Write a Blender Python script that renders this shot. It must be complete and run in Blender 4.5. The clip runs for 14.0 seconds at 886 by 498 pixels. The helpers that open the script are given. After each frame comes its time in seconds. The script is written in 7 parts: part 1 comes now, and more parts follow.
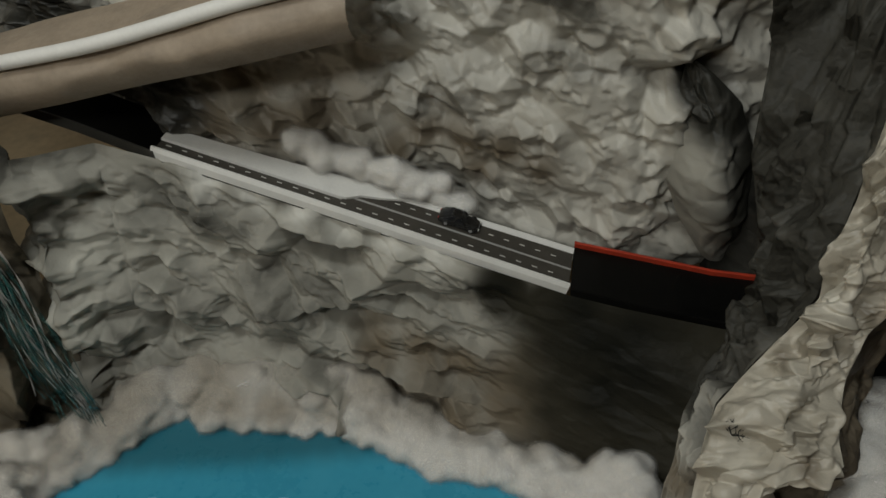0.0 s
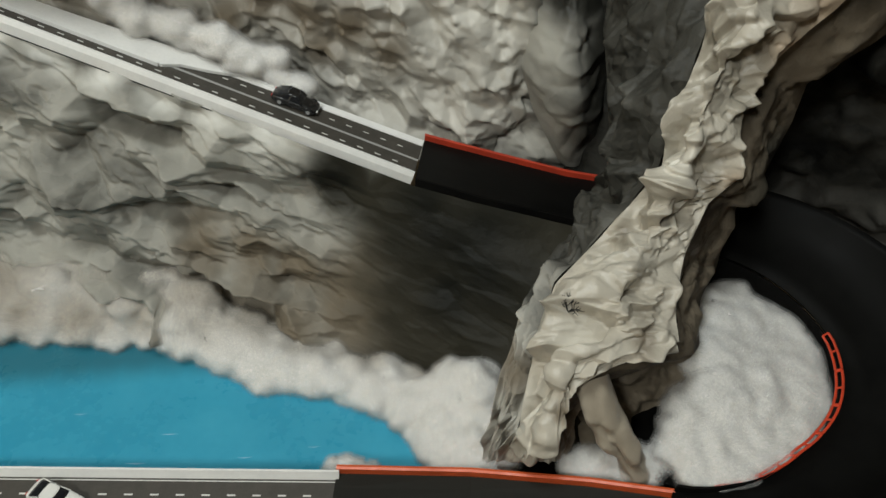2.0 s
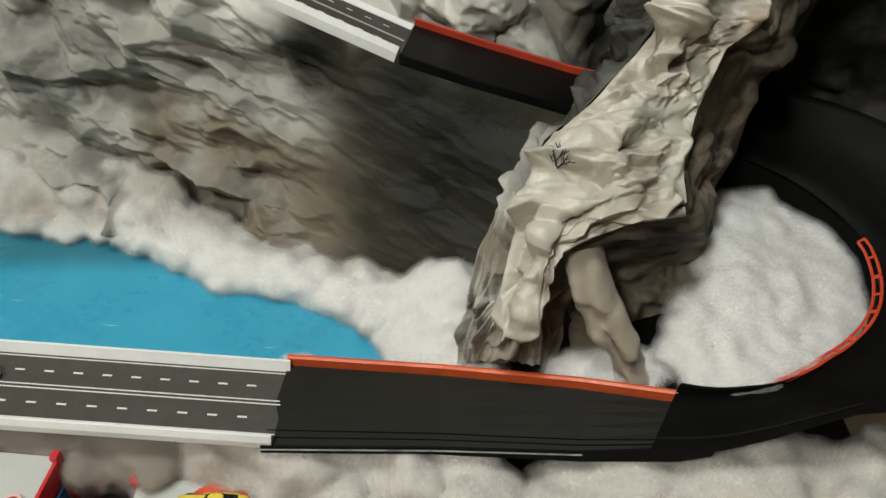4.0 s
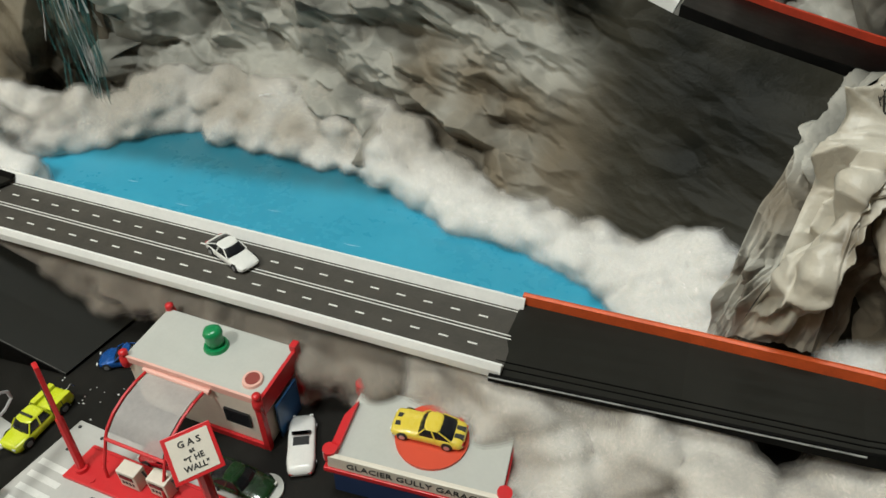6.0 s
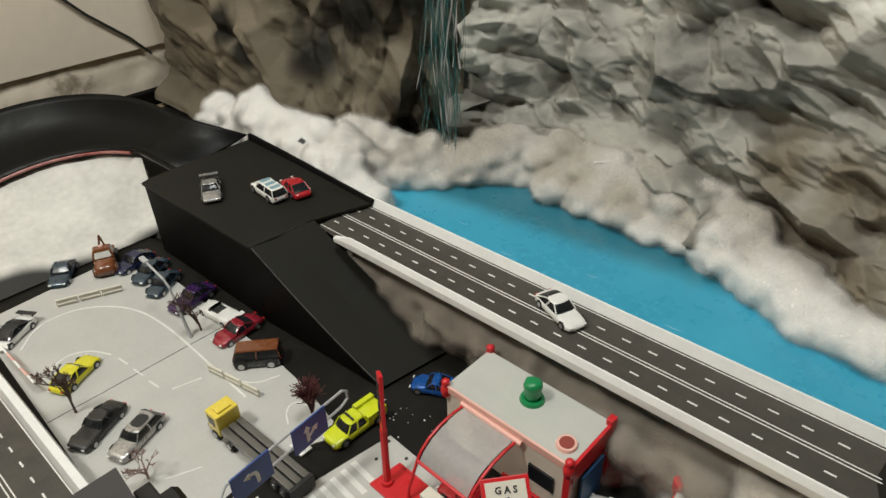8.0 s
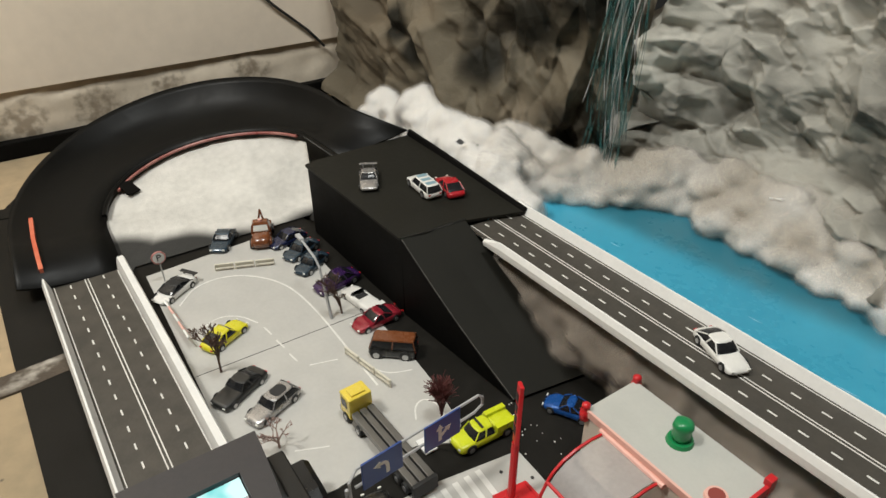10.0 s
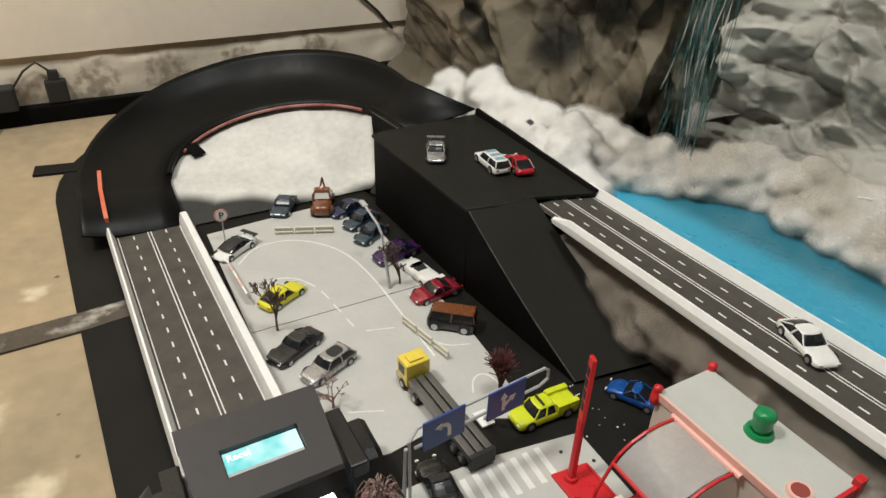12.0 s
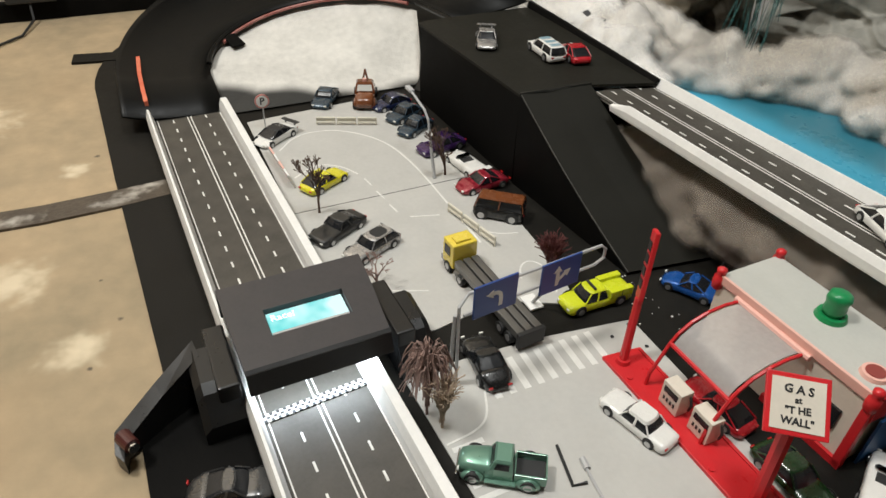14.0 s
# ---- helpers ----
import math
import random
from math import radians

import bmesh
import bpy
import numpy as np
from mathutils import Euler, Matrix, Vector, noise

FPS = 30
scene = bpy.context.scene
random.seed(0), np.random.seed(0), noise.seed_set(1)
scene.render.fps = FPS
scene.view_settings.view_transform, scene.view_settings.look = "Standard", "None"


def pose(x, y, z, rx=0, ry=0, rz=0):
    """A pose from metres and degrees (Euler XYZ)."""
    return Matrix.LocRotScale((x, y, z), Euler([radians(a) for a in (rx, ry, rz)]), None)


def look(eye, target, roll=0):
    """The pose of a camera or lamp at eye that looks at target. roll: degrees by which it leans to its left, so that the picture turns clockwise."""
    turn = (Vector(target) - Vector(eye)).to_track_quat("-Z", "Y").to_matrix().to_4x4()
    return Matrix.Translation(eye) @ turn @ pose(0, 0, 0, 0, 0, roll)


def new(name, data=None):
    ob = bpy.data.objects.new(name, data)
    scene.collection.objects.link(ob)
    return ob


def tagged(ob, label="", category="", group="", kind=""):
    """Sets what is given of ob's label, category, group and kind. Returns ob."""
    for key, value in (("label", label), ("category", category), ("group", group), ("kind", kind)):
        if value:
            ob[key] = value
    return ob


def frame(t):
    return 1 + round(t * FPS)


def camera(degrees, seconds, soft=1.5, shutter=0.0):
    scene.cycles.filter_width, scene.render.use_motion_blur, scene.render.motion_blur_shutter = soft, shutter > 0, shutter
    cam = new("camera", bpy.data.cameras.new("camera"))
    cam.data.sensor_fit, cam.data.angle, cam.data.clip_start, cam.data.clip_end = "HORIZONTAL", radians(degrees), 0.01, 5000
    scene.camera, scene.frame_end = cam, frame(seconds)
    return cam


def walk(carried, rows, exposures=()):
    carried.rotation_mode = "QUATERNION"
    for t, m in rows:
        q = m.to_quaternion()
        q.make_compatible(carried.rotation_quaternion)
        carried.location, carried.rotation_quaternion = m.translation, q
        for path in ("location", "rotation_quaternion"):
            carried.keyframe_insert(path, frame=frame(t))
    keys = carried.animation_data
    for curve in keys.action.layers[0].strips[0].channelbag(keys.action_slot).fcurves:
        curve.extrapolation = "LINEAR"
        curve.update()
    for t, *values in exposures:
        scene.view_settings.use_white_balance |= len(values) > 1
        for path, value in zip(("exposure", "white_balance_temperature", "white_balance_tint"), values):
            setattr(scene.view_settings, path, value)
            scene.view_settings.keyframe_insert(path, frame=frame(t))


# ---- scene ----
cam = camera(67.2, 14.0)
PATH = [
    (0, (0.284, 0.265, 1.098), (0.069, 1.694, -0.285), -4.5),
    (0.5, (0.298, 0.262, 1.065), (0.201, 1.681, -0.34), -0.6),
    (1, (0.333, 0.247, 1.011), (0.306, 1.685, -0.379), 2.0),
    (1.5, (0.355, 0.242, 0.968), (0.388, 1.675, -0.427), 3.8),
    (2, (0.377, 0.232, 0.918), (0.456, 1.667, -0.473), 5.3),
    (4.5, (0.45, 0.174, 0.685), (0.399, 1.671, -0.639), 6.1),
    (5, (0.432, 0.163, 0.658), (0.264, 1.653, -0.665), 5.0),
    (5.5, (0.409, 0.152, 0.634), (0.087, 1.624, -0.681), 3.7),
    (6, (0.382, 0.139, 0.621), (-0.136, 1.571, -0.675), 1.5),
    (6.5, (0.353, 0.124, 0.61), (-0.366, 1.508, -0.642), -0.5),
    (7, (0.328, 0.113, 0.61), (-0.566, 1.428, -0.602), -1.8),
    (7.5, (0.302, 0.096, 0.604), (-0.754, 1.344, -0.548), -1.9),
    (8, (0.285, 0.089, 0.603), (-0.888, 1.264, -0.513), -1.9),
    (8.5, (0.272, 0.08, 0.6), (-1.008, 1.17, -0.484), -1.6),
    (9, (0.264, 0.076, 0.598), (-1.076, 1.094, -0.482), -1.2),
    (11.5, (0.238, 0.043, 0.549), (-1.241, 0.878, -0.506), 0.7),
    (12, (0.237, 0.034, 0.535), (-1.248, 0.859, -0.52), 1.7),
    (12.5, (0.238, 0.022, 0.513), (-1.253, 0.823, -0.553), 2.6),
    (13, (0.238, 0.015, 0.493), (-1.237, 0.772, -0.626), 2.2),
    (13.5, (0.239, 0.012, 0.475), (-1.212, 0.739, -0.694), 2.1),
    (14, (0.239, 0.012, 0.459), (-1.198, 0.718, -0.74), 2.1),
]
walk(cam, [(t, look(eye, target, roll)) for t, eye, target, roll in PATH], [(0, -1.38, 6400, 7), (0.5, -0.63, 6300, 7), (1, -0.6, 6300, 7), (2, -0.5, 6250, 6), (4.5, -0.15, 6320, 7), (6.5, -0.12, 6300, 4), (7.5, -0.27, 6420, 6), (9, -0.2, 6520, 10), (11.5, -0.13, 6500, 10), (14, -0.09, 6460, 11)])

# ---- world and lamps ----
world = bpy.data.worlds.new("dim_room")
scene.world = world
world.use_nodes = True
world.node_tree.nodes["Background"].inputs[0].default_value = (1.0, 0.98, 0.9, 1)
world.node_tree.nodes["Background"].inputs[1].default_value = 0.02
scene.view_settings.exposure = 0.0


def area_lamp(name, m, sx, sy, power, color):
    data = bpy.data.lights.new(name, "AREA")
    data.shape, data.size, data.size_y = "RECTANGLE", sx, sy
    data.energy, data.color = power, color
    ob = new(name, data)
    ob.matrix_world = m
    return ob


area_lamp("ceiling_tube_light", look((0.0, 0.42, 2.28), (0.1, 0.7, 0.2)), 0.38, 0.38, 25, (0.98, 1.0, 0.965))
# Unseen fill lamp added to brighten the wall end of the layout.
area_lamp("wall_fill_light", look((-0.5, -0.82, 2.25), (-1.0, 0.3, 0.0)), 0.35, 0.35, 43, (1.0, 0.99, 0.93))

# ---- materials ----


def material(name, color, rough=0.6, metal=0.0, vary=0.0, scale=30.0, bump=0.0, bump_scale=200.0, coat=0.0, tint=None, detail=6.0):
    """Principled surface with colour mottling at two scales and a fine relief; coordinates are in metres."""
    m = bpy.data.materials.new(name)
    m.use_nodes = True
    n, l = m.node_tree.nodes, m.node_tree.links
    b = n["Principled BSDF"]
    b.inputs["Base Color"].default_value = (*color, 1)
    b.inputs["Roughness"].default_value = rough
    b.inputs["Metallic"].default_value = metal
    b.inputs["Coat Weight"].default_value = coat
    b.inputs["Coat Roughness"].default_value = 0.08
    if vary or bump:
        geo = n.new("ShaderNodeNewGeometry")
    if vary:
        big, small = n.new("ShaderNodeTexNoise"), n.new("ShaderNodeTexNoise")
        big.inputs["Scale"].default_value, small.inputs["Scale"].default_value = scale, scale * 9
        big.inputs["Detail"].default_value = small.inputs["Detail"].default_value = detail
        l.new(geo.outputs["Position"], big.inputs["Vector"])
        l.new(geo.outputs["Position"], small.inputs["Vector"])
        add = n.new("ShaderNodeMath")
        add.operation = "MULTIPLY_ADD"
        l.new(small.outputs["Fac"], add.inputs[0])
        add.inputs[1].default_value = 0.45
        l.new(big.outputs["Fac"], add.inputs[2])
        ramp = n.new("ShaderNodeMapRange")
        ramp.inputs["From Min"].default_value, ramp.inputs["From Max"].default_value = 0.5, 0.95
        l.new(add.outputs[0], ramp.inputs["Value"])
        mix = n.new("ShaderNodeMix")
        mix.data_type = "RGBA"
        other = tint or tuple(c * (1 - vary) for c in color)
        mix.inputs["A"].default_value = (*other, 1)
        mix.inputs["B"].default_value = (*color, 1)
        l.new(ramp.outputs["Result"], mix.inputs["Factor"])
        l.new(mix.outputs["Result"], b.inputs["Base Color"])
        rr = n.new("ShaderNodeMapRange")
        rr.inputs["To Min"].default_value, rr.inputs["To Max"].default_value = min(1, rough + 0.1), max(0.03, rough - 0.08)
        l.new(ramp.outputs["Result"], rr.inputs["Value"])
        l.new(rr.outputs["Result"], b.inputs["Roughness"])
    if bump:
        tex, bp = n.new("ShaderNodeTexNoise"), n.new("ShaderNodeBump")
        tex.inputs["Scale"].default_value, tex.inputs["Detail"].default_value = bump_scale, 5
        l.new(geo.outputs["Position"], tex.inputs["Vector"])
        bp.inputs["Strength"].default_value, bp.inputs["Distance"].default_value = bump, 0.002
        l.new(tex.outputs["Fac"], bp.inputs["Height"])
        l.new(bp.outputs["Normal"], b.inputs["Normal"])
    return m


def glow(name, color, strength):
    m = bpy.data.materials.new(name)
    m.use_nodes = True
    b = m.node_tree.nodes["Principled BSDF"]
    b.inputs["Base Color"].default_value = (*color, 1)
    b.inputs["Emission Color"].default_value = (*color, 1)
    b.inputs["Emission Strength"].default_value = strength
    return m


def blobs_mix(m, spots, color, soft=0.6, noise_scale=14.0, amount=0.3, depth=1.0):
    """Mixes another colour into a material in soft round patches (x, y, z, radius) with a ragged edge; depth below 1
    draws them out along y.
    """
    n, l = m.node_tree.nodes, m.node_tree.links
    b = n["Principled BSDF"]
    geo, tex = n.new("ShaderNodeNewGeometry"), n.new("ShaderNodeTexNoise")
    tex.inputs["Scale"].default_value, tex.inputs["Detail"].default_value = noise_scale, 2
    l.new(geo.outputs["Position"], tex.inputs["Vector"])
    flat = n.new("ShaderNodeVectorMath")
    flat.operation = "MULTIPLY"
    l.new(geo.outputs["Position"], flat.inputs[0])
    flat.inputs[1].default_value = (1, depth, 1)
    total = None
    for x, y, z, r in spots:
        d = n.new("ShaderNodeVectorMath")
        d.operation = "DISTANCE"
        l.new(flat.outputs[0], d.inputs[0])
        d.inputs[1].default_value = (x, y * depth, z)
        wob = n.new("ShaderNodeMath")
        wob.operation = "MULTIPLY_ADD"
        l.new(tex.outputs["Fac"], wob.inputs[0])
        wob.inputs[1].default_value = amount * r * 2
        l.new(d.outputs["Value"], wob.inputs[2])
        mr = n.new("ShaderNodeMapRange")
        mr.interpolation_type = "SMOOTHSTEP"
        mr.inputs["From Min"].default_value, mr.inputs["From Max"].default_value = r * (1 + amount), r * (1 + amount) * (1 - soft)
        l.new(wob.outputs[0], mr.inputs["Value"])
        if total is None:
            total = mr.outputs["Result"]
        else:
            mx = n.new("ShaderNodeMath")
            mx.operation = "MAXIMUM"
            l.new(total, mx.inputs[0])
            l.new(mr.outputs["Result"], mx.inputs[1])
            total = mx.outputs[0]
    mix = n.new("ShaderNodeMix")
    mix.data_type = "RGBA"
    old = b.inputs["Base Color"]
    if old.is_linked:
        l.new(old.links[0].from_socket, mix.inputs["A"])
    else:
        mix.inputs["A"].default_value = old.default_value
    mix.inputs["B"].default_value = (*color, 1)
    l.new(total, mix.inputs["Factor"])
    l.new(mix.outputs["Result"], old)
    return m


def sprayed_paper(name, light, grey, dark, patches, brown=(), gloss=0.55, shine=0.07, crisp=0.25, grain=(0.85, 1.0, 1.7), depth=0.3, facet=0.05, patch_color=(0.02, 0.019, 0.0148)):
    """Kraft paper sprayed from several cans: large clouds, facet-sized patches that follow the folds' size, fine
    speckle, and the given dark and brown patches, some standing for shade.
    """
    m = material(name, light, gloss, 0, 0.0, 1, 0.25, 320)
    n, l = m.node_tree.nodes, m.node_tree.links
    b = n["Principled BSDF"]
    b.inputs["Specular IOR Level"].default_value = shine
    geo = n.new("ShaderNodeNewGeometry")
    warp = n.new("ShaderNodeTexNoise")
    warp.inputs["Scale"].default_value, warp.inputs["Detail"].default_value = 22, 3
    l.new(geo.outputs["Position"], warp.inputs["Vector"])
    add = n.new("ShaderNodeVectorMath")
    add.operation = "MULTIPLY_ADD"
    l.new(warp.outputs["Color"], add.inputs[0])
    add.inputs[1].default_value = (0.05, 0.05, 0.03)
    l.new(geo.outputs["Position"], add.inputs[2])
    squash = n.new("ShaderNodeVectorMath")
    squash.operation = "MULTIPLY"
    l.new(add.outputs[0], squash.inputs[0])
    squash.inputs[1].default_value = grain
    cells = n.new("ShaderNodeTexVoronoi")
    cells.inputs["Scale"].default_value = 24
    l.new(squash.outputs[0], cells.inputs["Vector"])
    cloud, speck = n.new("ShaderNodeTexNoise"), n.new("ShaderNodeTexNoise")
    cloud.inputs["Scale"].default_value, cloud.inputs["Detail"].default_value = 5.0, 3
    speck.inputs["Scale"].default_value, speck.inputs["Detail"].default_value = 60, 4
    l.new(squash.outputs[0], cloud.inputs["Vector"])
    l.new(geo.outputs["Position"], speck.inputs["Vector"])
    sep = n.new("ShaderNodeSeparateColor")
    l.new(cells.outputs["Color"], sep.inputs[0])
    a1, a2 = n.new("ShaderNodeMath"), n.new("ShaderNodeMath")
    a1.operation = a2.operation = "MULTIPLY_ADD"
    l.new(sep.outputs[0], a1.inputs[0])
    a1.inputs[1].default_value = facet
    l.new(cloud.outputs["Fac"], a1.inputs[2])
    l.new(speck.outputs["Fac"], a2.inputs[0])
    a2.inputs[1].default_value = 0.06
    l.new(a1.outputs[0], a2.inputs[2])
    ramp = n.new("ShaderNodeValToRGB")
    e = ramp.color_ramp.elements
    e[0].position, e[0].color = 0.38, (*dark, 1)
    e[1].position, e[1].color = 0.70, (*light, 1)
    k = e.new(0.47)
    k.color = (*grey, 1)
    k = e.new(0.57)
    k.color = (*[0.35 * g + 0.65 * w for g, w in zip(grey, light)], 1)
    l.new(a2.outputs[0], ramp.inputs["Fac"])
    l.new(ramp.outputs["Color"], b.inputs["Base Color"])
    # crisp small facets: each cell of the crumple leans its own way
    fine = next(k for k in n if k.bl_idname == "ShaderNodeBump")
    last = None
    for scale, strength in ((13, 0.8), (30, 0.5)):
        vor = n.new("ShaderNodeTexVoronoi")
        vor.inputs["Scale"].default_value, vor.inputs["Randomness"].default_value = scale, 1.0
        l.new(squash.outputs[0], vor.inputs["Vector"])
        lean = n.new("ShaderNodeVectorMath")
        lean.operation = "SUBTRACT"
        l.new(vor.outputs["Color"], lean.inputs[0])
        lean.inputs[1].default_value = (0.5, 0.5, 0.5)
        gap = n.new("ShaderNodeVectorMath")
        gap.operation = "SUBTRACT"
        l.new(squash.outputs[0], gap.inputs[0])
        l.new(vor.outputs["Position"], gap.inputs[1])
        dot = n.new("ShaderNodeVectorMath")
        dot.operation = "DOT_PRODUCT"
        l.new(lean.outputs[0], dot.inputs[0])
        l.new(gap.outputs[0], dot.inputs[1])
        tilt = n.new("ShaderNodeBump")
        tilt.inputs["Strength"].default_value, tilt.inputs["Distance"].default_value = strength * crisp, 1.0
        l.new(dot.outputs["Value"], tilt.inputs["Height"])
        if last:
            l.new(last.outputs["Normal"], tilt.inputs["Normal"])
        last = tilt
    l.new(last.outputs["Normal"], fine.inputs["Normal"])
    if brown:
        blobs_mix(m, brown, (0.17, 0.14, 0.10), 0.7, 13, 0.3, depth)
    blobs_mix(m, patches, patch_color, 0.5, 11, 0.3, depth)
    return m


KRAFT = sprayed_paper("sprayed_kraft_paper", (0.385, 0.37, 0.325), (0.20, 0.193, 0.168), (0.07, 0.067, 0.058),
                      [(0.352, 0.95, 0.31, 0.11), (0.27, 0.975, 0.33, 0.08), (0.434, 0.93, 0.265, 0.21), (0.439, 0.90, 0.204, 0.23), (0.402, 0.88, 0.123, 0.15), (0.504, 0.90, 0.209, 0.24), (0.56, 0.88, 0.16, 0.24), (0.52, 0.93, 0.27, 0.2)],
                      [(0.30, 0.92, 0.15, 0.14), (0.20, 0.92, 0.10, 0.09), (0.36, 0.90, 0.11, 0.10), (0.32, 0.93, 0.22, 0.07), (0.45, 0.91, 0.2, 0.17), (0.08, 0.93, 0.12, 0.075), (0.14, 0.93, 0.13, 0.07), (0.02, 0.94, 0.11, 0.05), (0.06, 0.95, 0.20, 0.075), (0.13, 0.95, 0.20, 0.08), (0.20, 0.94, 0.18, 0.08)], 0.5, 0.10, 0.14, patch_color=(0.034, 0.031, 0.022))
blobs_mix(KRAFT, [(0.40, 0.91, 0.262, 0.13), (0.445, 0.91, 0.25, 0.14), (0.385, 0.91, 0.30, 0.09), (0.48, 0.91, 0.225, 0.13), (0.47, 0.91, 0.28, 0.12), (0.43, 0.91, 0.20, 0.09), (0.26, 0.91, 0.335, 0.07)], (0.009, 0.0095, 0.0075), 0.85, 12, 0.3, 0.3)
blobs_mix(KRAFT, [(x, 1.025 - 0.13 * x, 0.420 - 0.284 * x, 0.052) for x in (-0.20, -0.12, -0.05, 0.02, 0.09, 0.16)], (0.72, 0.71, 0.66), 0.8, 24, 0.5)
blobs_mix(KRAFT, [(-0.43, 0.88, 0.30, 0.13), (-0.33, 0.88, 0.28, 0.13), (-0.27, 0.90, 0.37, 0.14), (-0.38, 0.90, 0.40, 0.12)], (0.62, 0.60, 0.53), 0.6, 14, 0.6)
# Dark of the tunnel mouth is put into the paper as black patches at left.
UPPER_PAPER = sprayed_paper("pale_grey_sprayed_paper", (0.56, 0.535, 0.475), (0.40, 0.38, 0.335), (0.19, 0.182, 0.16),
                            [(-0.36, 1.15, 0.56, 0.13), (-0.26, 1.14, 0.57, 0.10), (-0.50, 1.17, 0.62, 0.25), (0.535, 1.14, 0.592, 0.05), (0.565, 1.14, 0.533, 0.065), (0.60, 1.14, 0.475, 0.07), (0.63, 1.15, 0.402, 0.075), (0.655, 1.16, 0.333, 0.08)],
                            [(-0.18, 1.14, 0.54, 0.12), (-0.10, 1.14, 0.53, 0.11), (-0.04, 1.14, 0.54, 0.09), (-0.13, 1.14, 0.61, 0.12), (-0.03, 1.13, 0.48, 0.07), (0.09, 1.12, 0.475, 0.045), (0.14, 1.12, 0.49, 0.065), (0.20, 1.12, 0.48, 0.07), (0.26, 1.12, 0.475, 0.065), (0.32, 1.12, 0.44, 0.06), (0.22, 1.12, 0.43, 0.055)], 0.45, 0.4, 0.22)
FOLD_PAPER = sprayed_paper("grey_fold_paper", (0.40, 0.385, 0.34), (0.33, 0.317, 0.28), (0.22, 0.212, 0.187), [(0.653, 1.07, 0.368, 0.085), (0.647, 1.07, 0.432, 0.085), (0.633, 1.075, 0.495, 0.085), (0.601, 1.08, 0.566, 0.085), (0.555, 1.085, 0.609, 0.085), (0.558, 1.09, 0.563, 0.06), (0.533, 1.09, 0.6, 0.06)], (), 0.5, 0.25, 0.1, patch_color=(0.03, 0.029, 0.024))
WEST_PAPER = sprayed_paper("brown_sprayed_paper", (0.16, 0.137, 0.10), (0.085, 0.072, 0.052), (0.035, 0.03, 0.022), [(-0.60, 0.78, 0.31, 0.075), (-0.50, 0.81, 0.37, 0.06), (-0.68, 0.75, 0.235, 0.06), (-0.80, 0.78, 0.45, 0.08), (-0.93, 0.76, 0.26, 0.06), (-0.86, 0.75, 0.22, 0.05), (-0.80, 0.73, 0.17, 0.05)], [(-1.03, 0.76, 0.26, 0.12), (-1.12, 0.74, 0.16, 0.14), (-0.95, 0.74, 0.2, 0.10), (-0.80, 0.75, 0.30, 0.05), (-0.60, 0.76, 0.17, 0.05)], crisp=0.25)
PILLAR_PAPER = sprayed_paper("pale_kraft_paper", (0.49, 0.45, 0.375), (0.31, 0.28, 0.225), (0.13, 0.113, 0.087), [(0.485, 0.66, 0.20, 0.025)], [(0.545, 0.63, 0.29, 0.018), (0.97, 0.95, 0.95, 0.15), (0.625, 0.70, 0.365, 0.022), (0.615, 0.77, 0.41, 0.02), (0.70, 0.83, 0.47, 0.022)], 0.38, 0.45, 0.3, (1.15, 1.1, 1.0), facet=0.26)
blobs_mix(PILLAR_PAPER, [(0.50, 0.66, 0.27, 0.05), (0.56, 0.69, 0.36, 0.05), (0.60, 0.76, 0.41, 0.045), (0.65, 0.81, 0.50, 0.05)], (0.62, 0.585, 0.505), 0.7, 30, 0.6)
blobs_mix(PILLAR_PAPER, [(0.735, 0.82, 0.475, 0.035), (0.75, 0.89, 0.60, 0.05), (0.80, 0.90, 0.66, 0.09), (0.88, 0.93, 0.78, 0.14)], (0.40, 0.31, 0.22), 0.7, 16, 0.4)
# Dark spray and the shade of the pillar's left side, both in the colour.
WING_PAPER = sprayed_paper("grey_spray_and_shade_paper", (0.50, 0.48, 0.425), (0.36, 0.345, 0.305), (0.20, 0.19, 0.165), [(0.55, 0.86, 0.31, 0.07), (0.60, 0.93, 0.37, 0.12), (0.61, 0.96, 0.46, 0.14), (0.62, 0.98, 0.58, 0.17), (0.62, 1.0, 0.72, 0.2), (0.62, 1.0, 0.9, 0.25)], [(0.50, 0.72, 0.27, 0.05)], 0.55, 0.2, 0.6, patch_color=(0.045, 0.043, 0.036))
# Shade of the pillar's right side and hollow, mixed into this sprayed brown.
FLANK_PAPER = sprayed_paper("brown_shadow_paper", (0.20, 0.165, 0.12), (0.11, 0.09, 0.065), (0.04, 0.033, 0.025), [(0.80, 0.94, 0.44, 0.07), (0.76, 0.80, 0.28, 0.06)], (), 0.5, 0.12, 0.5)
# Crevice and slope shadow, put into this dark paper's colour.
DARK_PAPER = sprayed_paper("black_spray_and_shade_paper", (0.085, 0.08, 0.07), (0.03, 0.029, 0.025), (0.012, 0.012, 0.011), [(0.62, 1.05, 0.5, 0.08)], [(1.1, 0.9, 0.8, 0.2)], crisp=0.25)
COTTON = material("white_fibre_stuffing", (0.90, 0.885, 0.86), 0.95, 0, 0.5, 8, 0.06, 300, tint=(0.77, 0.745, 0.705))
GREY_COTTON = material("grey_brown_stuffing", (0.84, 0.815, 0.77), 0.95, 0, 0.8, 11, 0.2, 400, tint=(0.62, 0.56, 0.485))
BROWN_COTTON = material("dark_brown_fibre", (0.36, 0.31, 0.26), 0.95, 0, 0.5, 14, 0.2, 400, tint=(0.22, 0.185, 0.15))
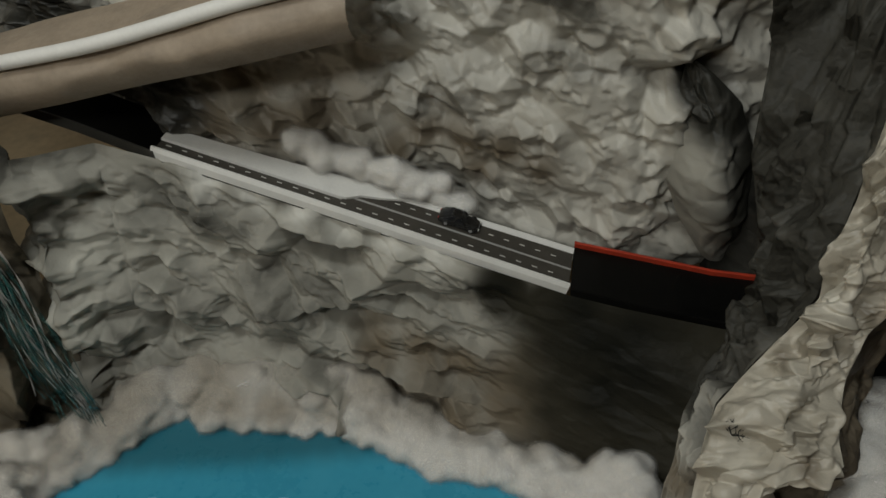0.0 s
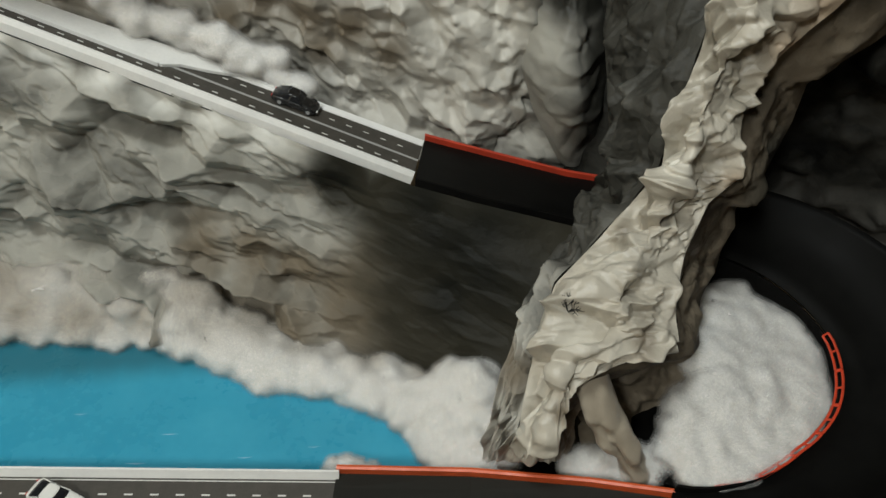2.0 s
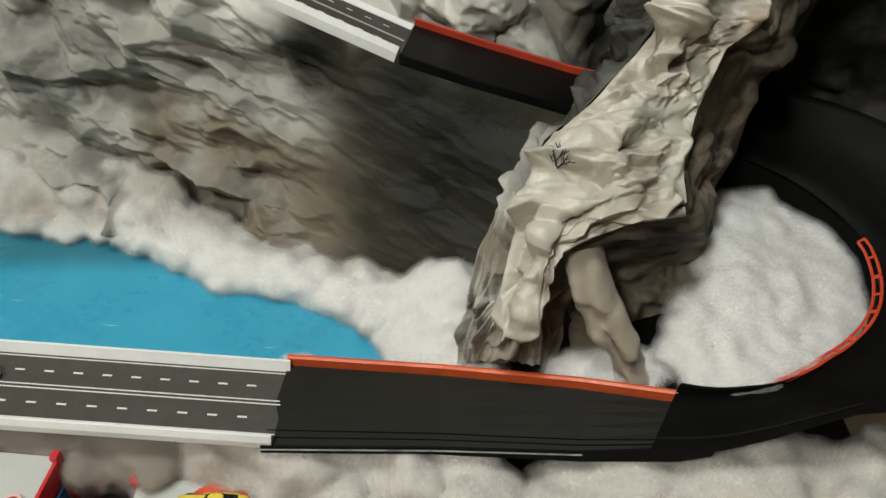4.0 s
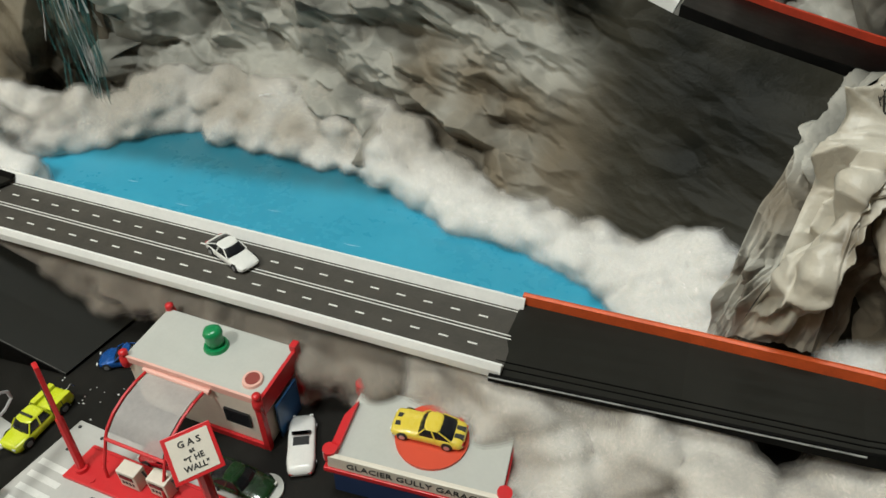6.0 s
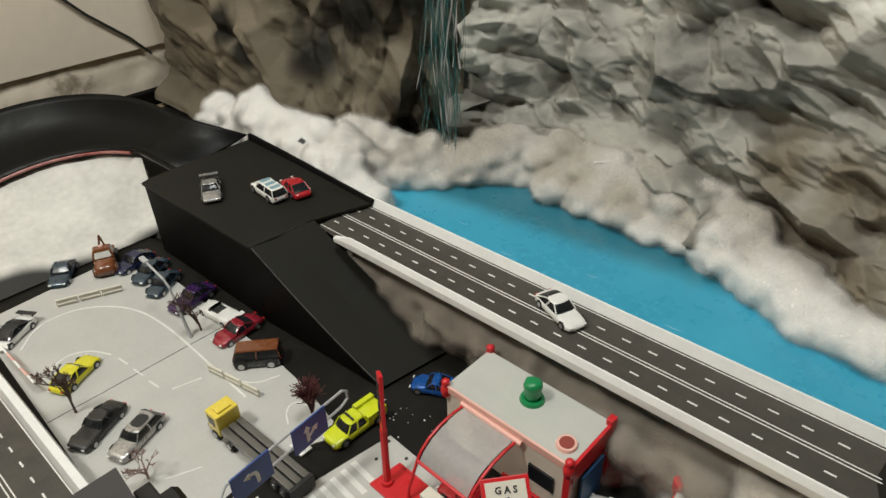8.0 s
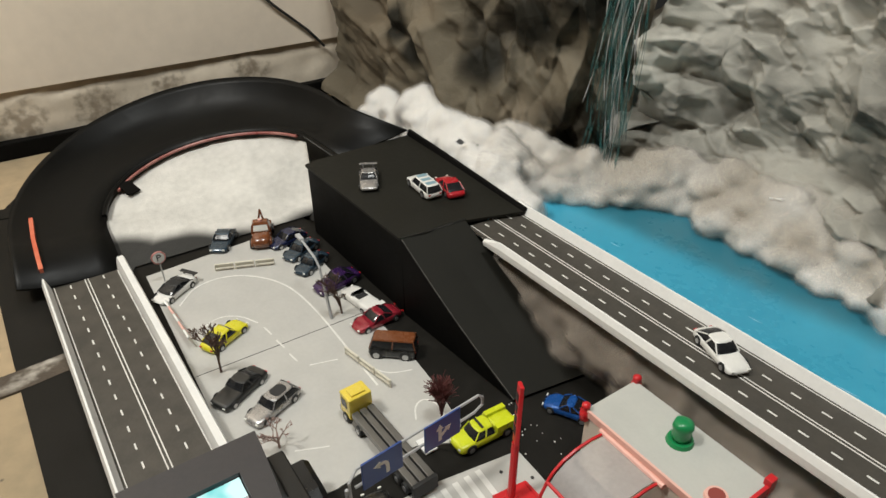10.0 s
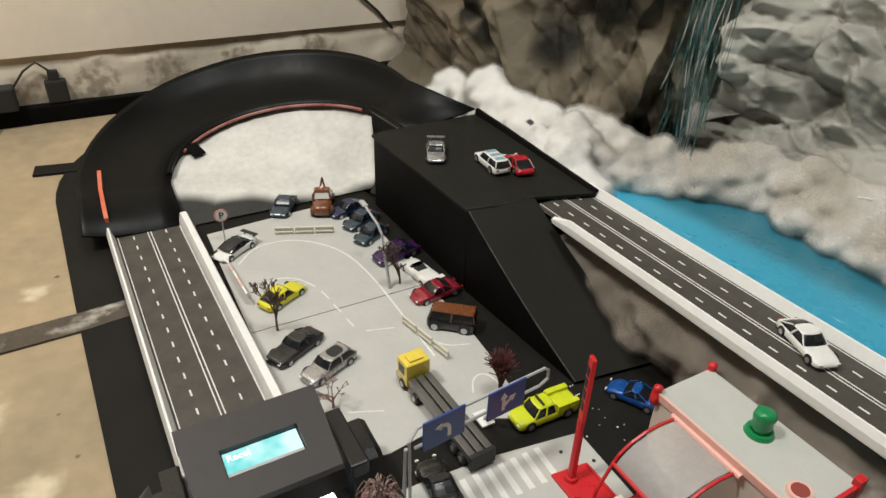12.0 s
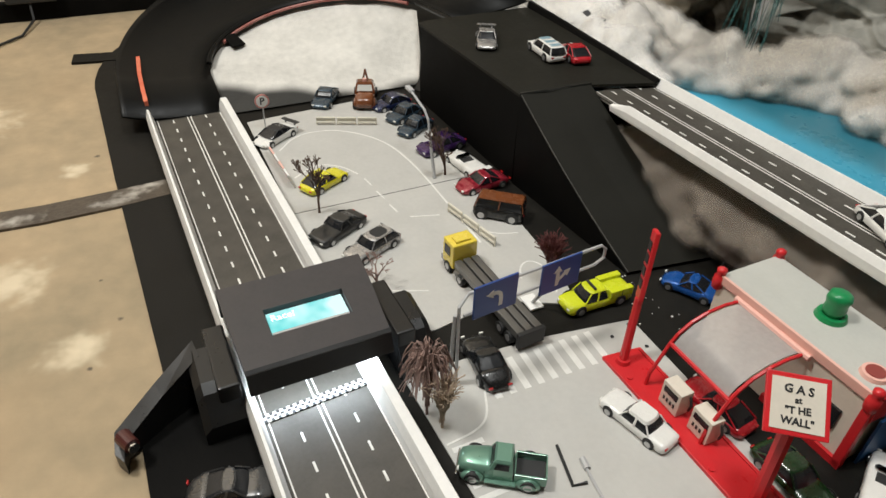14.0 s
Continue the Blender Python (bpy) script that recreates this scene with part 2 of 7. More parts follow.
LAKE = material("blue_painted_lake", (0.043, 0.31, 0.465), 0.3, 0, 0.25, 9, 0.08, 60, tint=(0.058, 0.37, 0.53))
# Shadow along the far shore, painted into the lake colour as dark teal.
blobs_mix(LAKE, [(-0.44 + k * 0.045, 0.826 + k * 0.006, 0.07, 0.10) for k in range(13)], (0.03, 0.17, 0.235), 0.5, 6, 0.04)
ASPHALT = material("printed_asphalt", (0.063, 0.056, 0.046), 0.55, 0, 0.25, 40, 0.1, 900)
WHITE = material("white_plastic", (0.83, 0.82, 0.79), 0.45, 0, 0.12, 25, 0.05, 300)
MARK = material("white_line_paint", (0.75, 0.74, 0.70), 0.6, 0, 0.15, 120)
BLACK = material("matt_black_paint", (0.0032, 0.0032, 0.003), 0.6, 0, 0.4, 16, 0.12, 500, tint=(0.0065, 0.006, 0.0055))
BOARD = material("dark_grey_painted_board", (0.008, 0.0074, 0.006), 0.55, 0, 0.4, 12, 0.1, 400, tint=(0.015, 0.0138, 0.0117))
DECK = material("olive_black_painted_card", (0.0125, 0.012, 0.0092), 0.55, 0, 0.4, 14, 0.04, 350, tint=(0.017, 0.0163, 0.013))
RUBBER = material("black_track_rubber", (0.0035, 0.0035, 0.0032), 0.38, 0, 0.4, 10, 0.06, 300, tint=(0.006, 0.006, 0.0054))
CURVE = material("black_curve_plastic", (0.0042, 0.0041, 0.0038), 0.55, 0, 0.4, 12, 0.06, 300, tint=(0.0075, 0.0073, 0.0066))
for dull, sheen in ((CURVE, 0.07), (BLACK, 0.06), (RUBBER, 0.13), (DECK, 0.15), (BOARD, 0.13)):
    dull.node_tree.nodes["Principled BSDF"].inputs["Specular IOR Level"].default_value = sheen
ORANGE = material("orange_track_edge", (0.75, 0.12, 0.03), 0.4, 0, 0.25, 30, 0.1, 200)
FLOOR = material("bare_concrete", (0.455, 0.335, 0.20), 0.8, 0, 0.35, 4, 0.5, 120, tint=(0.275, 0.22, 0.138))
blobs_mix(FLOOR, [(-0.66, -0.092, 0, 0.022), (-0.645, -0.10, 0, 0.016), (-0.43, -0.16, 0, 0.05), (-0.30, -0.10, 0, 0.035), (-0.85, -0.22, 0, 0.07)], (0.64, 0.54, 0.38), 0.6, 40, 0.8)
blobs_mix(FLOOR, [(-0.685, -0.066, 0, 0.006), (-0.40, -0.075, 0, 0.003), (-0.33, -0.06, 0, 0.004), (-0.27, -0.09, 0, 0.0035)], (0.10, 0.08, 0.055), 0.6, 120, 0.7)
blobs_mix(FLOOR, [(-0.50, -0.22, 0, 0.12), (-0.95, -0.12, 0, 0.10), (-0.22, -0.20, 0, 0.10)], (0.38, 0.27, 0.155), 0.9, 9, 0.7)
CARD = material("grey_play_mat", (0.50, 0.49, 0.46), 0.55, 0, 0.1, 20, 0.08, 300)
WALL = material("cream_painted_wall", (0.95, 0.83, 0.68), 0.65, 0, 0.12, 4, 0.1, 60)
BLOCK = material("whitewashed_block", (0.78, 0.69, 0.56), 0.8, 0, 0.4, 6, 0.35, 45, tint=(0.60, 0.52, 0.41))
blobs_mix(BLOCK, [(-1.34, 0.55, 0.09, 0.05), (-1.34, 0.35, 0.08, 0.05), (-1.34, 0.20, 0.07, 0.06), (-1.34, 0.05, 0.06, 0.06), (-1.34, -0.08, 0.05, 0.06), (-1.34, -0.2, 0.07, 0.05)], (0.30, 0.245, 0.18), 0.5, 55, 1.1)
ROOM = material("dim_room_paint", (0.24, 0.22, 0.19), 0.8, 0, 0.2, 3)
RED = material("red_plastic", (0.60, 0.02, 0.025), 0.35, 0, 0.1, 60)
PINK = material("pale_red_plastic", (0.76, 0.44, 0.37), 0.4)
CREAM = material("cream_plastic", (0.72, 0.66, 0.56), 0.45, 0, 0.1, 40)
ROOF = material("grey_plastic_roof", (0.50, 0.50, 0.46), 0.5, 0, 0.08, 30)
GREEN = material("green_plastic", (0.01, 0.22, 0.07), 0.3)
NAVY = material("navy_plastic", (0.02, 0.04, 0.11), 0.4)
CHROME = material("chrome", (0.7, 0.7, 0.7), 0.18, 1.0)
TYRE = material("toy_tyre_rubber", (0.02, 0.02, 0.02), 0.6)
WINDOW = material("dark_toy_window", (0.012, 0.013, 0.015), 0.22)
SIGN_BLUE = material("blue_sign", (0.02, 0.06, 0.25), 0.4)
SIGN_GREY = material("grey_plastic_frame", (0.42, 0.42, 0.42), 0.45)
YELLOW_FENCE = material("pale_yellow_barrier", (0.66, 0.625, 0.52), 0.55)
INK = material("black_ink", (0.02, 0.02, 0.02), 0.6)
BARK = material("model_tree_wire", (0.10, 0.055, 0.035), 0.7)
BARK_RED = material("dark_red_twigs", (0.09, 0.02, 0.018), 0.7)
BARK_PALE = material("dry_moss_twigs", (0.30, 0.20, 0.17), 0.8)
STRAW = material("straw_twigs", (0.42, 0.325, 0.235), 0.8)
for soft_stuff in (COTTON, GREY_COTTON, BROWN_COTTON):
    sb = soft_stuff.node_tree.nodes["Principled BSDF"]
    sb.inputs["Subsurface Weight"].default_value, sb.inputs["Subsurface Scale"].default_value = 0.8, 0.02
    sb.inputs["Subsurface Radius"].default_value = (1.0, 0.95, 0.85)
DUST_AND_SHADE = [(-0.50, 0.78, 0.13, 0.15), (-0.40, 0.86, 0.14, 0.17), (-0.25, 0.94, 0.14, 0.16), (-0.20, 0.895, 0.11, 0.09), (-0.13, 0.88, 0.11, 0.08), (-0.27, 0.89, 0.11, 0.08), (-0.03, 0.90, 0.11, 0.08), (-0.08, 0.95, 0.14, 0.16), (0.07, 0.94, 0.14, 0.14), (0.14, 0.90, 0.12, 0.09), (0.22, 0.885, 0.115, 0.085), (0.31, 0.855, 0.11, 0.075), (0.40, 0.83, 0.11, 0.06)]
DUST_SHADE_BROWN = (0.52, 0.475, 0.41)
# Brown shadow beside the pillar, painted on the snow along with its dust.
DUST_AND_SHADE += [(0.69, 0.83, 0.235, 0.06), (0.72, 0.885, 0.245, 0.06), (0.68, 0.76, 0.22, 0.035)]
blobs_mix(COTTON, DUST_AND_SHADE, DUST_SHADE_BROWN, 0.7, 12, 0.25)
FUZZ = material("loose_white_fibres", (0.82, 0.81, 0.78), 0.95)
FUZZ.node_tree.nodes["Principled BSDF"].inputs["Alpha"].default_value = 0.4
GREY_FUZZ = material("loose_grey_fibres", (0.68, 0.64, 0.58), 0.95)
GREY_FUZZ.node_tree.nodes["Principled BSDF"].inputs["Alpha"].default_value = 0.4


def haze_of_fibres(name, color, high):
    """Loose outer fibres, seen as a ragged veil."""
    m = material(name, color, 0.95)
    n, l = m.node_tree.nodes, m.node_tree.links
    geo, tex, mr = n.new("ShaderNodeNewGeometry"), n.new("ShaderNodeTexNoise"), n.new("ShaderNodeMapRange")
    tex.inputs["Scale"].default_value, tex.inputs["Detail"].default_value, tex.inputs["Distortion"].default_value = 260, 5, 1.0
    l.new(geo.outputs["Position"], tex.inputs["Vector"])
    mr.inputs["From Min"].default_value, mr.inputs["From Max"].default_value = 0.30, 0.72
    mr.inputs["To Min"].default_value, mr.inputs["To Max"].default_value = 0.35 * high, high
    l.new(tex.outputs["Fac"], mr.inputs["Value"])
    l.new(mr.outputs["Result"], n["Principled BSDF"].inputs["Alpha"])
    return m


WHITE_VEILS = [haze_of_fibres("white_fibre_haze", (0.88, 0.86, 0.825), top) for top in (0.55, 0.36, 0.22)]
# Browner spots in the grey stuffing below the approach track.
BROWN_SPOTS = [(0.24, 0.545, 0.06, 0.09), (0.33, 0.53, 0.05, 0.07), (0.44, 0.50, 0.02, 0.08), (0.55, 0.55, 0.08, 0.05), (0.66, 0.48, 0.03, 0.09), (0.82, 0.55, 0.12, 0.07), (0.92, 0.50, 0.08, 0.07)]
for veil in WHITE_VEILS:
    blobs_mix(veil, DUST_AND_SHADE, DUST_SHADE_BROWN, 0.7, 12, 0.25)
GREY_VEILS = [haze_of_fibres("grey_fibre_haze", (0.75, 0.715, 0.66), top) for top in (0.55, 0.36, 0.22)]
for fluff in [GREY_COTTON] + GREY_VEILS:
    blobs_mix(fluff, BROWN_SPOTS, (0.44, 0.38, 0.315), 0.8, 14, 0.5)
BROWN_VEILS = [haze_of_fibres("dark_brown_haze", (0.36, 0.31, 0.26), top) for top in (0.55, 0.36, 0.22)]
CLEAR = material("ribbed_clear_plastic", (0.60, 0.56, 0.54), 0.4, 0, 0.12, 200)
CLEAR.node_tree.nodes["Principled BSDF"].inputs["Alpha"].default_value = 0.55
TEAL = material("teal_tinsel", (0.05, 0.17, 0.165), 0.15, 0.3)
TEAL.node_tree.nodes["Principled BSDF"].inputs["Alpha"].default_value = 0.55

# ---- mesh helpers ----


def mesh_of(verts, faces, smooth=False):
    me = bpy.data.meshes.new("mesh")
    me.from_pydata([tuple(v) for v in verts], [], [tuple(f) for f in faces])
    me.validate()
    if smooth:
        me.polygons.foreach_set("use_smooth", [True] * len(me.polygons))
    me.update()
    return me


def put(name, me, mat, parent=None, label="", m=None):
    """Links a mesh as one object; under a parent it is a part."""
    ob = new(name, me)
    if mat and not me.materials:
        me.materials.append(mat)
    if parent:
        ob.parent = parent
    if m is not None:
        ob.matrix_local = m
    if label:
        ob["label"] = label
    return ob


def part(name, bm, mat, parent=None, label="", m=None, smooth=False):
    me = bpy.data.meshes.new(name)
    bm.normal_update()
    bm.to_mesh(me)
    bm.free()
    if smooth:
        me.polygons.foreach_set("use_smooth", [True] * len(me.polygons))
    return put(name, me, mat, parent, label, m)


def thing(name, label, category, m=None, group="", kind=""):
    ob = new(name)
    ob.empty_display_size = 0.02
    if m is not None:
        ob.matrix_world = m
    return tagged(ob, label, category, group, kind)


def box(x0, y0, z0, x1, y1, z1, bevel=0.0):
    bm = bmesh.new()
    bmesh.ops.create_cube(bm, size=1)
    for v in bm.verts:
        v.co = Vector(((x0 + x1) / 2 + v.co.x * (x1 - x0), (y0 + y1) / 2 + v.co.y * (y1 - y0), (z0 + z1) / 2 + v.co.z * (z1 - z0)))
    if bevel:
        bmesh.ops.bevel(bm, geom=bm.edges[:], offset=bevel, segments=2, affect="EDGES", profile=0.6)
    return bm


def prism(points, z0, z1, bevel=0.0):
    """A flat outline (x, y), pulled up from z0 to z1."""
    bm = bmesh.new()
    low = [bm.verts.new((x, y, z0)) for x, y in points]
    top = [bm.verts.new((x, y, z1)) for x, y in points]
    n = len(points)
    bm.faces.new(low[::-1])
    bm.faces.new(top)
    for i in range(n):
        bm.faces.new((low[i], low[(i + 1) % n], top[(i + 1) % n], top[i]))
    bmesh.ops.recalc_face_normals(bm, faces=bm.faces[:])
    if bevel:
        bmesh.ops.bevel(bm, geom=bm.edges[:], offset=bevel, segments=2, affect="EDGES", profile=0.6)
    return bm


def rod(p, q, r, r2=None, seg=8):
    """A round bar from p to q."""
    bm = bmesh.new()
    p, q = Vector(p), Vector(q)
    d = q - p
    bmesh.ops.create_cone(bm, cap_ends=True, segments=seg, radius1=r, radius2=r if r2 is None else r2, depth=d.length)
    bm.transform(Matrix.Translation((p + q) / 2) @ d.to_track_quat("Z", "Y").to_matrix().to_4x4())
    return bm


def join(*many):
    out = bmesh.new()
    for bm in many:
        me = bpy.data.meshes.new("tmp")
        bm.to_mesh(me)
        bm.free()
        out.from_mesh(me)
        bpy.data.meshes.remove(me)
    return out


def pipe(points, r, seg=6):
    """One bent round bar along the points."""
    pts = [Vector(p) for p in points]
    rings = []
    side = None
    for k, p in enumerate(pts):
        d = (pts[min(k + 1, len(pts) - 1)] - pts[max(k - 1, 0)]).normalized()
        if side is None:
            side = d.orthogonal().normalized()
        side = (side - d * side.dot(d)).normalized()
        up = d.cross(side)
        rings.append([p + (side * math.cos(a) + up * math.sin(a)) * r for a in np.linspace(0, 2 * math.pi, seg, endpoint=False)])
    return loft(rings)


def loft(rings, closed=True, caps=True):
    """Joins rings of equally many points into one skin."""
    bm = bmesh.new()
    rows = [[bm.verts.new(p) for p in ring] for ring in rings]
    n = len(rows[0])
    for a, b in zip(rows, rows[1:]):
        for i in range(n if closed else n - 1):
            bm.faces.new((a[i], a[(i + 1) % n], b[(i + 1) % n], b[i]))
    if caps and closed:
        bm.faces.new(rows[0][::-1])
        bm.faces.new(rows[-1])
    bmesh.ops.recalc_face_normals(bm, faces=bm.faces[:])
    return bm


def sheet(rows, thick=0.0):
    """A skin over a grid of points; thick: given a back as well."""
    bm = loft(rows, closed=False, caps=False)
    if thick:
        bmesh.ops.solidify(bm, geom=bm.faces[:], thickness=thick)
    return bm


def lettering(text, size, mat, parent, m, name="lettering", depth=0.0003, bold=0.0):
    cu = bpy.data.curves.new("letters", "FONT")
    cu.body, cu.size, cu.align_x, cu.align_y, cu.extrude, cu.resolution_u, cu.offset = text, size, "CENTER", "CENTER", depth, 2, size * bold
    tmp = new("letters", cu)
    me = bpy.data.meshes.new_from_object(tmp.evaluated_get(bpy.context.evaluated_depsgraph_get()))
    bpy.data.objects.remove(tmp)
    bpy.data.curves.remove(cu)
    me.materials.clear()
    return put(name, me, mat, parent, "", m)


# ---- crumpled paper ----
MOUNTAIN = thing("paper_mountain", "crumpled kraft paper mountain sprayed grey, brown and black", "model mountain")


def nearest(p, q, rs):
    """Squared distance to the nearest of many points strewn one to each unit square."""
    tab = rs.uniform(0.04, 0.96, (71, 67, 2))
    i, j = np.floor(p).astype(int), np.floor(q).astype(int)
    best = np.full(p.shape, 99.0)
    for di in range(-2, 3):
        for dj in range(-2, 3):
            c = tab[(i + di) % 71, (j + dj) % 67]
            best = np.minimum(best, (i + di + c[..., 0] - p) ** 2 + (j + dj + c[..., 1] - q) ** 2)
    return best


def creases(p, q, rs, cell, slope, sparse):
    """Flat facets of random outline and lean between sharp ridges and valleys, fading in and out over the sheet."""
    ph, f = rs.uniform(0, 6.28, 4), 2 * math.pi / (cell * 5)
    here = np.clip(0.70 + sparse * np.sin(p * f + ph[0] + 1.5 * np.sin(q * f * 0.9 + ph[1])) + sparse * np.sin(q * f * 1.2 + ph[2] + 1.5 * np.sin(p * f * 1.1 + ph[3])), 0, 1.4)
    return slope * cell * 0.7 * here * (nearest(p / cell, q / cell, rs) - nearest(p / cell + 7.3, q / cell + 3.7, rs))


def paper(name, surface, size, mat, seed, label, cell=0.10, relief=0.02, step=0.0045, stretch=1.6, turn=-12, smooth=True, damp=None, pin=0.0, fine=1.0):
    """A crumpled sheet over surface(u, v) -> x, y, z, u and v from 0 to 1; size: its true width and height in metres.
    Folds of four sizes lie over one another and break each other up, drawn out along one direction."""
    rs = np.random.RandomState(seed)
    nu, nv = round(size[0] / step), round(size[1] / step)
    u, v = np.meshgrid(np.linspace(0, 1, nu + 1), np.linspace(0, 1, nv + 1))
    a = math.radians(turn)
    su, sv = u * size[0] + 3, v * size[1] + 3
    p, q = (su * math.cos(a) + sv * math.sin(a)) / stretch, -su * math.sin(a) + sv * math.cos(a)
    k = relief / 0.02
    h = sum(creases(p, q, rs, cell * c, slope * k, sparse) for c, slope, sparse in ((1.7, 0.40, 0.2), (0.8, 0.85, 0.5), (0.38, 0.74 * fine, 0.85), (0.16, 0.42 * fine, 0.95)))
    h -= h.mean()
    base = np.stack(np.broadcast_arrays(*surface(u, v)), -1)
    nrm = np.cross(np.gradient(base, axis=1), np.gradient(base, axis=0))
    for _ in range(6):
        nrm[1:-1] = (nrm[:-2] + nrm[1:-1] + nrm[2:]) / 3
        nrm[:, 1:-1] = (nrm[:, :-2] + nrm[:, 1:-1] + nrm[:, 2:]) / 3
    nrm /= np.linalg.norm(nrm, axis=-1, keepdims=True) + 1e-9
    h *= np.clip(v * size[1] / 0.05, 0.25, 1) * np.clip((1 - v) * size[1] / 0.05, 0.3, 1)
    if pin:
        h *= np.clip(np.minimum(u, 1 - u) * size[0] / pin, 0.1, 1)
    if damp:
        h *= damp(base[..., 0], base[..., 1], base[..., 2])
    pts = base + nrm * h[..., None]
    idx = np.arange(pts.shape[0] * pts.shape[1]).reshape(pts.shape[:2])
    quads = np.stack([idx[:-1, :-1], idx[:-1, 1:], idx[1:, 1:], idx[1:, :-1]], -1).reshape(-1, 4)
    me = mesh_of(pts.reshape(-1, 3).tolist(), quads.tolist(), smooth)
    return put(name, me, mat, MOUNTAIN, label)


def curve_through(xs, ys):
    return lambda x: np.interp(x, xs, ys)


def fibre_bank(name, blobs, mat, label, seed, fuzz=120, veils=None):
    """A bank of fibre stuffing: tufts (x, y, z, radius) grown together, with short loose curls all over."""
    rng = random.Random(seed)
    rs = np.random.RandomState(seed)
    verts, faces, sv, sf = [], [], [], []
    ico = bmesh.new()
    bmesh.ops.create_icosphere(ico, subdivisions=3, radius=1)
    base = [v.co.copy() for v in ico.verts]
    tris = [[v.index for v in f.verts] for f in ico.faces]
    ico.free()
    for x, y, z, r in blobs:
        off = Vector((rng.uniform(0, 50), rng.uniform(0, 50), rng.uniform(0, 50)))
        sq = Vector((rng.uniform(0.85, 1.3), rng.uniform(0.85, 1.2), rng.uniform(0.7, 1.0)))
        start = len(verts)
        for c in base:
            k = 1 + 0.50 * noise.noise(c * 1.2 + off) + 0.24 * noise.noise(c * 2.9 + off) + 0.09 * noise.noise(c * 6.0 + off)
            verts.append((x + c.x * r * sq.x * k, y + c.y * r * sq.y * k, z + c.z * r * sq.z * k))
        faces += [[i + start for i in t] for t in tris]
        skin = np.array(verts[start:])
        root = skin[rs.randint(0, len(skin), fuzz)]
        out = root - (x, y, z)
        out /= np.linalg.norm(out, axis=1, keepdims=True)
        way = 0.8 * out + rs.normal(0, 0.8, out.shape)
        way /= np.linalg.norm(way, axis=1, keepdims=True)
        curl, bend = rs.normal(0, 0.8, out.shape), rs.normal(0, 0.8, out.shape)
        side = np.cross(way, rs.normal(0, 1, out.shape))
        side *= 0.00022 / (np.linalg.norm(side, axis=1, keepdims=True) + 1e-9)
        long = 0.0085 * rs.uniform(0.3, 1.0, (fuzz, 1))
        p1_, p2_ = root + way * long * 0.45, root + (way + 0.4 * curl) * long * 0.75
        tip = root + (0.8 * way + 0.9 * curl + 0.4 * bend) * long
        at = len(sv)
        sv += np.stack([root - side, root + side, p1_ + side, p1_ - side, p2_ + side * 0.7, p2_ - side * 0.7, tip], 1).reshape(-1, 3).tolist()
        for k in range(fuzz):
            q = at + 7 * k
            sf += [(q, q + 1, q + 2, q + 3), (q + 3, q + 2, q + 4, q + 5), (q + 5, q + 4, q + 6)]
    bank = tagged(put(name, mesh_of(verts, faces, True), mat), label, "cotton snow", kind="stuff")
    grow = bank.modifiers.new("grown_together", "REMESH")
    grow.mode, grow.voxel_size, grow.use_smooth_shade = "VOXEL", 0.0045, True
    soft = bank.modifiers.new("softened", "SMOOTH")
    soft.factor, soft.iterations = 0.5, 5
    for reach, haze in zip((0.0022, 0.0045, 0.0075), veils or WHITE_VEILS):
        halo = put("fibre_halo", bank.data.copy(), None, bank)
        halo.data.materials.clear()
        halo.data.materials.append(haze)
        halo["kind"] = "stuff"
        grow = halo.modifiers.new("grown_together", "REMESH")
        grow.mode, grow.voxel_size, grow.use_smooth_shade = "VOXEL", 0.0055, True
        soft = halo.modifiers.new("softened", "SMOOTH")
        soft.factor, soft.iterations = 0.5, 5
        swell = halo.modifiers.new("swollen", "DISPLACE")
        swell.strength, swell.mid_level = reach, 0.0
    put("loose_fibre", mesh_of(sv, sf, True), FUZZ if mat is COTTON else GREY_FUZZ, bank)["kind"] = "stuff"
    return bank


def tufts(points, r, n, seed, spread=(0.02, 0.02, 0.015)):
    """Tufts strewn along a line of points."""
    rng = random.Random(seed)
    out = []
    seg = [(Vector(a), Vector(b)) for a, b in zip(points, points[1:])]
    total = sum((b - a).length for a, b in seg)
    for i in range(n):
        d = (i + rng.random()) / n * total
        for a, b in seg:
            if d <= (b - a).length:
                break
            d -= (b - a).length
        c = a + (b - a).normalized() * d
        out.append((c.x + rng.uniform(-1, 1) * spread[0], c.y + rng.uniform(-1, 1) * spread[1], c.z + rng.uniform(-1, 1) * spread[2], r * rng.uniform(0.5, 1.5)))
    return out

# ---- room ----
def structure(name, bm, mat, label, smooth=False):
    return tagged(part(name, bm, mat, smooth=smooth), label, "room", kind="structure")


structure("floor", box(-1.42, -2.6, -0.1, 2.4, 2.2, 0.0), FLOOR, "bare stained concrete basement floor")
structure("wall_west", box(-1.44, -2.6, 0.135, -1.335, 2.2, 2.4), WALL, "cream painted wall board above a block footing")
# Unseen walls and ceiling added to close the room and keep bounced light dim.
structure("wall_north", box(-1.42, 2.2, 0, 2.4, 2.3, 2.4), ROOM, "unseen wall added behind the paper mountain to close the room")
structure("wall_east", box(2.4, -2.6, 0, 2.5, 2.3, 2.4), ROOM, "unseen side wall added to close the room")
structure("wall_south", box(-1.42, -2.7, 0, 2.5, -2.6, 2.4), ROOM, "unseen wall added behind the camera to close the room")
structure("ceiling", box(-1.44, -2.7, 2.4, 2.5, 2.3, 2.5), ROOM, "unseen ceiling added to close the room")

# footing wall of rough whitewashed blocks under the board
footing = tagged(new("footing_wall"), "rough whitewashed footing wall with stained, chipped plaster", "room", kind="structure")
rows = []
